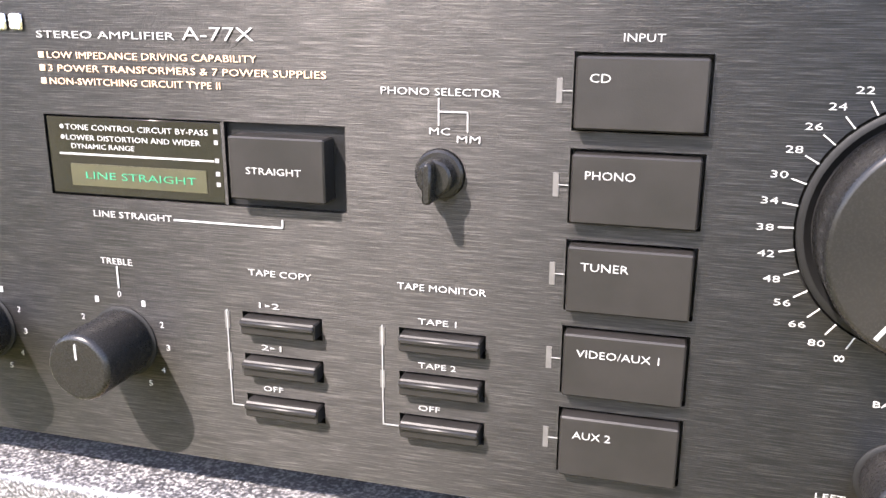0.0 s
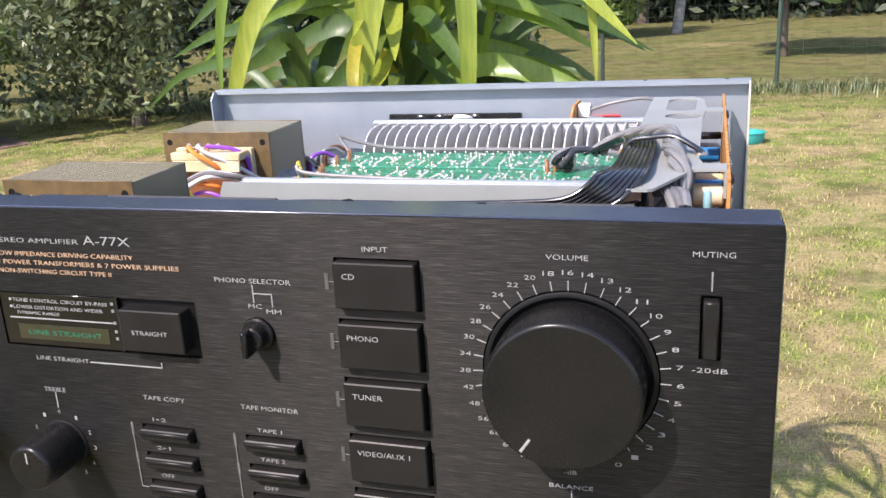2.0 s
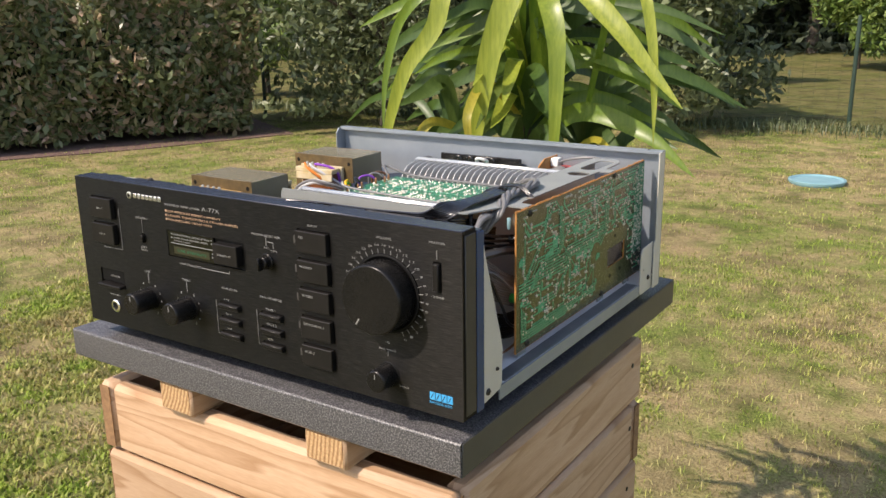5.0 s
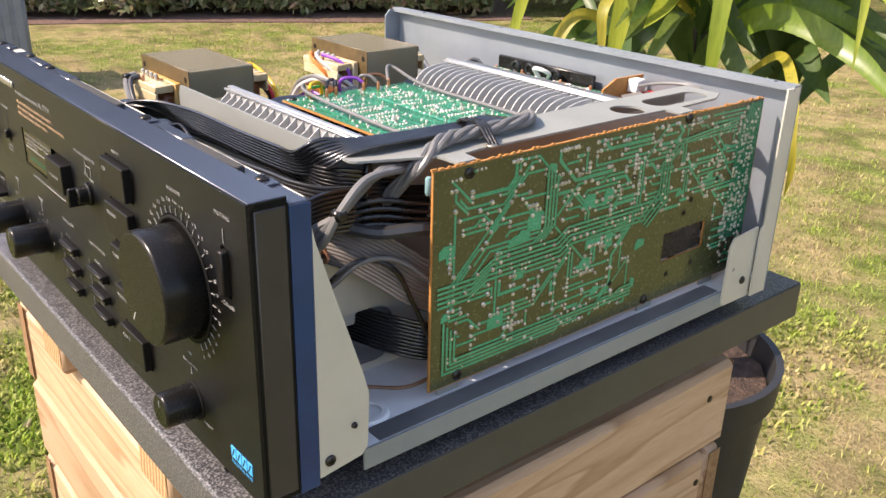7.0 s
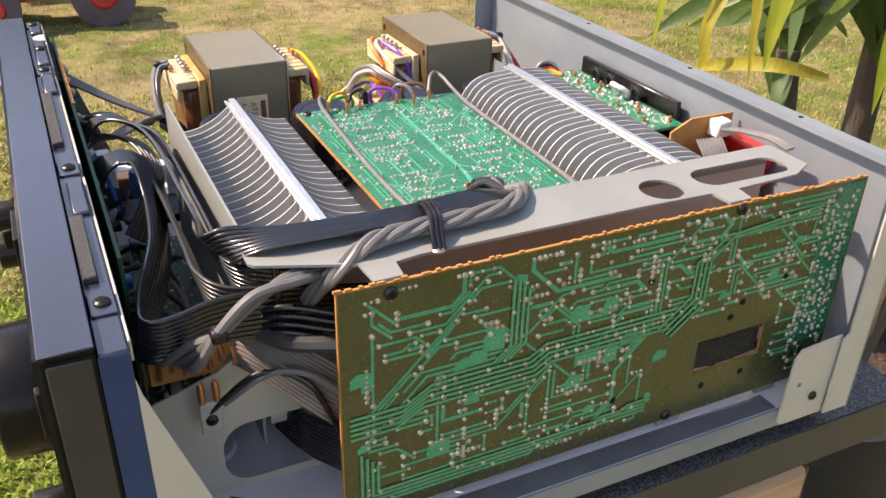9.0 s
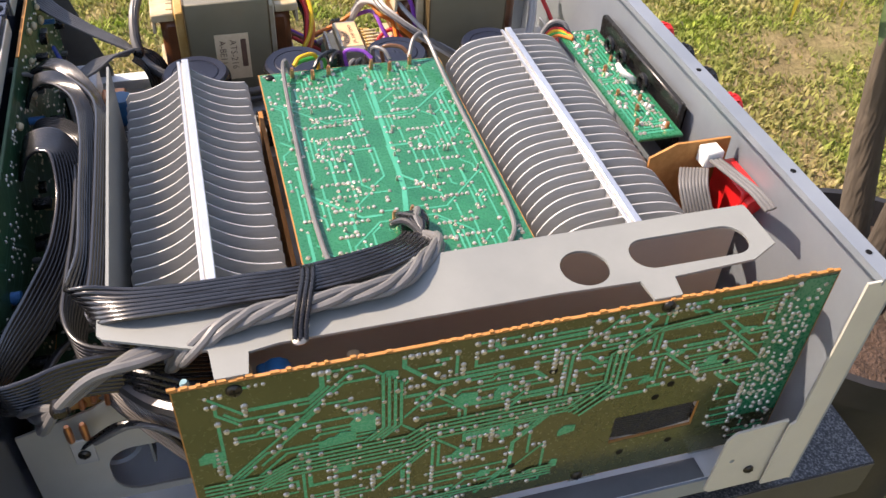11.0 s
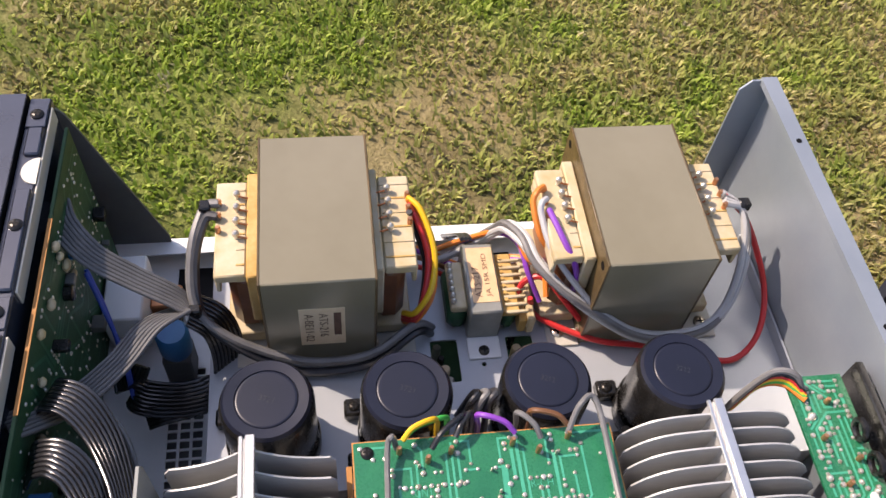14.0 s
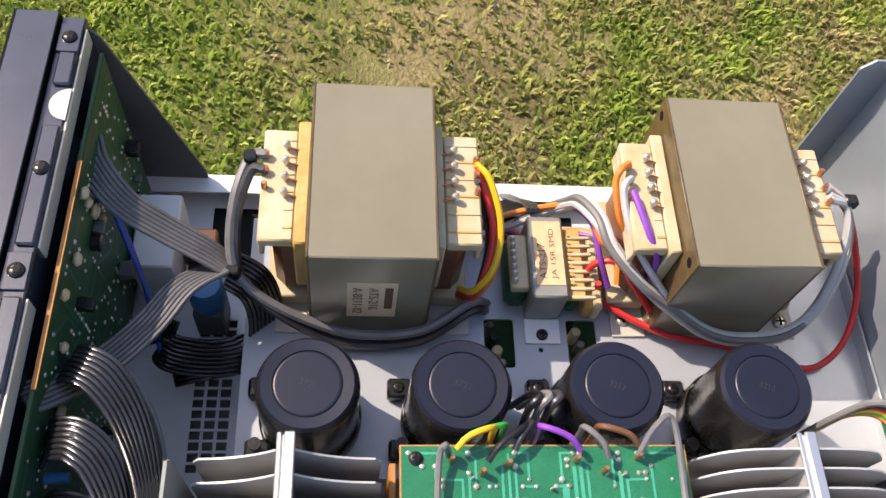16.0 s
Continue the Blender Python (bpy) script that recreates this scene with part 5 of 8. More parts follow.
    # tone knobs
    for x, t, w in ((0.0906, "BASS", 0.0072), (0.1408, "TREBLE", 0.0106)):
        front_words(t, x - w / 2, x + w / 2, 0.0718, 0.0736, plate)
        line_art([((x, 0.0710), (x, 0.0646))], 0.0004, plate)
        for i, a in enumerate((90, 122, 154, 58, 26, -2, -32, -58)):
            r = 0.0150
            px, pz = x + r * math.cos(radians(a)), 0.0476 + r * math.sin(radians(a))
            front_words(("0", "1", "2", "1", "2", "3", "4", "5")[i], px - 0.0006, px + 0.0006, pz - 0.0009, pz + 0.0009, plate)
        turned_knob("tone_knob", x, 0.0476, 0.0100, 0.0220, 0.0110, (90, 0.0030, 0.0070, 0.0006))
    # balance
    front_words("BALANCE", 0.3475, 0.3628, 0.0532, 0.0548, plate)
    line_art([((0.3553, 0.0524), (0.3553, 0.0488))], 0.0003, plate)
    front_words("LEFT", 0.3375, 0.3445, 0.0268, 0.0283, plate)
    front_words("RIGHT", 0.3650, 0.3738, 0.0268, 0.0283, plate)
    turned_knob("balance_knob", 0.3553, 0.0345, 0.0087, 0.0172, 0.0100, (90, 0.0025, 0.0055, 0.0005))
    # volume
    cx, cz = 0.3550, 0.0970
    front_words("VOLUME", 0.3478, 0.3616, 0.1374, 0.1392, plate)
    scale = ("\u221e", "80", "66", "56", "48", "42", "38", "34", "30", "28", "26", "24", "22", "20", "18", "16", "14", "13", "12", "11", "10", "9", "8", "7", "6", "5", "4", "3", "2", "1", "0")
    for i, t in enumerate(scale):
        a = radians(90 + (15 - i) * 10.2)
        c, s = math.cos(a), math.sin(a)
        line_art([((cx + 0.0300 * c, cz + 0.0300 * s), (cx + 0.0332 * c, cz + 0.0332 * s))], 0.0003, plate)
        w = 0.00075 * len(t) + 0.0004
        px, pz = cx + 0.0362 * c, cz + 0.0362 * s
        front_words(t, px - w, px + w, pz - 0.0008, pz + 0.0008, plate)
    front_words("-dB", cx - 0.0022, cx + 0.0022, 0.0590, 0.0605, plate)
    turned_knob("volume_knob", cx, cz, 0.0260, 0.0190, 0.0294, (236, 0.0188, 0.0236, 0.0009), 1)
    # muting
    front_words("MUTING", 0.3938, 0.4064, 0.1400, 0.1418, plate)
    line_art([((0.3998, 0.1350), (0.3998, 0.1292))], 0.0005, plate, M["print_grey"])
    sl = part("muting_key", Geo().box(0.3974, 0.4022, -0.0030, 0.002, 0.1066, 0.1262, 0.0006), M["button"], amp)
    front_words("-20dB", 0.3945, 0.4055, 0.1012, 0.1029, plate)
    # blue mark of four blocks with a line of bars under it
    for i in range(4):
        x = 0.3918 + i * 0.0050
        part("blue_mark", Geo().box(x, x + 0.0042, -0.0004, 0, 0.0238, 0.0296), M["print_blue"], plate)
        line_art([((x + 0.0010, 0.0248), (x + 0.0030, 0.0286))], 0.0006, plate, M["face"], -0.0005)
    front_words("FOR DIGITAL AUDIO", 0.3918, 0.4110, 0.0208, 0.0226, plate, M["print_blue"])
    # speaker keys, power, phones, filter switch
    for z0, z1, t in ((0.1150, 0.1350, "SP-1"), (0.0912, 0.1112, "SP-2")):
        push_button(0.0215, 0.0535, z0, z1, 0.0040, t, (0.0330, 0.0410, (z0 + z1) / 2 - 0.0008, (z0 + z1) / 2 + 0.0008))
    line_art([((0.0588, 0.1262), (0.0588, 0.0880)), ((0.0588, 0.0880), (0.0470, 0.0880))], 0.0004, plate, M["print_grey"])
    front_words("OUTPUT", 0.0325, 0.0456, 0.0872, 0.0888, plate)
    pw = push_button(0.0222, 0.0558, 0.0492, 0.0540, 0.0060)
    part("power_recess", Geo().box(0.0224, 0.0558, 0.0012, 0.0034, 0.0542, 0.0663), M["recess"], amp)
    front_words("POWER", 0.0345, 0.0475, 0.0592, 0.0608, plate, y=0.0011)
    front_words("PHONES", 0.0330, 0.0470, 0.0416, 0.0432, plate)
    j = part("phones_jack", Geo().lathe([(0.0062, 0.0), (0.0062, -0.0012), (0.0054, -0.0018), (0.0036, -0.0018), (0.0034, -0.0008)], (0.0398, 0, 0.0315), "y", 30, False), M["chrome"], amp, "chrome headphone socket ring")
    part("socket_hole", Geo().lathe([(0.0036, -0.0006), (0.0030, -0.0005)], (0.0398, 0, 0.0315), "y", 24), M["recess"], j)
    front_words("SUBSONIC", 0.0818, 0.0978, 0.1206, 0.1222, plate)
    line_art([((0.0897, 0.1196), (0.0897, 0.1086))], 0.0003, plate, M["print_grey"])
    sw = part("filter_switch", Geo().box(0.0880, 0.0914, -0.0030, 0.001, 0.1010, 0.1062, 0.0006), M["button"], amp)
    for z in (0.0950, 0.0925):
        front_words("OFF" if z > 0.094 else "15Hz", 0.0850, 0.0935, z - 0.0008, z + 0.0008, plate)


# ---- amplifier: chassis and inside ----
BACKWARD = Matrix(((1, 0, 0, 0), (0, 0, 1, 0), (0, 1, 0, 0), (0, 0, 0, 1)))
FLOOR = 0.0197
SHELF = 0.0625
BACK = 0.3825


def make_chassis():
    holes = []
    for i in range(15):
        for j in range(3):
            x, y = 0.0785 + i * 0.0052, 0.0645 + j * 0.0064
            holes.append([(x, y), (x + 0.0040, y), (x + 0.0040, y + 0.0050), (x, y + 0.0050)])
    outer = [(0.002, 0.0278), (0.4185, 0.0278), (0.4185, BACK), (0.002, BACK)]
    pan = put("base_pan", cut_plate([outer] + holes, 0.0012, at_z(FLOOR - 0.0006)), M["grey_paint"], amp, "light grey steel base pan with square vents")
    part("under_plate", Geo().box(0.01, 0.41, 0.03, BACK - 0.005, 0.0095, 0.0105), M["dark_steel"], pan)
    # raised shelf that carries the transformers and the large capacitors
    cuts = [slot(0.0950, 0.1190, 0.2000, 0.2140, 0.0015), slot(0.0950, 0.1190, 0.2390, 0.2530, 0.0015), circle(0.1102, 0.2262, 0.0012, 12), circle(0.1080, 0.3400, 0.0016, 12), circle(0.1250, 0.2262, 0.0010, 12)]
    shelf = put("raised_shelf", cut_plate([[(0.0440, 0.0915), (0.1690, 0.0915), (0.1690, BACK - 0.0006), (0.0440, BACK - 0.0006)]] + cuts, 0.0012, at_z(SHELF - 0.0006)), M["shelf_zinc"], amp, "bare zinc shelf under the transformers and capacitors")
    part("shelf_side", Geo().box(0.0440, 0.1690, 0.0915, 0.0927, FLOOR, SHELF - 0.0013), M["shelf_zinc"], shelf)
    part("shelf_front", Geo().box(0.1678, 0.1690, 0.0928, BACK - 0.001, FLOOR, SHELF - 0.0013), M["shelf_zinc"], shelf)
    part("shelf_rear_flange", Geo().box(0.0440, 0.1690, BACK - 0.0020, BACK - 0.0008, SHELF, SHELF + 0.0075), M["shelf_zinc"], shelf)
    part("lower_board", Geo().box(0.070, 0.150, 0.180, 0.275, 0.0400, 0.0414), M["board_dark"], shelf, "dark green board seen through the slots")
    for i in range(10):
        x, y, q = 0.090 + 0.0032 * i, (0.204 if i % 2 else 0.245) + 0.0008 * i, 0.0018 + 0.0004 * (i % 3)
        part("component", Geo().lathe([(q, 0), (q, 0.010), (q * 0.8, 0.011)], (x, y, 0.0414), "z", 12), M[("cap_body", "tin", "label")[i % 3]], shelf)
    # added black sheets stand in for the shaded gaps beside the shelf
    for ya, yb in ((0.0650, 0.0905), (0.1930, 0.2600)):
        part("insulating_sheet", Geo().box(0.0135, 0.0432, ya, yb, FLOOR + 0.0001, FLOOR + 0.0008), M["recess"], pan, "black sheet standing in for a dark gap in the floor")
    lip = Geo()
    lip.box(0.4185, 0.4198, 0.052, BACK - 0.001, 0.0085, FLOOR)
    part("right_lip", lip, M["blue_steel"], pan)
    lip = Geo()
    lip.box(0.0002, 0.0015, 0.0278, BACK, 0.0085, 0.0315)
    lip.box(0.0002, 0.0110, 0.0278, BACK, 0.0315, 0.0327)
    part("left_lip", lip, M["grey_paint"], pan)
    for x, y in ((0.035, 0.05), (0.385, 0.05), (0.035, 0.30), (0.385, 0.30)):
        f = Geo().lathe([(0.014, 0), (0.016, 0.002), (0.0165, 0.0105), (0.012, 0.0115)], (x, y, SLAB), "z", 28)
        part("foot", f, M["rubber"], amp, "round black foot")
    part("side_rail", Geo().box(0.4070, 0.4183, 0.0620, BACK - 0.048, FLOOR + 0.0001, FLOOR + 0.0007), M["zinc_dark"], pan, "bare zinc rail")
    for x, y in ((0.395, 0.070), (0.33, 0.06)):
        part("pressed_ring", Geo().lathe([(0.012, 0), (0.0105, 0.0016), (0.008, 0.0016), (0.0075, 0.0004)], (x, y, FLOOR), "z", 28, False), M["grey_paint"], pan)
    # gussets at the front corners
    g = put("corner_gusset", cut_plate([[(0.0278, 0.136), (0.0292, 0.129), (0.0515, 0.061), (0.0545, 0.050), (0.0535, 0.022), (0.050, 0.0185), (0.0278, 0.0155)], circle(0.0455, 0.0365, 0.0012, 10)], 0.0012, at_x(0.4199)), M["cream_steel"], amp, "cream steel corner gusset")
    cross_screw("screw", (0.4205, 0.0330, 0.0230), "x", 0.0028, g, M["screw"])
    cross_screw("screw", (0.4205, 0.0460, 0.0365), "x", 0.0016, g, M["screw"])
    put("corner_gusset", cut_plate([[(0.0278, 0.142), (0.031, 0.138), (0.062, 0.038), (0.062, 0.030), (0.0278, 0.030)]], 0.0012, at_x(0.0018)), M["dark_steel"], amp, "dark grey steel corner gusset")
    # back panel
    bp = part("back_panel", Geo().box(0.004, 0.4235, BACK, BACK + 0.0012, 0.0085, 0.1502), M["blue_steel"], amp, "pale blue-grey zinc steel back panel")
    fl = Geo()
    fl.box(0.004, 0.4235, 0.3755, BACK + 0.0012, 0.1502, 0.1514)
    fl.box(0.004, 0.4235, 0.3755, 0.3764, 0.1478, 0.1502)
    part("top_flange", fl, M["blue_steel"], bp)
    for x in (0.048, 0.152, 0.262, 0.352, 0.408):
        part("flange_hole", Geo().lathe([(0.0014, 0.0), (0.0014, 0.0003), (0.0002, 0.0003)], (x, 0.3795, 0.1514), "z", 12), M["recess"], bp)
    put("end_flange", cut_plate([[(BACK, 0.1502), (0.3710, 0.1500), (0.3660, 0.144), (0.3660, 0.033), (BACK, 0.033)]], 0.0011, at_x(0.0046)), M["blue_steel"], bp)
    put("end_flange", cut_plate([[(BACK, 0.1502), (0.3690, 0.1500), (0.3690, 0.060), (0.3660, 0.058), (0.3660, 0.0095), (BACK, 0.0095)]], 0.0011, at_x(0.4229)), M["cream_steel"], bp)
    br = put("corner_bracket", cut_plate([[(0.3350, 0.0120), (0.3365, 0.052), (0.3400, 0.0570), (0.3670, 0.0590), (0.3670, 0.0095), (0.338, 0.0095)], circle(0.3440, 0.0340, 0.0014, 12)], 0.0012, at_x(0.4206)), M["cream_steel"], amp, "cream steel corner bracket")
    cross_screw("screw", (0.4213, 0.3559, 0.0236), "x", 0.0027, br, M["screw"])
    # carrier for the boards on the right
    outline = [(0.3605, 0.0765), (0.3745, 0.0765), (0.3770, 0.0785), (0.3912, 0.1150), (0.4052, 0.1160), (0.4052, 0.1280), (0.3950, 0.1290), (0.3932, 0.1400), (0.3932, 0.2500), (0.3945, 0.2850), (0.4052, 0.2862), (0.4052, 0.2985), (0.3950, 0.3000), (0.3932, 0.3380), (0.3860, 0.3520), (0.3605, 0.3520)]
    top = put("carrier_plate", cut_plate([outline, circle(0.3819, 0.2660, 0.0103), slot(0.3708, 0.3888, 0.2873, 0.3418, 0.0088)], 0.0012, at_z(0.1424)), M["plate_paint"], amp, "grey-green painted carrier plate with a round hole and a slot")
    part("rolled_edge", Geo().box(0.3598, 0.3610, 0.0770, 0.3515, 0.1330, 0.1430), M["plate_paint"], top)
    wall = put("carrier_wall", cut_plate([[(0.0300, FLOOR), (0.3515, FLOOR), (0.3515, 0.1330), (0.0800, 0.1330), (0.0800, 0.0980), (0.0620, 0.0860), (0.0300, 0.0760)], slot(0.0610, 0.1120, 0.0240, 0.0560, 0.012)], 0.0012, at_x(0.3604)), M["cream_steel"], amp, "cream painted inner wall with a rounded opening")
    for y in (0.122, 0.2924):
        part("tab", Geo().box(0.4040, 0.4052, y - 0.006, y + 0.006, 0.1300, 0.1418), M["plate_paint"], top)
    for y in (0.115, 0.275, 0.340):
        part("foot_tab", Geo().box(0.4030, 0.4042, y - 0.007, y + 0.007, FLOOR, 0.0300), M["plate_paint"], pan)
    cross_screw("screw", (0.3938, 0.1477, 0.1430), "z", 0.0030, top, M["screw_bright"])
    # screen between the front wiring and the heat sink
    put("screen_sheet", cut_plate([[(0.1810, 0.040), (0.3596, 0.040), (0.3596, 0.1430), (0.1830, 0.1430), (0.1810, 0.1380)]], 0.0012, at_y(0.0802)), M["plate_paint"], amp, "grey-green painted screen sheet")


def heat_sink(y, y0, y1, concave, count):
    root = part("heat_sink", Geo().box(0.1715, 0.3575, y - 0.0022, y + 0.0022, 0.030, 0.1345, 0.0004), M["alu"], amp, "matt aluminium heat sink with many thin fins")
    part("top_bar", Geo().box(0.1708, 0.3582, y - 0.0008, y + 0.0030, 0.1345, 0.1362, 0.0004), M["alu_edge"], root)
    part("top_bar", Geo().box(0.1708, 0.3582, y - 0.0034, y - 0.0016, 0.1338, 0.1352, 0.0004), M["alu_edge"], root)
    for side, edge in ((-1, y0), (1, y1)):
        ln = abs(edge - y) - 0.0022
        prof = [(0.0, 0.045)]
        m = 14
        top = []
        for k in range(m + 1):
            s = k / m
            if concave:
                z = 0.1215 + 0.0125 * (1 - s) ** 2.4
                if s > 0.93:
                    z -= 0.0035 * (s - 0.93) / 0.07
            else:
                z = 0.1340 - 0.0030 * s**2 - 0.0125 * s**5
            top.append((s * ln, z))
        loop = [(0.0, 0.045)] + top + [(ln, 0.045)]
        me = None
        for i in range(count):
            x = 0.1765 + i * (0.3530 - 0.1765) / (count - 1)
            if me is None:
                g = Geo()
                g.prism([(side * a, b) for a, b in loop], -0.00038, 0.00038, "x")
                me = g.mesh("fin", False)
            put("fin", me, M["alu"], root, at=Matrix.Translation((x, y + side * 0.0022, 0)))
    return root


def routed(nu, nv, tries, rnd, keep_out=(), fill=1.0, reach=12):
    """Runs of tracks on a grid that bend by 45 degrees and do not cross."""
    used = np.zeros((nu, nv), bool)
    for a, b, c, d in keep_out:
        used[a:c, b:d] = True
    ways = [(1, 0), (1, 1), (0, 1), (-1, 1), (-1, 0), (-1, -1), (0, -1), (1, -1)]
    runs = []
    start = used.sum()
    for _ in range(tries):
        if used.sum() - start > fill * nu * nv:
            break
        u, v = rnd.randrange(nu), rnd.randrange(nv)
        if used[u, v]:
            continue
        k = rnd.choice((0, 0, 0, 2, 4, 4, 4, 6))
        path = [(u, v)]
        cells = {(u, v)}
        for _ in range(rnd.randint(1, 4)):
            for _ in range(rnd.randint(2, reach)):
                a, b = u + ways[k][0], v + ways[k][1]
                if not (0 <= a < nu and 0 <= b < nv) or used[a, b] or (a, b) in cells:
                    break
                if ways[k][0] and ways[k][1] and used[u, b] and used[a, v]:
                    break
                u, v = a, b
                cells.add((u, v))
            if path[-1] != (u, v):
                path.append((u, v))
            k = (k + rnd.choice((-1, 1))) % 8
        if len(cells) >= 3:
            runs.append(path)
            for c in cells:
                used[c] = True
    return runs, used


def strip(g, pts, w, m, h):
    n = len(pts)
    vs = []
    for i in range(n):
        p = Vector(pts[i])
        a = (p - Vector(pts[i - 1])).normalized() if i else None
        b = (Vector(pts[i + 1]) - p).normalized() if i < n - 1 else None
        t = ((a or b) + (b or a)).normalized()
        nrm = Vector((-t.y, t.x))
        k = w / 2 / max(0.6, nrm.dot(Vector((-(b or a).y, (b or a).x))))
        for s in (-1, 1):
            q = p + nrm * (k * s)
            vs.append(m @ Vector((q.x, q.y, h)))
    g.add(vs, [(2 * i, 2 * i + 2, 2 * i + 3, 2 * i + 1) for i in range(n - 1)])


def blobs(spots, m, radius, h, rnd):
    g = Geo()
    for u, v in spots:
        r = radius * rnd.uniform(0.7, 1.35)
        vs, fs = [], []
        for rr, hh in ((1.0, 0.0), (0.72, 0.55), (0.0, 0.85)):
            if rr:
                for k in range(7):
                    a = 2 * math.pi * k / 7
                    vs.append(m @ Vector((u + r * rr * math.cos(a), v + r * rr * math.sin(a), h + r * hh)))
            else:
                vs.append(m @ Vector((u, v, h + r * hh)))
        for k in range(7):
            fs.append((k, (k + 1) % 7, 7 + (k + 1) % 7, 7 + k))
            fs.append((7 + k, 7 + (k + 1) % 7, 14))
        g.add(vs, fs)
    return g


def circuit_board(name, u0, u1, v0, v1, m, pitch, facemat, tracemat, label, seed, keep_out=(), holes=(), pad=0.0011, width=0.55, edge=True, tries=9000, wide=6, fill=1.0, reach=12, loose=4, rows=0, twin=False):
    """A board whose solder side looks along m's third axis."""
    rnd = random.Random(seed)
    loop = [(u0, v0), (u1, v0), (u1, v1), (u0, v1)]
    b = put(name, cut_plate([loop] + list(holes), 0.0014, m), M["board_edge"] if edge else facemat, amp, label)
    skin = cut_plate([[(u0 + 0.0006, v0 + 0.0006), (u1 - 0.0006, v0 + 0.0006), (u1 - 0.0006, v1 - 0.0006), (u0 + 0.0006, v1 - 0.0006)]] + list(holes), 0.0002, m @ Matrix.Translation((0, 0, 0.00085)))
    put("solder_mask", skin, facemat, b)
    nu, nv = int((u1 - u0 - 0.004) / pitch), int((v1 - v0 - 0.004) / pitch)
    if twin:
        # two channels laid out alike on either side of a wide middle lane
        half = nv // 2 - 1
        runs, used = routed(nu, half, tries, rnd, keep_out, fill, reach)
        runs = runs + [[(u, nv - 1 - v) for u, v in r] for r in runs]
        used = np.concatenate([used, np.ones((nu, nv - 2 * half), bool), used[:, ::-1]], 1)
    else:
        runs, used = routed(nu, nv, tries, rnd, keep_out, fill, reach)
    at = lambda c: (u0 + 0.002 + (c[0] + 0.5) * pitch, v0 + 0.002 + (c[1] + 0.5) * pitch)
    g = Geo()
    spots = []
    for i, r in enumerate(runs):
        w = pitch * (width if i % wide else width * 1.5)
        strip(g, [at(c) for c in r], w, m, 0.00105 + 0.00001 * (i % 7))
        spots.append(at(r[0]))
        if rnd.random() < 0.8:
            spots.append(at(r[-1]))
    part("track_pattern", g, tracemat, b, smooth=False, tidy=False)
    free = np.argwhere(~used)
    rnd_free = [tuple(c) for c in free]
    rnd.shuffle(rnd_free)
    spots += [at(c) for c in rnd_free[: len(rnd_free) // loose]]
    blocked = lambda i, j: any(p <= i < r and q <= j < s for p, q, r, s in keep_out)
    for _ in range(rows):
        i, j, n = rnd.randrange(nu), rnd.randrange(nv), rnd.randint(2, 6)
        di, dj = rnd.choice(((0, 2), (2, 0), (0, 1), (1, 0)))
        spots += [at((i + di * q, j + dj * q)) for q in range(n) if i + di * q < nu and j + dj * q < nv and not blocked(i + di * q, j + dj * q)]
    tagged(part("solder", blobs(spots, m, pad, 0.00095, rnd), M["solder"], b, tidy=False), kind="stuff")
    return b, at


def pin(x, y, z, parent, h=0.006, axis="z"):
    g = Geo()
    if axis == "z":
        g.lathe([(0.0012, 0), (0.0012, h * 0.8), (0.0008, h)], (x, y, z), "z", 8)
    else:
        g.lathe([(0.0011, 0), (0.0011, h)], (x, y, z), axis, 8)
    return part("copper_pin", g, M["copper"], parent)


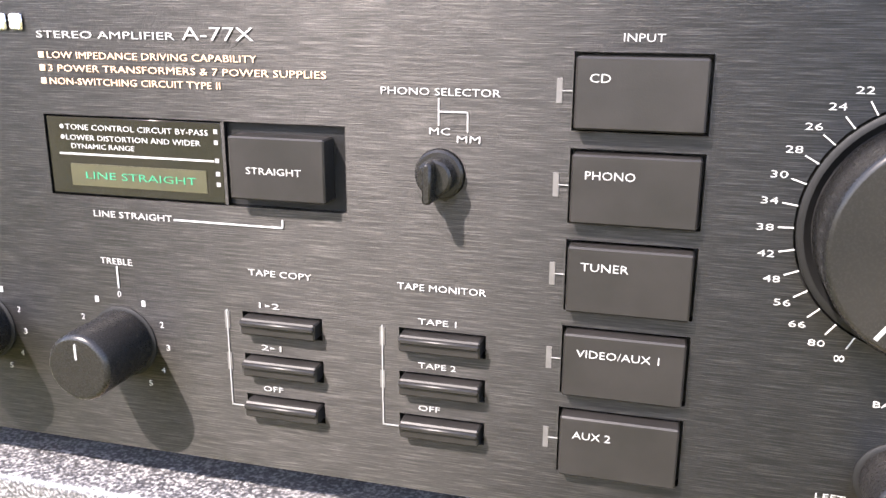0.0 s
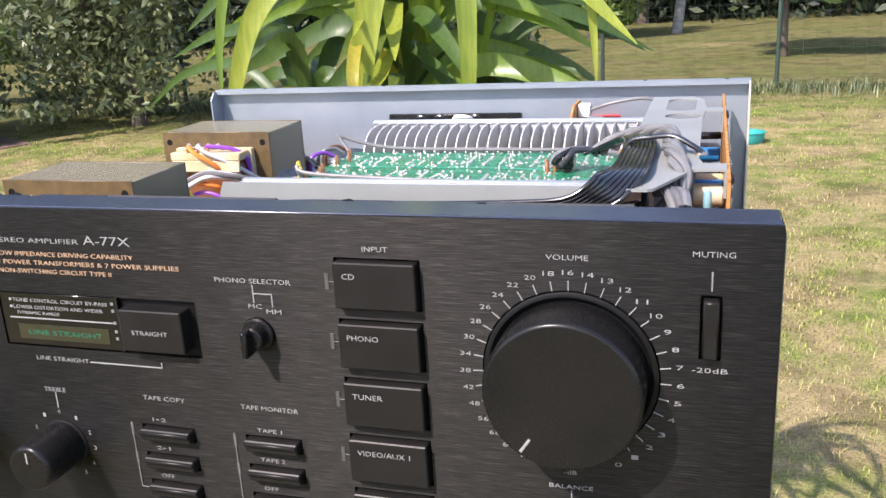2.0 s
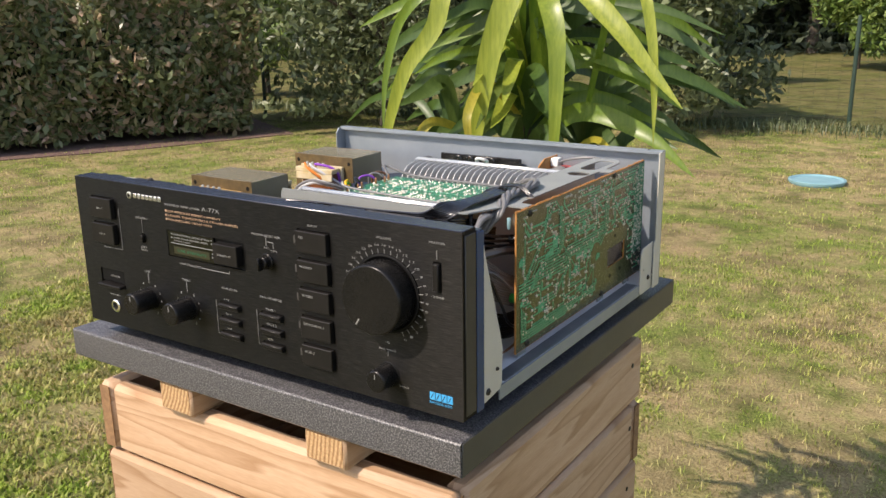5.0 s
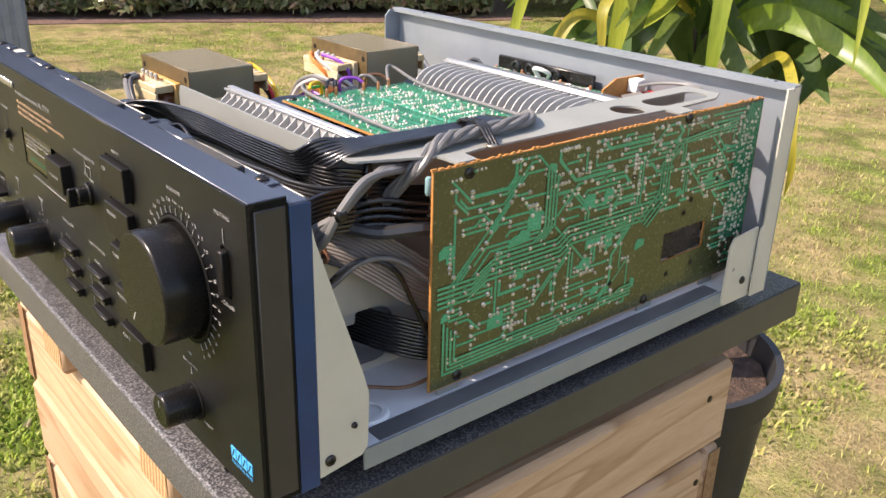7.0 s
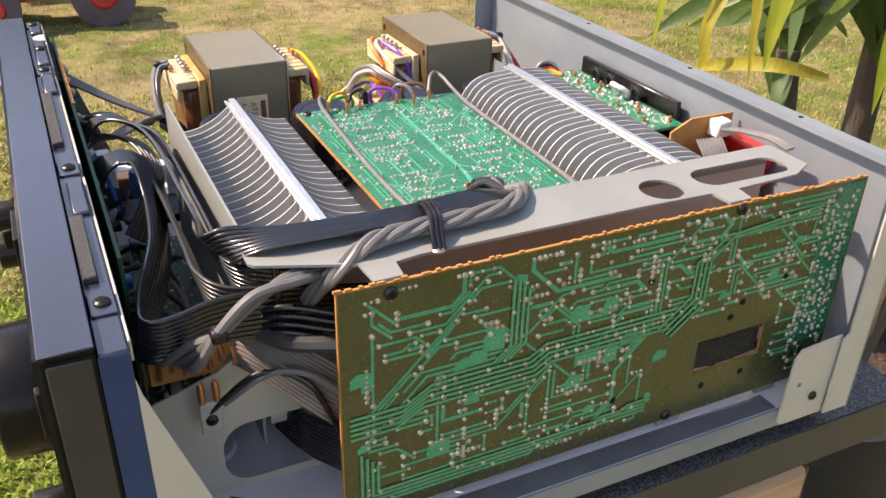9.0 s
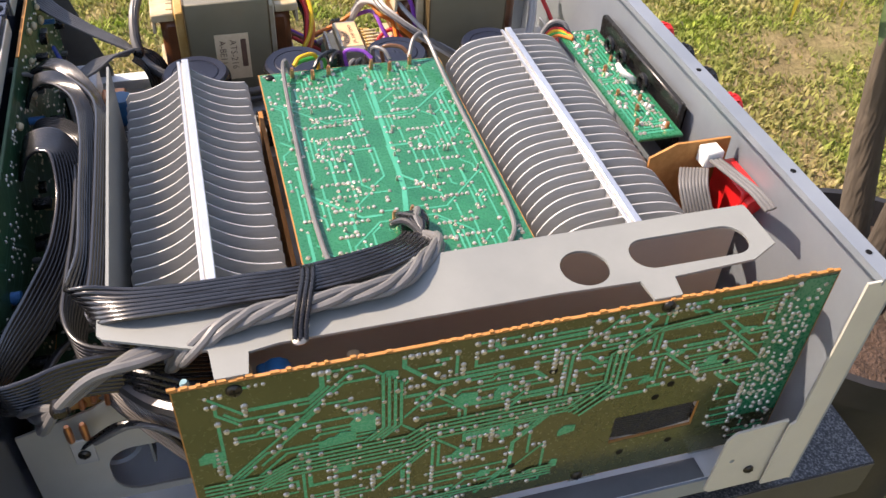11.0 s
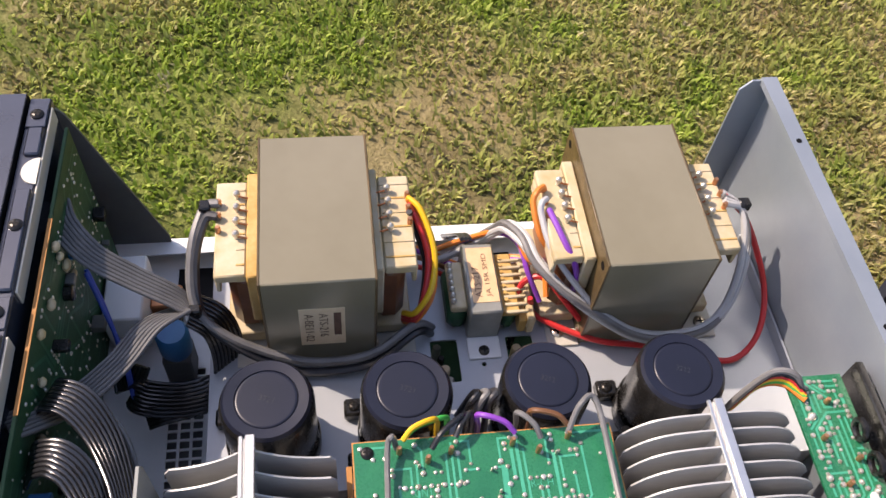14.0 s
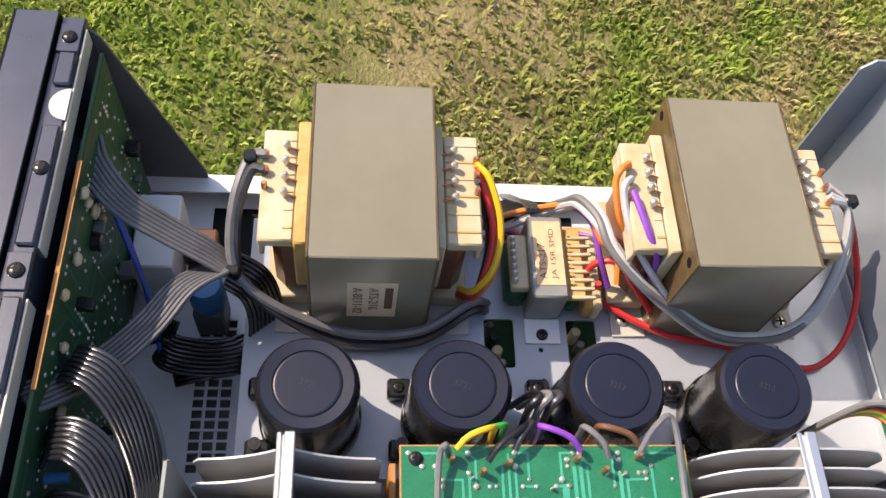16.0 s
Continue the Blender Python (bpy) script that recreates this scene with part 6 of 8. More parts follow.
def make_boards():
    # upright board on the right side
    step = 0.0026
    k = lambda y, z: (int((y - 0.1025) / step), int((z - 0.0275) / step))
    a, c = k(0.279, 0.046), k(0.3285, 0.073)
    cut = [[(0.2825, 0.0495), (0.3250, 0.0505), (0.3250, 0.0690), (0.2825, 0.0690)]]
    side, at = circuit_board("side_circuit_board", 0.1004, 0.3715, 0.0252, 0.1418, at_x(0.4058), step, M["board_olive"], M["trace"], "large upright olive circuit board with green tracks and solder dots", 11, ((a[0], a[1], c[0], c[1]), (57, 0, 88, 22), (0, 0, 3, 44), (0, 0, 102, 2)), cut, 0.00115, 0.50, True, 60000, 5, 0.42, 18, 90, 95)
    g = Geo()
    rnd = random.Random(5)
    areas = [(0.1045, 0.0965, 0.010, 0.006), (0.205, 0.101, 0.010, 0.0075), (0.222, 0.100, 0.008, 0.009), (0.210, 0.076, 0.013, 0.008), (0.226, 0.073, 0.007, 0.011), (0.234, 0.081, 0.014, 0.006), (0.206, 0.064, 0.009, 0.007), (0.138, 0.050, 0.011, 0.007), (0.150, 0.092, 0.014, 0.005), (0.163, 0.098, 0.010, 0.010)]
    areas += [(rnd.uniform(0.106, 0.345), rnd.uniform(0.084, 0.128) if q % 3 else rnd.uniform(0.036, 0.075), rnd.uniform(0.004, 0.009), rnd.uniform(0.003, 0.006)) for q in range(14)]
    for y0, z0, w, h in areas:
        if 0.262 < y0 < 0.332 and z0 < 0.085:
            continue
        g = Geo()
        g.prism([(y0, z0), (y0 + w, z0 + rnd.uniform(-0.001, 0.002)), (y0 + w, z0 + h), (y0 + w * 0.3, z0 + h + 0.001), (y0, z0 + h * 0.7)], 0.40676, 0.40694 + 0.000005 * rnd.randint(0, 20), "x")
        part("copper_area", g, M["trace"], side, smooth=False)
    buses = []
    for i in range(5):
        z = 0.0712 + 0.0026 * i
        buses.append([(0.104, z), (0.124 + 0.001 * i, z), (0.136 + 0.001 * i, z + 0.007), (0.190 - 0.001 * i, z + 0.007), (0.198 - 0.001 * i, z + 0.012), (0.262, z + 0.012)])
    for i in range(4):
        buses.append([(0.1085 + 0.0024 * i, 0.062 - 0.0024 * i), (0.1085 + 0.0024 * i, 0.0330 + 0.0022 * i), (0.190 + 0.016 * i, 0.0330 + 0.0022 * i), (0.196 + 0.016 * i, 0.0370 + 0.0022 * i), (0.255, 0.0370 + 0.0022 * i)])
        buses.append([(0.255 + 0.0026 * i, 0.084 - 0.002 * i), (0.272 + 0.0026 * i, 0.098 - 0.002 * i), (0.272 + 0.0026 * i, 0.116), (0.285 + 0.0026 * i, 0.125 + 0.0022 * (i % 2)), (0.345, 0.125 + 0.0022 * i)])
        buses.append([(0.176 + 0.0024 * i, 0.131 - 0.002 * i), (0.176 + 0.0024 * i, 0.098), (0.168 + 0.0024 * i, 0.091)])
    for i, line in enumerate(buses):
        under = Geo()
        strip(under, line, 0.0021, at_x(0.4058), 0.00126 + 0.00002 * i)
        part("bare_lane", under, M["board_olive"], side, smooth=False, tidy=False)
        g = Geo()
        strip(g, line, 0.0013, at_x(0.4058), 0.00127 + 0.00002 * i)
        part("long_track", g, M["trace"], side, smooth=False, tidy=False)
    # rear copper under green mask, coloured darker for the shade of the back panel
    dark = Geo().prism([(0.3450, 0.050), (0.3700, 0.050), (0.3700, 0.1400), (0.3560, 0.1400), (0.3480, 0.1250)], 0.40676, 0.40705, "x")
    part("copper_area", dark, M["board_green"], side, smooth=False)
    rear = [(0.3475 + 0.0042 * p + rnd.uniform(-0.0008, 0.0008), 0.052 + 0.0036 * q + rnd.uniform(-0.001, 0.001)) for p in range(5) for q in range(22) if rnd.random() < 0.75]
    tagged(part("solder", blobs(rear, at_x(0.4058), 0.00105, 0.00125, rnd), M["solder"], side, tidy=False), kind="stuff")
    for y, z in ((0.122, 0.1372), (0.2924, 0.1392), (0.1185, 0.0300), (0.2700, 0.0285)):
        cross_screw("screw", (0.4067, y, z), "x", 0.0030, side, M["screw"])
    for y, z in ((0.247, 0.112), (0.2350, 0.0490), (0.306, 0.0865), (0.300, 0.0790), (0.3310, 0.0950), (0.29, 0.0405), (0.315, 0.042)):
        part("board_hole", Geo().lathe([(0.0019, 0.0), (0.0017, 0.0003)], (0.4067, y, z), "x", 14), M["recess"], side)
    for i in range(60):
        y = 0.1010 + 0.27 * i / 60 + rnd.uniform(-0.001, 0.001)
        if rnd.random() < 0.75:
            part("edge_nib", Geo().box(0.4052, 0.4064, y - rnd.uniform(0.0006, 0.0018), y + rnd.uniform(0.0006, 0.0018), 0.1416, 0.1416 + rnd.uniform(0.0006, 0.0013)), M["board_edge"], side)
    part("ribbon_in_cutout", Geo().ribbon([(0.4040, 0.284, 0.0595), (0.4046, 0.304, 0.0590), (0.4040, 0.324, 0.0600)], [(0, 0, 1)] * 3, 11, 0.0008), M["cable_black"], side)
    # horizontal board between the heat sinks
    top, at = circuit_board("amplifier_circuit_board", 0.1715, 0.3525, 0.1570, 0.2630, at_z(0.1209), 0.0024, M["board_green"], M["trace_light"], "bright green circuit board lying between the heat sinks", 23, (), (), 0.00105, 0.40, True, 9000, 9, 0.42, 14, 18, 0, True)
    lane = Geo()
    strip(lane, [(0.1860, 0.2165), (0.2900, 0.2130), (0.3060, 0.2100), (0.3260, 0.2085)], 0.0026, at_z(0.1209), 0.00116)
    part("ground_lane", lane, M["trace_light"], top, smooth=False, tidy=False)
    rows = random.Random(29)
    dots = []
    for i in range(15):
        u = 0.192 + 0.0098 * i + rows.uniform(-0.001, 0.001)
        for v, n in ((0.1745 + rows.uniform(0, 0.006), rows.randint(4, 10)), (0.2225 + rows.uniform(0, 0.006), rows.randint(4, 9))):
            dots += [(u + rows.uniform(-0.0003, 0.0003), v + 0.0026 * q) for q in range(n)]
    tagged(part("solder", blobs(dots, at_z(0.1209), 0.00105, 0.00095, rows), M["solder"], top, tidy=False), kind="stuff")
    cross_screw("screw", (0.1766, 0.1628, 0.1218), "z", 0.0026, top, M["screw"])
    for x, y in ((0.1775, 0.1755), (0.1820, 0.1865), (0.1790, 0.1960), (0.1775, 0.2210), (0.1815, 0.2310), (0.1765, 0.2440), (0.3120, 0.2030), (0.3160, 0.2042), (0.3100, 0.2120), (0.3150, 0.2135), (0.3500, 0.1800), (0.3480, 0.2420)):
        pin(x, y, 0.1218, top)
    for i in range(26):
        rx, ry = 0.182 + rng.uniform(0, 0.16), 0.166 + rng.uniform(0, 0.088)
        part("lead_end", Geo().lathe([(0.0007, 0), (0.0006, 0.0022), (0.0003, 0.0028)], (rx, ry, 0.1218), "z", 6), M["solder"], top)
    for txt, x, y in (("CN1", 0.196, 0.180), ("R-CH", 0.196, 0.226), ("60", 0.3190, 0.1990), ("63", 0.3280, 0.2040), ("52", 0.3420, 0.2180), ("68", 0.3430, 0.2260)):
        words(txt, 0, 0.0022 * len(txt), 0, 0.0032, Matrix.Translation((x, y, 0.12195)) @ Matrix.Rotation(radians(90), 4, "Z"), top, M["trace_light"])
    part("link_wire", Geo().tube([(0.176, 0.1745, 0.123), (0.1745, 0.1725, 0.131), (0.186, 0.170, 0.127), (0.267, 0.167, 0.1245), (0.319, 0.167, 0.1245), (0.340, 0.170, 0.1245), (0.350, 0.1795, 0.1245)], 0.00125, 8, 6), M["cable_grey"], top, "grey link wire")
    part("link_wire", Geo().tube([(0.1765, 0.2435, 0.126), (0.168, 0.249, 0.134), (0.167, 0.256, 0.133), (0.200, 0.2585, 0.1255), (0.272, 0.2580, 0.1245), (0.323, 0.2565, 0.1245), (0.339, 0.251, 0.1245), (0.3480, 0.2422, 0.1250)], 0.00125, 8, 6), M["cable_grey"], top, "grey link wire")
    part("support_strip", Geo().box(0.1720, 0.3560, 0.1545, 0.1568, 0.060, 0.098), M["board_edge"], amp)
    # boards behind the faceplate
    fb, at = circuit_board("control_circuit_board", 0.012, 0.345, 0.034, 0.1395, Matrix.Translation((0, 0.0335, 0)) @ BACKWARD, 0.003, M["board_dark"], M["board_track_dim"], "dark green circuit board standing behind the faceplate", 31, (), (), 0.0008, 0.4, False, 4000, 6, 0.4, 12, 30, 30)
    for i in range(30):
        x, z = rng.uniform(0.02, 0.33), rng.uniform(0.04, 0.118)
        s = rng.uniform(0.0016, 0.004)
        y1 = 0.0346 + rng.uniform(0.003, 0.009)
        if i % 3 == 0:
            part("capacitor", Geo().lathe([(s, 0), (s, y1 - 0.0346), (s * 0.85, y1 - 0.0342)], (x, 0.0346, z), "y", 14), M[("cap_body", "cap_body", "blue_plastic")[i // 3 % 3]], fb)
        else:
            part("component", Geo().box(x - s, x + s, 0.0346, y1, z - s * 0.6, z + s * 0.6, 0.0004), M[("bobbin", "cap_body", "cap_body", "dark_steel")[i % 4]], fb)
    for x, z, w in ((0.0775, 0.1350, 0.0026), (0.0780, 0.1285, 0.0022), (0.0760, 0.1190, 0.0030), (0.0740, 0.1090, 0.0024), (0.1030, 0.1290, 0.0027), (0.1205, 0.1345, 0.0024), (0.1370, 0.1250, 0.0022), (0.1580, 0.1160, 0.0028), (0.2100, 0.1300, 0.0024)):
        part("film_capacitor", Geo().box(x - w, x + w, 0.0346, 0.0378, z - w * 0.75, z + w * 0.75, 0.0012), M["bobbin"], fb, "small cream film capacitor")
    part("board_rim", Geo().box(0.066, 0.158, 0.0330, 0.0347, 0.1395, 0.1401), M["board_edge"], fb, "raw brown edge of the board")
    lb, at = circuit_board("lower_circuit_board", 0.175, 0.350, 0.038, 0.078, at_z(0.055), 0.003, M["board_dark"], M["board_track_dim"], "dark green circuit board lying low behind the front", 37, (), (), 0.0009, 0.4, True, 3000)
    for i in range(22):
        x, y, s = rng.uniform(0.18, 0.345), rng.uniform(0.042, 0.074), rng.uniform(0.0018, 0.0045)
        part("component", Geo().box(x - s, x + s, y - s * 0.7, y + s * 0.7, 0.0558, 0.0558 + rng.uniform(0.003, 0.010), 0.0004), M[("cap_body", "blue_plastic", "white_plastic", "bobbin", "cap_body")[i % 5]], lb)
    part("fuse_board", Geo().box(0.352, 0.3586, 0.036, 0.076, 0.085, 0.100, 0.0004), M["board_edge"], amp)
    for i in range(7):
        z = 0.092 + 0.003 * (i % 2)
        part("copper_coil", Geo().tube([(0.359, 0.040 + i * 0.005, z - 0.004), (0.364, 0.040 + i * 0.005, z), (0.359, 0.040 + i * 0.005, z + 0.004)], 0.0011, 6, 4), M["copper"], amp)
    # rear output board
    rb, at = circuit_board("output_circuit_board", 0.157, 0.2755, 0.3450, 0.3712, at_z(0.1200), 0.0024, M["board_green"], M["trace_light"], "narrow green circuit board at the speaker sockets", 41, (), (), 0.0011, 0.4, False, 2000)
    for i in range(16):
        x, y, r = rng.uniform(0.162, 0.272), rng.uniform(0.347, 0.369), rng.uniform(0.0012, 0.0022)
        part("solder_mound", Geo().lathe([(r, 0), (r * 0.8, r * 0.6), (r * 0.35, r)], (x, y, 0.1208), "z", 12), M["solder"], rb)
    for x, y in ((0.200, 0.3680), (0.228, 0.3685), (0.185, 0.3672)):
        ring = [(x + 0.0042 * math.cos(q), y, 0.1250 + 0.0042 * math.sin(q)) for q in np.linspace(0, 2 * math.pi, 15)]
        part("choke_ring", Geo().tube(ring, 0.0016, 8, 0), M["cap_body"], rb)
    part("jumper_lead", Geo().tube([(0.2150, 0.3640, 0.122), (0.2140, 0.3590, 0.1290), (0.2230, 0.3575, 0.1300), (0.2265, 0.3625, 0.1270), (0.2230, 0.3660, 0.1225)], 0.0017, 8, 6), M["wire_white"], rb)
    for x, y in ((0.163, 0.350), (0.170, 0.3595), (0.186, 0.3520), (0.196, 0.3635), (0.206, 0.3555), (0.232, 0.3520), (0.240, 0.3620), (0.249, 0.3560), (0.262, 0.3500), (0.268, 0.3650)):
        pin(x, y, 0.1208, rb, 0.004)
    part("terminal_block", Geo().box(0.1560, 0.2620, 0.3742, 0.3782, 0.095, 0.1300, 0.0008), M["cap_body"], amp, "long black terminal block inside the back panel")
    for x in (0.166, 0.190, 0.214, 0.238, 0.256):
        part("strip_stay", Geo().box(x - 0.0014, x + 0.0014, 0.3782, BACK, 0.100, 0.1245, 0.0005), M["cap_body"], amp)
    for i, x in enumerate((0.177, 0.204, 0.232, 0.260)):
        g = Geo().lathe([(0.0052, 0), (0.0052, 0.006), (0.0080, 0.008), (0.0084, 0.026), (0.0078, 0.0275)], (x, BACK + 0.0012, 0.1225), "y", 26)
        post = part("binding_post", g, M["red_plastic"] if i in (0, 3) else M["cap_body"], amp, "red plastic binding post" if i in (0, 3) else "black plastic binding post")
        for k in range(12):
            a = 2 * math.pi * k / 12
            part("flute", Geo().box(x + 0.0083 * math.cos(a) - 0.0006, x + 0.0083 * math.cos(a) + 0.0006, BACK + 0.011, BACK + 0.0265, 0.1225 + 0.0083 * math.sin(a) - 0.0006, 0.1225 + 0.0083 * math.sin(a) + 0.0006), M["red_plastic"] if i in (0, 3) else M["cap_body"], post)
    # socket board
    sb = put("socket_board", cut_plate([[(0.3345, 0.082), (0.3780, 0.082), (0.3780, 0.1385), (0.3480, 0.1385), (0.3345, 0.1320)]], 0.0014, at_x(0.3050)), M["board_edge"], amp, "orange phenolic socket board")
    part("plug", Geo().box(0.3060, 0.3150, 0.3600, 0.3700, 0.1280, 0.1375, 0.0008), M["white_plastic"], sb)
    sock = part("socket_block", Geo().box(0.3070, 0.3350, 0.3715, BACK, 0.1020, 0.1270, 0.0012), M["red_plastic"], amp, "red plastic socket block")
    for z in (0.109, 0.120):
        part("socket", Geo().lathe([(0.0042, 0), (0.0042, 0.004), (0.003, 0.0045)], (0.335, 0.3770, z), "x", 16), M["red_plastic"], sock)
    part("flat_lead", Geo().ribbon([(0.3130, 0.3560, 0.128), (0.3250, 0.3500, 0.126), (0.3360, 0.3520, 0.112), (0.3400, 0.3600, 0.095)], [(0.25, 1, 0.2), (0.3, 1, 0.2), (0.3, 1, 0), (0.3, 1, 0)], 9, 0.0008), M["cable_grey"], sb)
    part("socket_lead", Geo().ribbon([(0.3140, 0.3650, 0.133), (0.3300, 0.3630, 0.138), (0.3500, 0.3640, 0.141), (0.3620, 0.3660, 0.139)], [(0, 1, 0)] * 4, 3, 0.0011), M["cable_grey"], sb)
    part("shield_can", Geo().box(0.322, 0.352, 0.3350, 0.3500, 0.06, 0.1080, 0.001), M["red_plastic"], amp)


def transformer(y0, y1, b0, b1, label_bars):
    x0, x1 = 0.0168, 0.1019
    core = part("power_transformer", Geo().box(x0, x1, y0, y1, SHELF, 0.1330, 0.0007), M["core"], amp, "olive-grey lacquered steel transformer core")
    for y in (y0 + 0.0004, y1 - 0.0004):
        part("shell_rim", Geo().box(x0 - 0.0003, x1 + 0.0003, y - 0.0006, y + 0.0006, SHELF, 0.1333, 0.0003), M["core_edge"], core)
    for a, b, s in ((b0, y0, -1), (y1, b1, 1)):
        lo, hi = min(a, b), max(a, b)
        inner = (hi - 0.0060, hi) if s < 0 else (lo, lo + 0.0045)
        outer = (lo, hi - 0.0060) if s < 0 else (lo + 0.0045, hi)
        part("bobbin", Geo().box(0.0345, 0.0890, outer[0], outer[1], 0.1165, 0.1220, 0.0008), M["bobbin"], core)
        part("bobbin_skirt", Geo().box(0.0352, 0.0883, outer[0] if s < 0 else outer[1] - 0.0022, outer[0] + 0.0022 if s < 0 else outer[1], 0.1085, 0.1166, 0.0006), M["bobbin"], core)
        part("bobbin_cheek", Geo().box(0.0300, 0.0905, inner[0], inner[1] - 0.0003, 0.0850, 0.1228, 0.0008), M["bobbin_amber"] if s < 0 and label_bars else M["bobbin"], core)
        ya, yb = (lo + 0.005, hi) if s < 0 else (lo, hi - 0.005)
        coil = Geo().box(0.0362, 0.0872, ya, yb, 0.0735, 0.1166, 0.0042)
        part("winding", coil, M["coil"], core)
        part("bobbin", Geo().box(0.0345, 0.0900, lo + 0.001, hi - 0.001, 0.0655, 0.0730, 0.0008), M["bobbin"], core)
        for i in range(4):
            x = 0.0445 + i * 0.0078
            yy = (hi - 0.0105) if s < 0 else (lo + 0.0085)
            blob = Geo().lathe([(0.0011, 0.0), (0.0010, 0.0022), (0.0018, 0.0030), (0.0015, 0.0046), (0.0005, 0.0054)], (x, yy, 0.1218), "z", 10)
            part("terminal", blob, M["solder"], core)
            part("terminal_lead", Geo().tube([(x, yy, 0.1236), (x + 0.0006, yy - s * 0.003, 0.1229), (x + 0.0008, yy - s * 0.0058, 0.1222)], 0.0005, 6, 3), M["copper"], core)
            if i < 3:
                y2 = lo + 0.0016 if s < 0 else hi - 0.0016
                part("terminal", Geo().lathe([(0.0013, 0.0), (0.0013, 0.0040), (0.0009, 0.0046)], (x + 0.004, y2, 0.1215), "z", 10), M["copper"], core)
        for i in range(6):
            x = 0.0395 + i * 0.0086
            part("rib", Geo().box(x, x + 0.0011, outer[0] + 0.0006 if s > 0 else outer[1] - 0.0045, outer[1] - 0.0006, 0.1218, 0.1225, 0.0002), M["bobbin_amber"] if i % 2 else M["bobbin"], core)
    for yy in (y0 + 0.0005, y1 - 0.0005):
        s = -1 if yy < (y0 + y1) / 2 else 1
        for x in (0.022, 0.097):
            for z in (0.069, 0.126):
                if z < 0.1:
                    part("clamp_bolt", Geo().lathe([(0.0022, 0), (0.0022, s * 0.0016), (0.0012, s * 0.0022)], (x, yy, z), "y", 10), M["screw_bright"], core)
                else:
                    part("bolt_hole", Geo().lathe([(0.0023, 0.0), (0.0023, s * 0.0004), (0.0003, s * 0.0004)], (x, yy + s * 0.0004, z), "y", 12), M["recess"], core)
    for ya, yb, yy in ((y0 - 0.0160, y0, y0 - 0.0100), (y1, y1 + 0.0205, y1 + 0.0140)):
        part("mounting_foot", Geo().box(0.0840, 0.1035, ya, yb, SHELF, SHELF + 0.0014, 0.0004), M["cream_steel"], core)
        cross_screw("screw", (0.0950, yy, SHELF + 0.0014), "z", 0.0036, core, M["screw_bright"])
    if label_bars:
        lab = part("label", Geo().box(x1, x1 + 0.0003, y0 + 0.0160, y0 + 0.0370, 0.0795, 0.1115), M["label"], core, "buff paper label")
        m = Matrix.Translation((x1 + 0.0004, 0, 0)) @ SIDE
        turn = Matrix.Translation((0, y0 + 0.0280, 0.1105)) @ Matrix(((0, 0, 1, 0), (0, 1, 0, 0), (-1, 0, 0, 0), (0, 0, 0, 1)))
        place = Matrix.Translation((x1 + 0.0004, 0, 0)) @ turn
        words("ATS-216", 0.003, 0.0235, -0.0028, 0.0012, place, lab, M["ink"])
        words("A-BE11-02", 0.003, 0.0275, -0.0095, -0.0055, place, lab, M["ink"])
        part("printed_bar", Geo().box(x1 + 0.0003, x1 + 0.0005, y0 + 0.0318, y0 + 0.0352, 0.0880, 0.1075), M["ink"], lab)
    return core


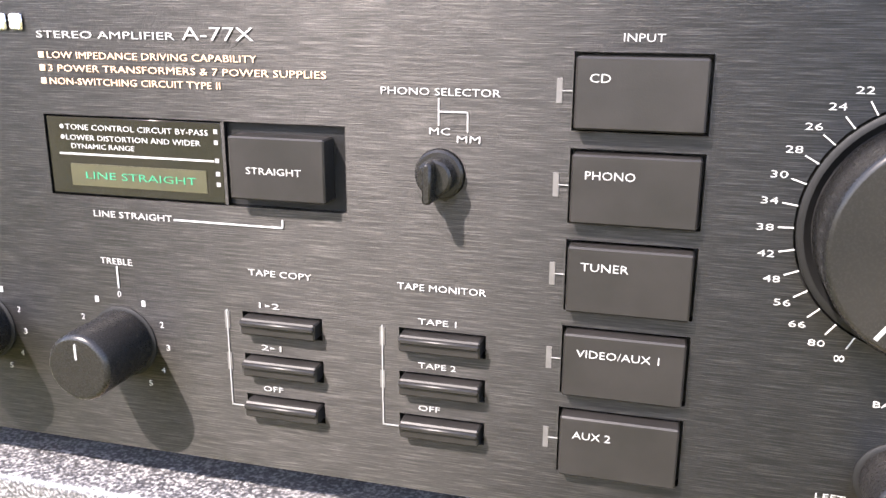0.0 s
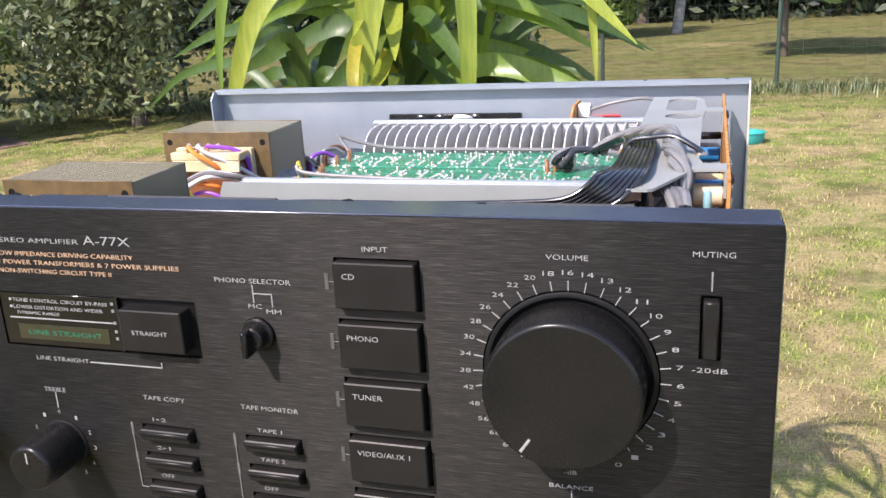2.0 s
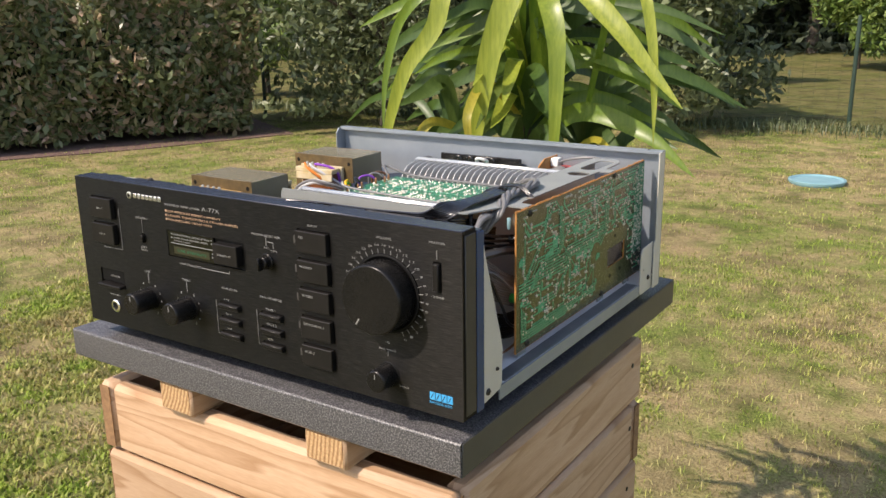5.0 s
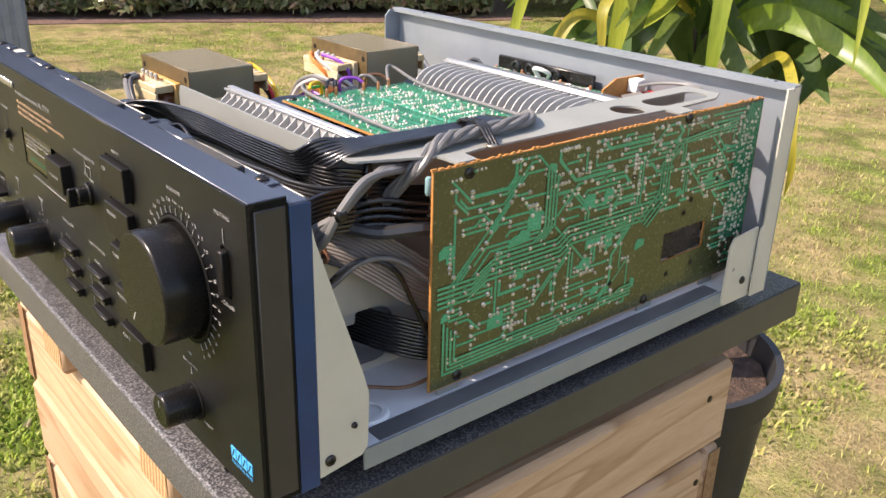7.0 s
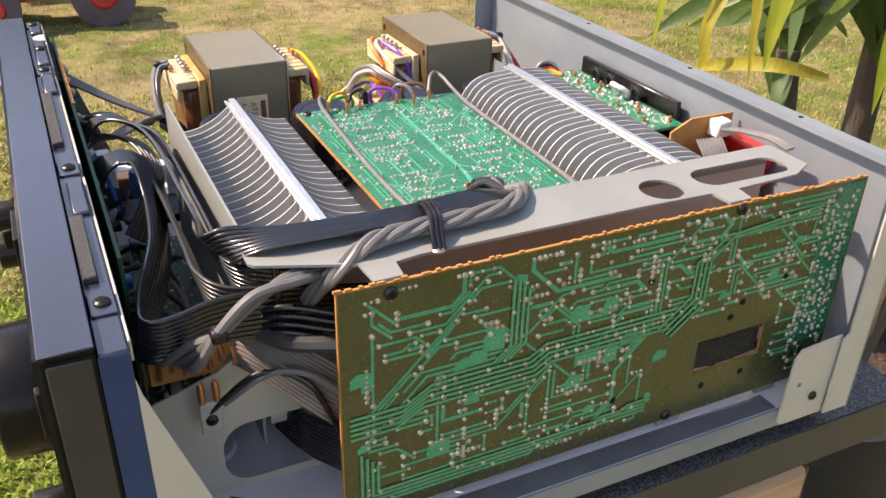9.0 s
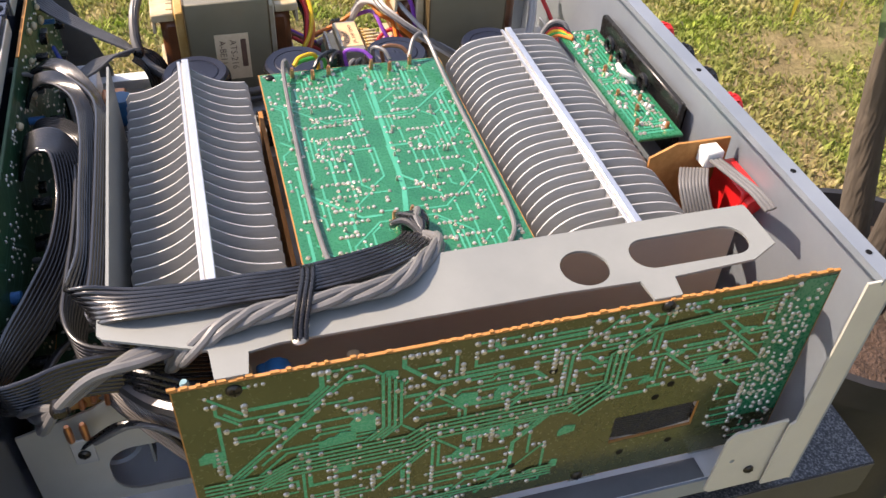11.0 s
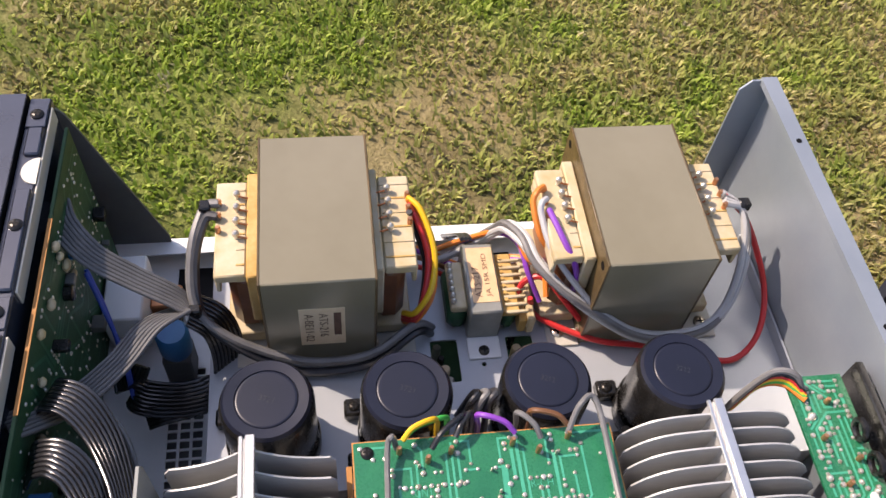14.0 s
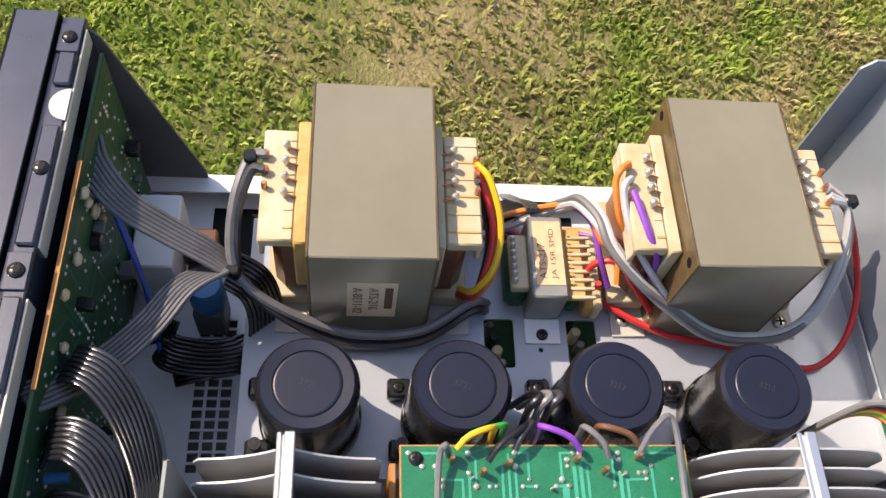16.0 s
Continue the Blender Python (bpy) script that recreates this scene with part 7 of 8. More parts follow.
def make_power():
    transformer(0.1208, 0.1724, 0.1005, 0.1920, True)
    transformer(0.2764, 0.3299, 0.2560, 0.3480, False)
    # small transformer
    sm = part("small_transformer", Geo().box(0.0530, 0.0950, 0.2190, 0.2356, SHELF, 0.0870, 0.0010), M["tin"], amp, "small tinned steel transformer with an orange label")
    lab = part("label", Geo().box(0.0560, 0.0890, 0.2212, 0.2345, 0.0870, 0.0873), M["label_orange"], sm)
    turn = Matrix.Translation((0.0, 0.0, 0.08738)) @ Matrix(((0, -1, 0, 0), (1, 0, 0, 0), (0, 0, 1, 0), (0, 0, 0, 1)))
    for txt, a, b, yy in (("ATS-217", 0.060, 0.078, 0.2245), ("JA 15R SMD", 0.060, 0.086, 0.2300)):
        flip = Matrix.Translation((0.146, 0, 0.08738)) @ Matrix(((-1, 0, 0, 0), (0, -1, 0, 0), (0, 0, 1, 0), (0, 0, 0, 1))) @ Matrix.Translation((0, -2 * yy, 0))
        words(txt, a, b, yy - 0.0016, yy + 0.0016, flip, lab, M["ink"])
    part("bobbin", Geo().box(0.0610, 0.0890, 0.2105, 0.2190, 0.0785, 0.0830, 0.0008), M["bobbin"], sm)
    part("bobbin", Geo().box(0.0570, 0.0930, 0.2356, 0.2450, 0.0785, 0.0825, 0.0008), M["bobbin_amber"], sm)
    part("bobbin", Geo().box(0.0580, 0.0960, 0.2490, 0.2530, 0.0660, 0.0790, 0.0008), M["bobbin"], sm)
    part("bobbin", Geo().box(0.0600, 0.0950, 0.2450, 0.2490, 0.0660, 0.0770, 0.0006), M["bobbin_amber"], sm)
    for i in range(8):
        part("comb_tooth", Geo().box(0.0612 + 0.0044 * i, 0.0630 + 0.0044 * i, 0.2375, 0.2490, 0.0822, 0.0836, 0.0004), M["bobbin"], sm)
    part("winding", Geo().box(0.0600, 0.0910, 0.2090, 0.2190, 0.0655, 0.0785, 0.003), M["board_dark"], sm)
    part("winding", Geo().box(0.0600, 0.0930, 0.2356, 0.2440, 0.0655, 0.0785, 0.003), M["board_dark"], sm)
    for i in range(7):
        part("terminal", Geo().lathe([(0.0013, 0), (0.0015, 0.002), (0.0006, 0.0032)], (0.0640 + 0.0036 * i, 0.2120, 0.0830), "z", 8), M["solder"], sm)
        part("terminal", Geo().lathe([(0.0010, 0), (0.0010, 0.0022)], (0.0610 + 0.0042 * i, 0.2385, 0.0822), "z", 8), M["bobbin_amber"], sm)
    part("mounting_foot", Geo().box(0.0950, 0.1075, 0.2190, 0.2356, SHELF, SHELF + 0.0012, 0.0004), M["grey_paint"], sm)
    cross_screw("screw", (0.1032, 0.2270, SHELF + 0.0012), "z", 0.0028, sm, M["screw"])
    # reservoir capacitors
    for y, code in ((0.1229, "3721"), (0.1821, "3721"), (0.2437, "3212"), (0.3053, "3212")):
        x, r = 0.1452, 0.0201
        can = part("reservoir_capacitor", Geo().lathe([(r - 0.001, 0.0), (r, 0.002), (r, 0.0457), (r - 0.0006, 0.0477), (r - 0.0022, 0.0495)], (x, y, SHELF), "z", 48), M["cap_body"], amp, "large black can capacitor")
        part("top_ring", Geo().lathe([(r - 0.0012, 0.0488), (r - 0.0024, 0.0504), (r - 0.0066, 0.0500), (r - 0.0070, 0.0492)], (x, y, SHELF), "z", 48, False), M["cap_top"], can)
        part("top_disc", Geo().lathe([(r - 0.0066, 0.0490), (r - 0.0070, 0.0498), (r - 0.0076, 0.0501), (r - 0.0082, 0.0501), (0.002, 0.0501)], (x, y, SHELF), "z", 40), M["cap_top"], can)
        words(code, -0.0032, 0.0032, -0.0013, 0.0013, Matrix.Translation((x, y, SHELF + 0.0501)) @ Matrix.Rotation(radians(70), 4, "Z"), can, M["cable_dark"])
        part("clamp_band", Geo().lathe([(r + 0.0006, 0.002), (r + 0.0012, 0.003), (r + 0.0012, 0.012), (r + 0.0006, 0.013)], (x, y, SHELF), "z", 40, False), M["cap_body"], can)
        ear = part("clamp_ear", Geo().box(x - 0.0185, x - 0.0095, y - 0.0270, y - 0.0165, SHELF, SHELF + 0.0070, 0.0012), M["cap_body"], can)
        part("clamp_ear", Geo().box(x + 0.0095, x + 0.0185, y - 0.0265, y - 0.0160, SHELF + 0.003, SHELF + 0.0095, 0.0012), M["cap_body"], can)
        part("clamp_bolt", Geo().lathe([(0.0016, 0), (0.0016, 0.012), (0.0027, 0.0125), (0.0027, 0.0150)], (x + 0.0140, y - 0.0215, SHELF + 0.0035), "z", 10), M["screw"], can)
        cross_screw("screw", (x - 0.0140, y - 0.0222, SHELF + 0.0070), "z", 0.0026, can, M["screw"])
    # mains switch, fuse and blue capacitor beside the front
    box = part("mains_switch", Geo().box(0.030, 0.070, 0.0360, 0.0560, 0.030, 0.0600, 0.001), M["grey_paint"], amp, "grey metal mains switch housing")
    part("contact_block", Geo().box(0.040, 0.054, 0.0560, 0.0720, 0.030, 0.0450, 0.001), M["copper"], box)
    part("bridge_rectifier", Geo().box(0.052, 0.062, 0.0580, 0.0720, 0.0215, 0.036, 0.001), M["cap_body"], amp)
    part("line_capacitor", Geo().lathe([(0.0078, 0), (0.0084, 0.002), (0.0084, 0.016), (0.007, 0.018)], (0.0790, 0.0712, 0.0430), "z", 28), M["blue_plastic"], amp, "round blue capacitor")
    part("capacitor_base", Geo().box(0.0720, 0.0870, 0.0640, 0.0785, FLOOR, 0.0430, 0.001), M["dark_steel"], amp)


def wire(name, key, pts, r=0.0012, label="", parent=None):
    return part(name, Geo().tube(pts, r, 8, 7), M[key], parent or amp, label)


def flat_cable(key, pts, across, count, r=0.00075, label="flat ribbon cable"):
    return part("ribbon_cable", Geo().ribbon(pts, across, count, r), M[key], amp, label)


def make_wiring():
    # black ribbon from the control board, along the screen and over the carrier plate to the green board
    up, edge = (1, 0, 0), (0, -0.32, 0.95)
    flat_cable("ribbon", [(0.172, 0.0350, 0.121), (0.172, 0.0400, 0.1305), (0.1740, 0.0490, 0.1345), (0.1830, 0.0585, 0.1335), (0.2020, 0.0660, 0.1318), (0.2360, 0.0690, 0.1315), (0.2800, 0.0695, 0.1315), (0.3200, 0.0700, 0.1325), (0.3440, 0.0685, 0.1358), (0.3570, 0.0720, 0.1425), (0.3645, 0.0860, 0.1468), (0.3662, 0.1060, 0.1470), (0.3660, 0.1300, 0.1464), (0.3660, 0.1540, 0.1462), (0.3620, 0.1800, 0.1460), (0.3500, 0.1990, 0.1400), (0.3360, 0.2090, 0.1330)], [up, up, (0.95, -0.3, 0.1), (0.6, -0.6, 0.5), (0.2, -0.5, 0.85), edge, edge, edge, (-0.2, -0.5, 0.8), (-0.7, -0.5, 0.4), (-0.95, -0.1, 0.1), (-1, 0, 0), (-1, 0, 0), (-1, -0.05, 0), (-0.9, -0.4, 0), (-0.5, -0.8, 0), (-0.3, -0.9, 0)], 8, 0.00098, "black ribbon cable lying over the carrier plate")
    for k in range(4):
        pts = []
        for i in range(31):
            s = i / 30
            path = spline([(0.372, 0.098, 0.118), (0.386, 0.106, 0.137), (0.384, 0.122, 0.1465), (0.381, 0.140, 0.1475), (0.380, 0.164, 0.1475), (0.377, 0.188, 0.1475), (0.364, 0.203, 0.1445), (0.348, 0.214, 0.1380), (0.338, 0.210, 0.1320)], 10)
            p = path[min(len(path) - 1, int(s * (len(path) - 1)))]
            a = 2 * math.pi * (k / 4 + s * 3.2)
            pts.append(p + Vector((math.cos(a) * 0.0028, 0, math.sin(a) * 0.0019)))
        part("twisted_lead", Geo().tube(pts, 0.0018, 8, 3), M["cable_grey"], amp, "grey lead of a twisted cable")
    for k, (x, y) in enumerate(((0.3150, 0.2040), (0.3130, 0.2125), (0.3180, 0.2085), (0.320, 0.2000))):
        wire("connector_lead", ("cable_black", "cable_grey", "cable_black", "cable_dark")[k], [(0.338 + 0.001 * k, 0.209 + 0.001 * k, 0.1325), (0.328, 0.211 - 0.002 * k, 0.1340), (x + 0.004, y, 0.1310), (x, y, 0.1265)], 0.0017)
    part("plug_shell", Geo().box(0.3160, 0.3260, 0.2030, 0.2160, 0.1235, 0.1310, 0.001), M["cap_body"], amp, "small black plug on the green board")
    # tie strap over both cables
    part("cable_strap", Geo().ribbon([(0.3580, 0.1560, 0.1445), (0.3620, 0.1560, 0.1485), (0.3700, 0.1548, 0.1500), (0.3810, 0.1520, 0.1510), (0.3900, 0.1490, 0.1470), (0.3945, 0.1480, 0.1440)], [(0, 1, 0)] * 6, 3, 0.0010), M["cable_black"], amp, "black plastic cable strap")
    # ribbons from the control board that hang behind the front
    flat_cable("ribbon", [(0.2280, 0.0350, 0.118), (0.2280, 0.0405, 0.1295), (0.2295, 0.0500, 0.1330), (0.2370, 0.0580, 0.1280), (0.2580, 0.0585, 0.1150), (0.2900, 0.0540, 0.1090), (0.3220, 0.0460, 0.1105), (0.3480, 0.0385, 0.1150), (0.3660, 0.0345, 0.1180), (0.3765, 0.0380, 0.1190), (0.3765, 0.0490, 0.1190), (0.3725, 0.0640, 0.1190), (0.3715, 0.0850, 0.1170), (0.3725, 0.1250, 0.1100)], [up, up, (0.9, -0.4, 0.1), (0.6, -0.5, 0.6), (0.2, -0.4, 0.9), (0.1, -0.3, 0.95), (0, -0.2, 0.97), (0, 0, 1), (0.1, 0.15, 1), (0.25, 0, 1), (0.2, -0.1, 1), (0.1, 0, 1), (0, 0, 1), (0, 0, 1)], 10, 0.00115, "wide black ribbon cable with a folded loop")
    flat_cable("cable_dark", [(0.1950, 0.0350, 0.108), (0.1950, 0.0410, 0.1170), (0.1985, 0.0520, 0.1190), (0.2120, 0.0615, 0.1160), (0.2450, 0.0640, 0.1150), (0.2900, 0.0645, 0.1165), (0.3250, 0.0635, 0.1195), (0.3480, 0.0625, 0.1205), (0.3640, 0.0680, 0.1200), (0.3700, 0.0900, 0.1180), (0.3710, 0.1200, 0.1120)], [up, up, (0.9, -0.4, 0.2), (0.4, -0.6, 0.6), edge, edge, edge, (0, -0.2, 1), (0, 0.1, 1), (0, 0, 1), (0, 0, 1)], 9, 0.00105, "dark grey ribbon cable behind the front")
    flat_cable("ribbon", [(0.1420, 0.0350, 0.117), (0.1430, 0.0410, 0.1255), (0.1490, 0.0520, 0.1270), (0.1660, 0.0640, 0.1240), (0.1960, 0.0735, 0.1240), (0.2400, 0.0750, 0.1255), (0.2900, 0.0750, 0.1270), (0.3300, 0.0745, 0.1285), (0.3560, 0.0730, 0.1290), (0.3690, 0.0840, 0.1280), (0.3710, 0.1100, 0.1220)], [(0.9, -0.3, 0.2), (0.9, -0.3, 0.2), (0.8, -0.5, 0.3), (0.4, -0.6, 0.7), edge, edge, edge, edge, (0, -0.2, 1), (0, 0, 1), (0, 0, 1)], 8, 0.00105, "black ribbon cable against the screen sheet")
    flat_cable("cable_mid", [(0.2480, 0.0640, 0.0800), (0.2600, 0.0580, 0.0880), (0.2850, 0.0480, 0.0980), (0.3120, 0.0390, 0.1060), (0.3220, 0.0350, 0.1080)], [(0.5, 0.7, 0.4)] * 5, 5, 0.00120, "mid grey ribbon cable crossing the front well")
    flat_cable("cable_mid", [(0.1300, 0.0360, 0.104), (0.1400, 0.0480, 0.1120), (0.1600, 0.0640, 0.1120), (0.1830, 0.0690, 0.1040), (0.2020, 0.0620, 0.0920), (0.2160, 0.0500, 0.0800)], [(0.6, -0.5, 0.5), (0.6, -0.6, 0.4), (0.4, -0.8, 0.4), (0.1, -0.8, 0.5), (-0.3, -0.7, 0.6), (-0.4, -0.6, 0.6)], 5, 0.00115, "mid grey ribbon cable bent back to the control board")
    flat_cable("cable_dark", [(0.3000, 0.0720, 0.0700), (0.3100, 0.0620, 0.0820), (0.3280, 0.0500, 0.0900), (0.3450, 0.0420, 0.0880), (0.3560, 0.0380, 0.0800)], [(0.5, 0.5, 0.7)] * 5, 5, 0.00115, "dark grey ribbon cable deep in the front well")
    for k in range(4):
        wire("wire", ("cable_black", "cable_mid", "cable_dark", "cable_grey")[k], [(0.2500 + 0.016 * k, 0.0360, 0.0900), (0.2620 + 0.016 * k, 0.0500, 0.0980 - 0.003 * k), (0.2950 + 0.012 * k, 0.0600, 0.0900), (0.3400, 0.0540 - 0.002 * k, 0.0780)], 0.0014 + 0.0002 * (k % 2))
    for k in range(4):
        wire("wire", "cable_black", [(0.3950, 0.1280 + 0.002 * k, 0.1160 - 0.004 * k), (0.3860, 0.1080, 0.1190 - 0.004 * k), (0.3780, 0.0900, 0.1220 - 0.004 * k), (0.3660, 0.0740, 0.1160 - 0.003 * k)], 0.0013)
    # pair of ribbons with a clasp beside the mains switch
    flat_cable("cable_mid", [(0.046, 0.029, 0.126), (0.058, 0.034, 0.1245), (0.0720, 0.0467, 0.120), (0.0790, 0.0630, 0.111), (0.0854, 0.0800, 0.103), (0.0900, 0.0880, 0.098)], [(0.8, -0.6, 0), (0.8, -0.6, 0.1), (0.85, -0.5, 0.2), (0.9, -0.3, 0.2), (0.8, -0.3, 0.3), (0.5, -0.3, 0.6)], 7, 0.0010, "mid grey ribbon cable")
    flat_cable("cable_mid", [(0.159, 0.0285, 0.1325), (0.154, 0.0345, 0.1275), (0.1385, 0.0445, 0.110), (0.119, 0.0590, 0.104), (0.100, 0.0705, 0.102), (0.090, 0.0850, 0.099)], [(0.6, 0.8, 0), (0.7, 0.7, 0), (0.6, 0.8, 0.1), (0.5, 0.85, 0.2), (0.5, 0.8, 0.3), (0.6, 0.3, 0.6)], 7, 0.0010, "mid grey ribbon cable")
    flat_cable("ribbon", [(0.0900, 0.0880, 0.0980), (0.0930, 0.0975, 0.0900), (0.0965, 0.1010, 0.0740), (0.1010, 0.0995, 0.0570), (0.1060, 0.0920, 0.0470), (0.1085, 0.0800, 0.0440), (0.1085, 0.0680, 0.0440), (0.1060, 0.0560, 0.0450), (0.0990, 0.0500, 0.0470), (0.0930, 0.0530, 0.0560)], [(0.6, -0.5, 0.2), (0.7, -0.6, 0), (0.6, -0.7, 0), (0.6, -0.7, 0), (0.8, -0.3, -0.4), (0.85, 0.0, -0.5), (0.85, 0.0, -0.5), (0.85, 0.2, -0.4), (0.6, 0.7, -0.2), (0.2, 0.9, 0)], 9, 0.0010, "black ribbon cable bent into a loop")
    flat_cable("ribbon", [(0.1030, 0.0940, 0.0380), (0.1065, 0.0850, 0.0370), (0.1100, 0.0740, 0.0390), (0.1120, 0.0640, 0.0385), (0.1130, 0.0570, 0.0360)], [(0.85, 0, -0.5)] * 5, 7, 0.0010, "folded end of the black ribbon cable")
    part("cable_clasp", Geo().box(0.0890, 0.0940, 0.0865, 0.0925, 0.0945, 0.1015, 0.001), M["cap_body"], amp)
    wire("mains_lead", "cable_grey", [(0.049, 0.1025, 0.1245), (0.050, 0.0950, 0.1220), (0.068, 0.0890, 0.114), (0.088, 0.0890, 0.099), (0.099, 0.102, 0.088), (0.1065, 0.129, 0.076), (0.1085, 0.150, 0.073), (0.1060, 0.172, 0.075), (0.095, 0.192, 0.080), (0.086, 0.203, 0.060)], 0.0022, "grey mains lead")
    wire("mains_lead", "cable_dark", [(0.057, 0.1025, 0.1245), (0.056, 0.0960, 0.1215), (0.072, 0.0905, 0.111), (0.090, 0.0915, 0.095), (0.101, 0.104, 0.084), (0.1095, 0.129, 0.071), (0.111, 0.150, 0.068), (0.1085, 0.172, 0.070), (0.097, 0.193, 0.076), (0.088, 0.204, 0.055)], 0.0022, "dark grey mains lead")
    part("wire_sleeve", Geo().box(0.047, 0.053, 0.0930, 0.0985, 0.1205, 0.1255, 0.0008), M["cap_body"], amp)
    for i, key in enumerate(("wire_blue", "wire_blue")):
        wire("wire", key, [(0.060 + 0.002 * i, 0.036, 0.092), (0.074 + 0.002 * i, 0.043, 0.078), (0.092, 0.049 + 0.001 * i, 0.058), (0.108, 0.053, 0.040), (0.112, 0.062, 0.030)], 0.0011, "blue wire")
    # coloured leads of the transformers
    for key, dy, dz in (("wire_yellow", 0.0, 0.0), ("wire_red", -0.002, -0.006), ("wire_red", -0.003, -0.003), ("wire_orange", 0.0005, -0.008), ("cable_dark", -0.004, -0.008)):
        wire("transformer_lead", key, [(0.0500 + 2.2 * abs(dy), 0.1905, 0.1240), (0.058, 0.1965 + dy, 0.1225 + dz), (0.074, 0.2015 + dy, 0.113 + dz), (0.088, 0.1995 + dy, 0.102 + dz), (0.094, 0.192, 0.090 + dz), (0.088, 0.187, 0.080 + dz)], 0.0015)
    for key, x in (("wire_purple", 0.030), ("wire_brown", 0.034), ("wire_red", 0.040), ("wire_orange", 0.028)):
        wire("transformer_lead", key, [(x + 0.02, 0.190, 0.082), (x + 0.018, 0.204, 0.072), (x + 0.020, 0.225, 0.060 + 0.1 * (x - 0.03)), (x + 0.020, 0.248, 0.066), (0.058, 0.262, 0.074)], 0.0014)
    for o in (0.0, 0.0022):
        wire("transformer_lead", "wire_orange", [(0.0485, 0.2576 + o * 0.3, 0.1258 - o), (0.0523, 0.2534, 0.1265), (0.0573, 0.2512, 0.1230), (0.0695, 0.2535, 0.1150), (0.0756, 0.2594, 0.1060), (0.0860, 0.2600, 0.0980), (0.0900, 0.2680, 0.0900)], 0.0015, "orange lead")
    wire("transformer_lead", "cable_pale", [(0.0563, 0.2576, 0.1258), (0.0595, 0.2544, 0.1265), (0.0644, 0.2541, 0.1230), (0.0784, 0.2572, 0.1160), (0.0894, 0.2663, 0.1060), (0.1000, 0.2790, 0.0940)], 0.0016, "grey lead")
    wire("transformer_lead", "wire_purple", [(0.0641, 0.2578, 0.1258), (0.0651, 0.2576, 0.1265), (0.0807, 0.2618, 0.1240), (0.0884, 0.2664, 0.1170), (0.0888, 0.2695, 0.1050), (0.0900, 0.2700, 0.0920)], 0.0015, "purple lead")
    # bundle that arches over from behind the small transformer
    for k in range(4):
        o, q = 0.0024 * (k % 2), 0.0024 * (k // 2)
        wire("transformer_lead", ("cable_pale", "cable_grey", "cable_pale", "cable_pale")[k], [(0.0520, 0.2080 + o, 0.0720), (0.0453 + q, 0.2302, 0.0800 + o), (0.0487 + q, 0.2368, 0.0920 + o), (0.0535 + q, 0.2427 - o, 0.1040 - q), (0.0667 + q, 0.2481 - o, 0.1100 - q), (0.0811, 0.2524 - o + q, 0.1080 - q), (0.0929 + o, 0.2627 + q, 0.1020 - q), (0.0998 + o, 0.2795, 0.0920 - q), (0.1070 + o, 0.2988, 0.0820 - q), (0.1085 + o, 0.3173, 0.0780 - q), (0.1060 + o, 0.3377, 0.0800 - q), (0.0974, 0.3497 + o, 0.0880 + q), (0.0812, 0.3560 + o, 0.1080), (0.0649, 0.3568, 0.1200), (0.0560 + 0.0024 * k, 0.3470, 0.1245)], 0.0018, "grey lead in a bundle")
    wire("transformer_lead", "wire_orange", [(0.0500, 0.2000, 0.0750), (0.0457, 0.2206, 0.0800), (0.0493, 0.2368, 0.0920), (0.0535, 0.2421, 0.1010), (0.0626, 0.2453, 0.1030), (0.0736, 0.2495, 0.1000), (0.0756, 0.2574, 0.0950), (0.0880, 0.2580, 0.0870)], 0.0015, "orange lead")
    wire("transformer_lead", "wire_purple", [(0.0480, 0.2000, 0.0720), (0.0455, 0.2180, 0.0780), (0.0487, 0.2390, 0.0890), (0.0610, 0.2470, 0.0960), (0.0760, 0.2500, 0.0920), (0.0860, 0.2560, 0.0800)], 0.0014, "purple lead")
    wire("transformer_lead", "wire_red", [(0.0810, 0.2450, 0.0790), (0.0775, 0.2488, 0.0860), (0.0785, 0.2568, 0.0910), (0.0850, 0.2647, 0.0860), (0.0960, 0.2760, 0.0760)], 0.0016, "red lead")
    part("lead_strap", Geo().ribbon([(0.0080, 0.2210, 0.0335), (0.0250, 0.2215, 0.0560), (0.0420, 0.2220, 0.0800), (0.0500, 0.2225, 0.0870)], [(0, 1, 0)] * 4, 3, 0.0011), M["cable_dark"], amp, "black strap behind the small transformer")
    wire("transformer_lead", "wire_red", [(0.058, 0.3480, 0.1245), (0.068, 0.3600, 0.1150), (0.088, 0.3735, 0.086), (0.108, 0.3690, 0.072), (0.1190, 0.3540, 0.0655), (0.1150, 0.3340, 0.0650), (0.108, 0.3100, 0.0660), (0.104, 0.2830, 0.069), (0.089, 0.2560, 0.070), (0.085, 0.2510, 0.082)], 0.0016, "red lead")
    part("lead_clasp", Geo().box(0.0590, 0.0650, 0.3545, 0.3610, 0.1190, 0.1240, 0.001), M["cap_body"], amp)
    # leads from the capacitors to the green board
    for key, a, b, h in (("wire_yellow", (0.1745, 0.1770), (0.1690, 0.1905), 0.1300), ("wire_green", (0.1720, 0.1790), (0.1670, 0.1950), 0.1265), ("cable_black", (0.1790, 0.1880), (0.1680, 0.2030), 0.1305), ("cable_dark", (0.1750, 0.1980), (0.1670, 0.2050), 0.1290), ("wire_purple", (0.1750, 0.2220), (0.1685, 0.2080), 0.1300), ("cable_grey", (0.1780, 0.2320), (0.1690, 0.2240), 0.1305), ("wire_brown", (0.1735, 0.2440), (0.1685, 0.2300), 0.1300)):
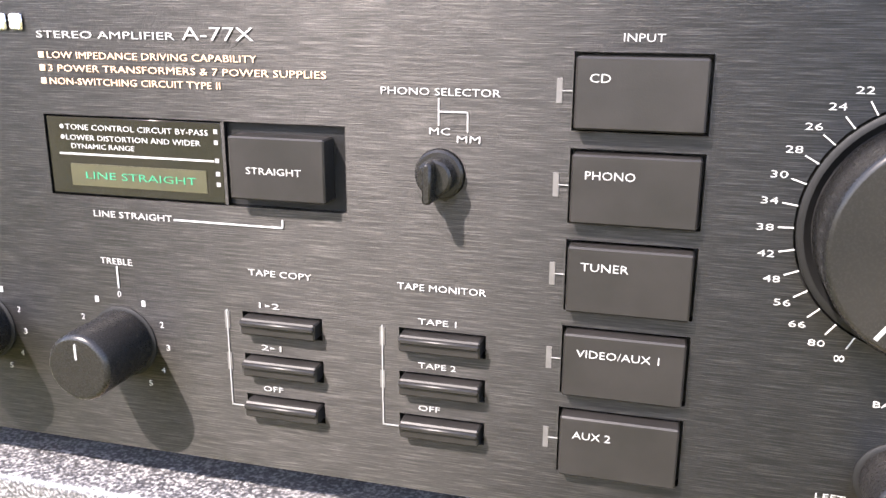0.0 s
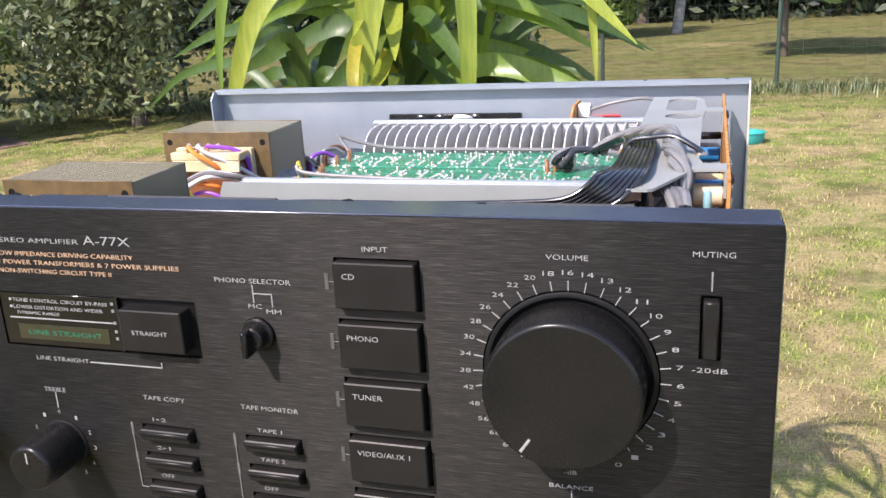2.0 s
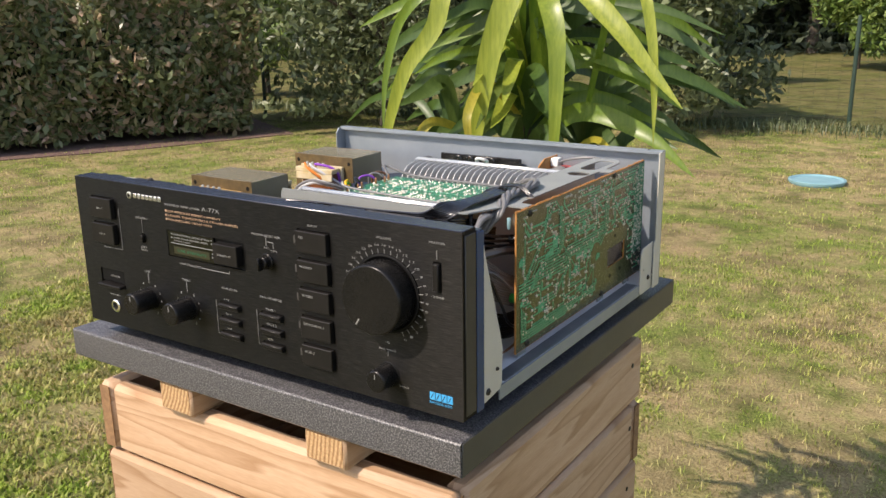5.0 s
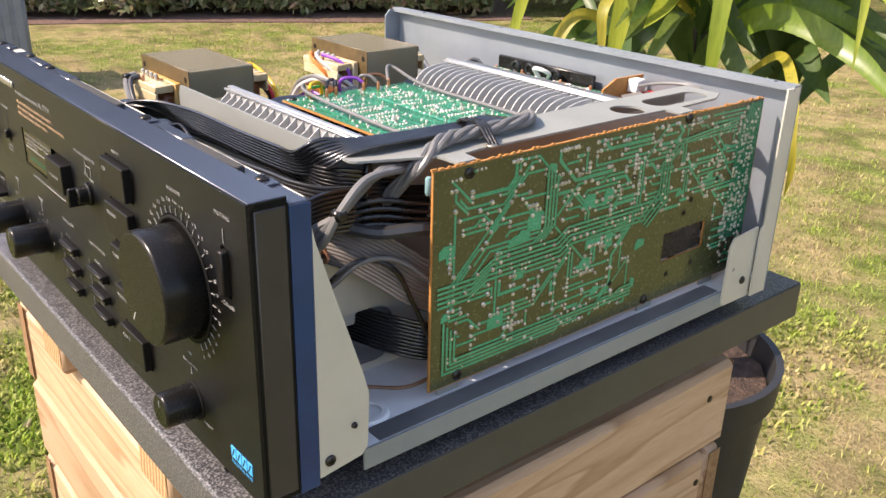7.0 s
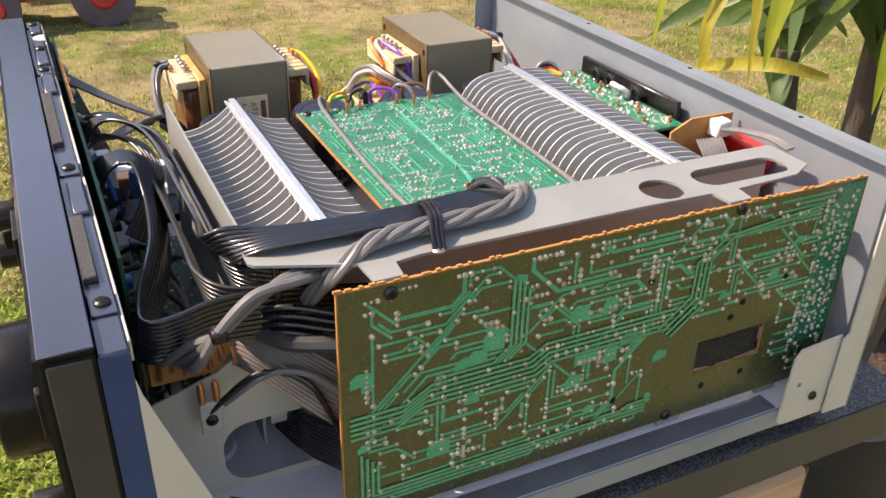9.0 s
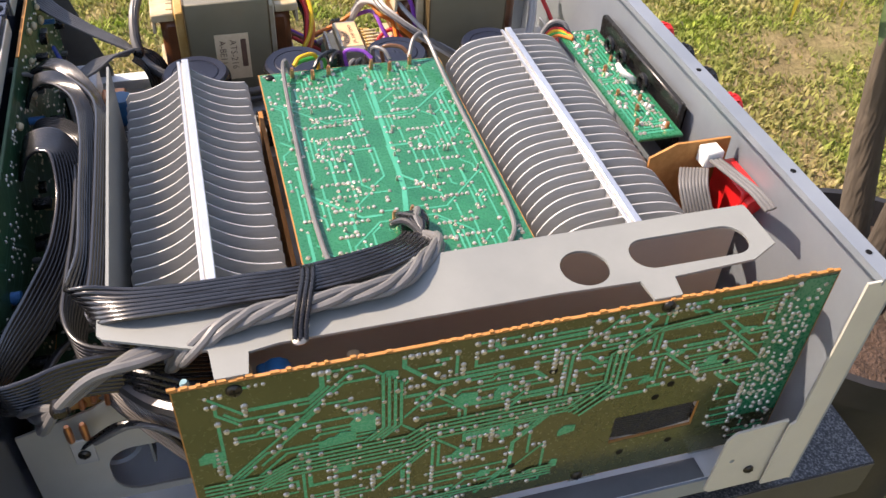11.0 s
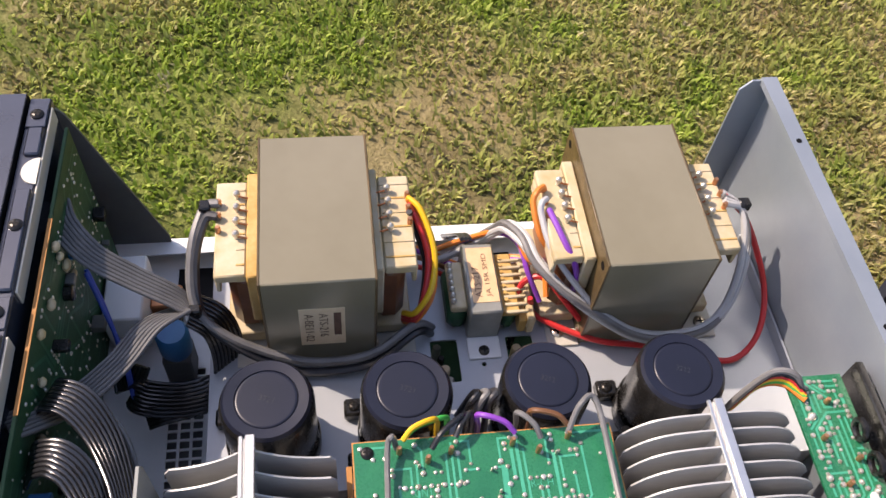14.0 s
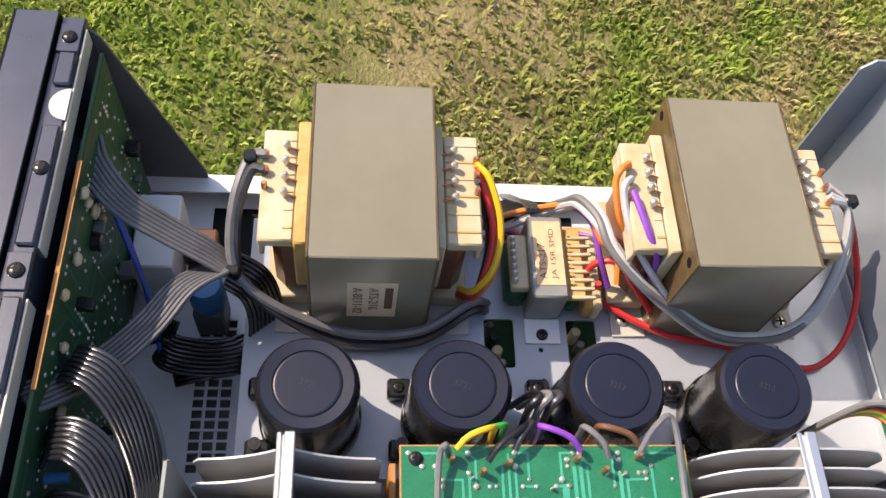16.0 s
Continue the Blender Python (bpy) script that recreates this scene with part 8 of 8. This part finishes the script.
        wire("board_lead", key, [(a[0], a[1], 0.1270), ((a[0] * 2 + b[0]) / 3 - 0.002, (a[1] * 2 + b[1]) / 3, h), (b[0] - 0.002, b[1], h - 0.002), (b[0] - 0.004, b[1] + 0.002, 0.112), (b[0] - 0.004, b[1] + 0.003, 0.085)], 0.0012)
    for key, y in (("cable_grey", 0.2120), ("cable_black", 0.2080), ("cable_dark", 0.2160)):
        wire("board_lead", key, [(0.158, y, 0.085), (0.154, y, 0.108), (0.150, y + 0.004, 0.112), (0.146, y + 0.003, 0.104), (0.140, y, 0.07)], 0.0016)
    # output leads at the rear
    for k, key in enumerate(("cable_grey", "cable_black", "wire_red", "wire_yellow", "wire_green", "wire_orange")):
        o = 0.0026 * k
        wire("output_lead", key, [(0.165 + o * 0.3, 0.350, 0.1225), (0.160, 0.346 - o * 0.2, 0.1290 - o * 0.6), (0.157, 0.338 - o * 0.2, 0.1275 - o), (0.158, 0.330, 0.112 - o), (0.160, 0.324, 0.09)], 0.0015)
    # flat cable and leads between the side board and the inner wall
    flat_cable("cable_taupe", [(0.392, 0.128, 0.068), (0.388, 0.110, 0.076), (0.381, 0.096, 0.087), (0.374, 0.085, 0.095), (0.366, 0.078, 0.099), (0.356, 0.072, 0.100), (0.344, 0.068, 0.096)], [(0, 0.3, 1), (0, 0.4, 1), (0.1, 0.4, 0.9), (0.2, 0.4, 0.8), (0.3, 0.5, 0.7), (0.4, 0.5, 0.7), (0.4, 0.5, 0.7)], 14, 0.0009, "wide taupe ribbon cable")
    flat_cable("ribbon", [(0.394, 0.135, 0.042), (0.386, 0.118, 0.040), (0.374, 0.104, 0.043), (0.362, 0.096, 0.045), (0.345, 0.09, 0.046)], [(0, 0.1, 1)] * 5, 11, 0.0010, "black ribbon cable through the inner wall")
    wire("wire", "cable_dark", [(0.400, 0.126, 0.104), (0.392, 0.108, 0.108), (0.380, 0.090, 0.106), (0.368, 0.078, 0.108)], 0.0036, "thick dark grey sleeve")
    wire("wire", "cable_grey", [(0.398, 0.130, 0.058), (0.394, 0.112, 0.078), (0.386, 0.096, 0.092), (0.378, 0.080, 0.092), (0.372, 0.062, 0.078)], 0.0013, "grey wire")
    wire("wire", "cable_black", [(0.398, 0.124, 0.040), (0.394, 0.112, 0.046), (0.390, 0.104, 0.066), (0.384, 0.094, 0.088), (0.376, 0.076, 0.092), (0.370, 0.056, 0.074)], 0.0013, "black wire")
    wire("wire", "wire_brown", [(0.400, 0.115, 0.030), (0.396, 0.095, 0.026), (0.385, 0.075, 0.028), (0.370, 0.060, 0.024)], 0.0010, "brown wire")
    for k in range(3):
        o = 0.0030 * (k - 1)
        wire("wire", ("cable_grey", "cable_mid", "cable_grey")[k], [(0.3760, 0.1120, 0.1360 - abs(o)), (0.3840 + o, 0.0920, 0.1385), (0.3880 + o * 0.6, 0.0745, 0.1350 + o), (0.3895 + o * 0.3, 0.0605, 0.1250 + o * 0.4), (0.3850 + o, 0.0510, 0.1140 - o), (0.3730, 0.0440 + o, 0.1060), (0.3600, 0.0420, 0.1020 + o)], 0.0020, "grey lead gathered by a tie")
    part("cable_tie", Geo().box(0.3860, 0.3930, 0.0570, 0.0635, 0.1215, 0.1270, 0.0012), M["cap_body"], amp)
    part("cable_tie", Geo().box(0.3715, 0.3745, 0.0860, 0.0890, 0.108, 0.1415, 0.0006), M["cap_body"], amp)
    br = part("coil_bracket", Geo().box(0.3700, 0.3712, 0.0520, 0.0610, 0.064, 0.0800, 0.0004), M["alu"], amp)
    cross_screw("screw", (0.3713, 0.0565, 0.0710), "x", 0.0026, br, M["screw"])
    for y in (0.0530, 0.0590):
        part("copper_coil", Geo().lathe([(0.0014, 0), (0.0016, 0.002), (0.0016, 0.008), (0.001, 0.010)], (0.3705, y + 0.0005, 0.0800), "z", 10), M["copper"], br)
    part("axial_capacitor", Geo().lathe([(0.0012, 0), (0.0017, 0.001), (0.0017, 0.008), (0.0012, 0.009)], (0.3975, 0.1050, 0.1270), "z", 14), M["pale_blue"], amp)
    # carbon parts on the hidden side of the upright board
    for i in range(30):
        y, z, s = rng.uniform(0.11, 0.36), rng.uniform(0.035, 0.13), rng.uniform(0.002, 0.0055)
        part("component", Geo().lathe([(s, 0), (s, 0.012), (s * 0.8, 0.013)], (0.3915, y, z), "x", 10), M[("cap_body", "blue_plastic", "bobbin", "cap_body", "green_part")[i % 5]] if i % 5 != 4 else M["wire_green"], amp)


# ---- build ----
make_ground()
make_slab()
make_front()
make_chassis()
heat_sink(0.1178, 0.0848, 0.1507, True, 22)
heat_sink(0.3042, 0.2665, 0.3415, False, 26)
make_power()
make_boards()
make_wiring()
make_plant()
make_hedge()
make_trees()
make_woods()
make_fence()
make_garden_things()
make_grass()
make_crate()
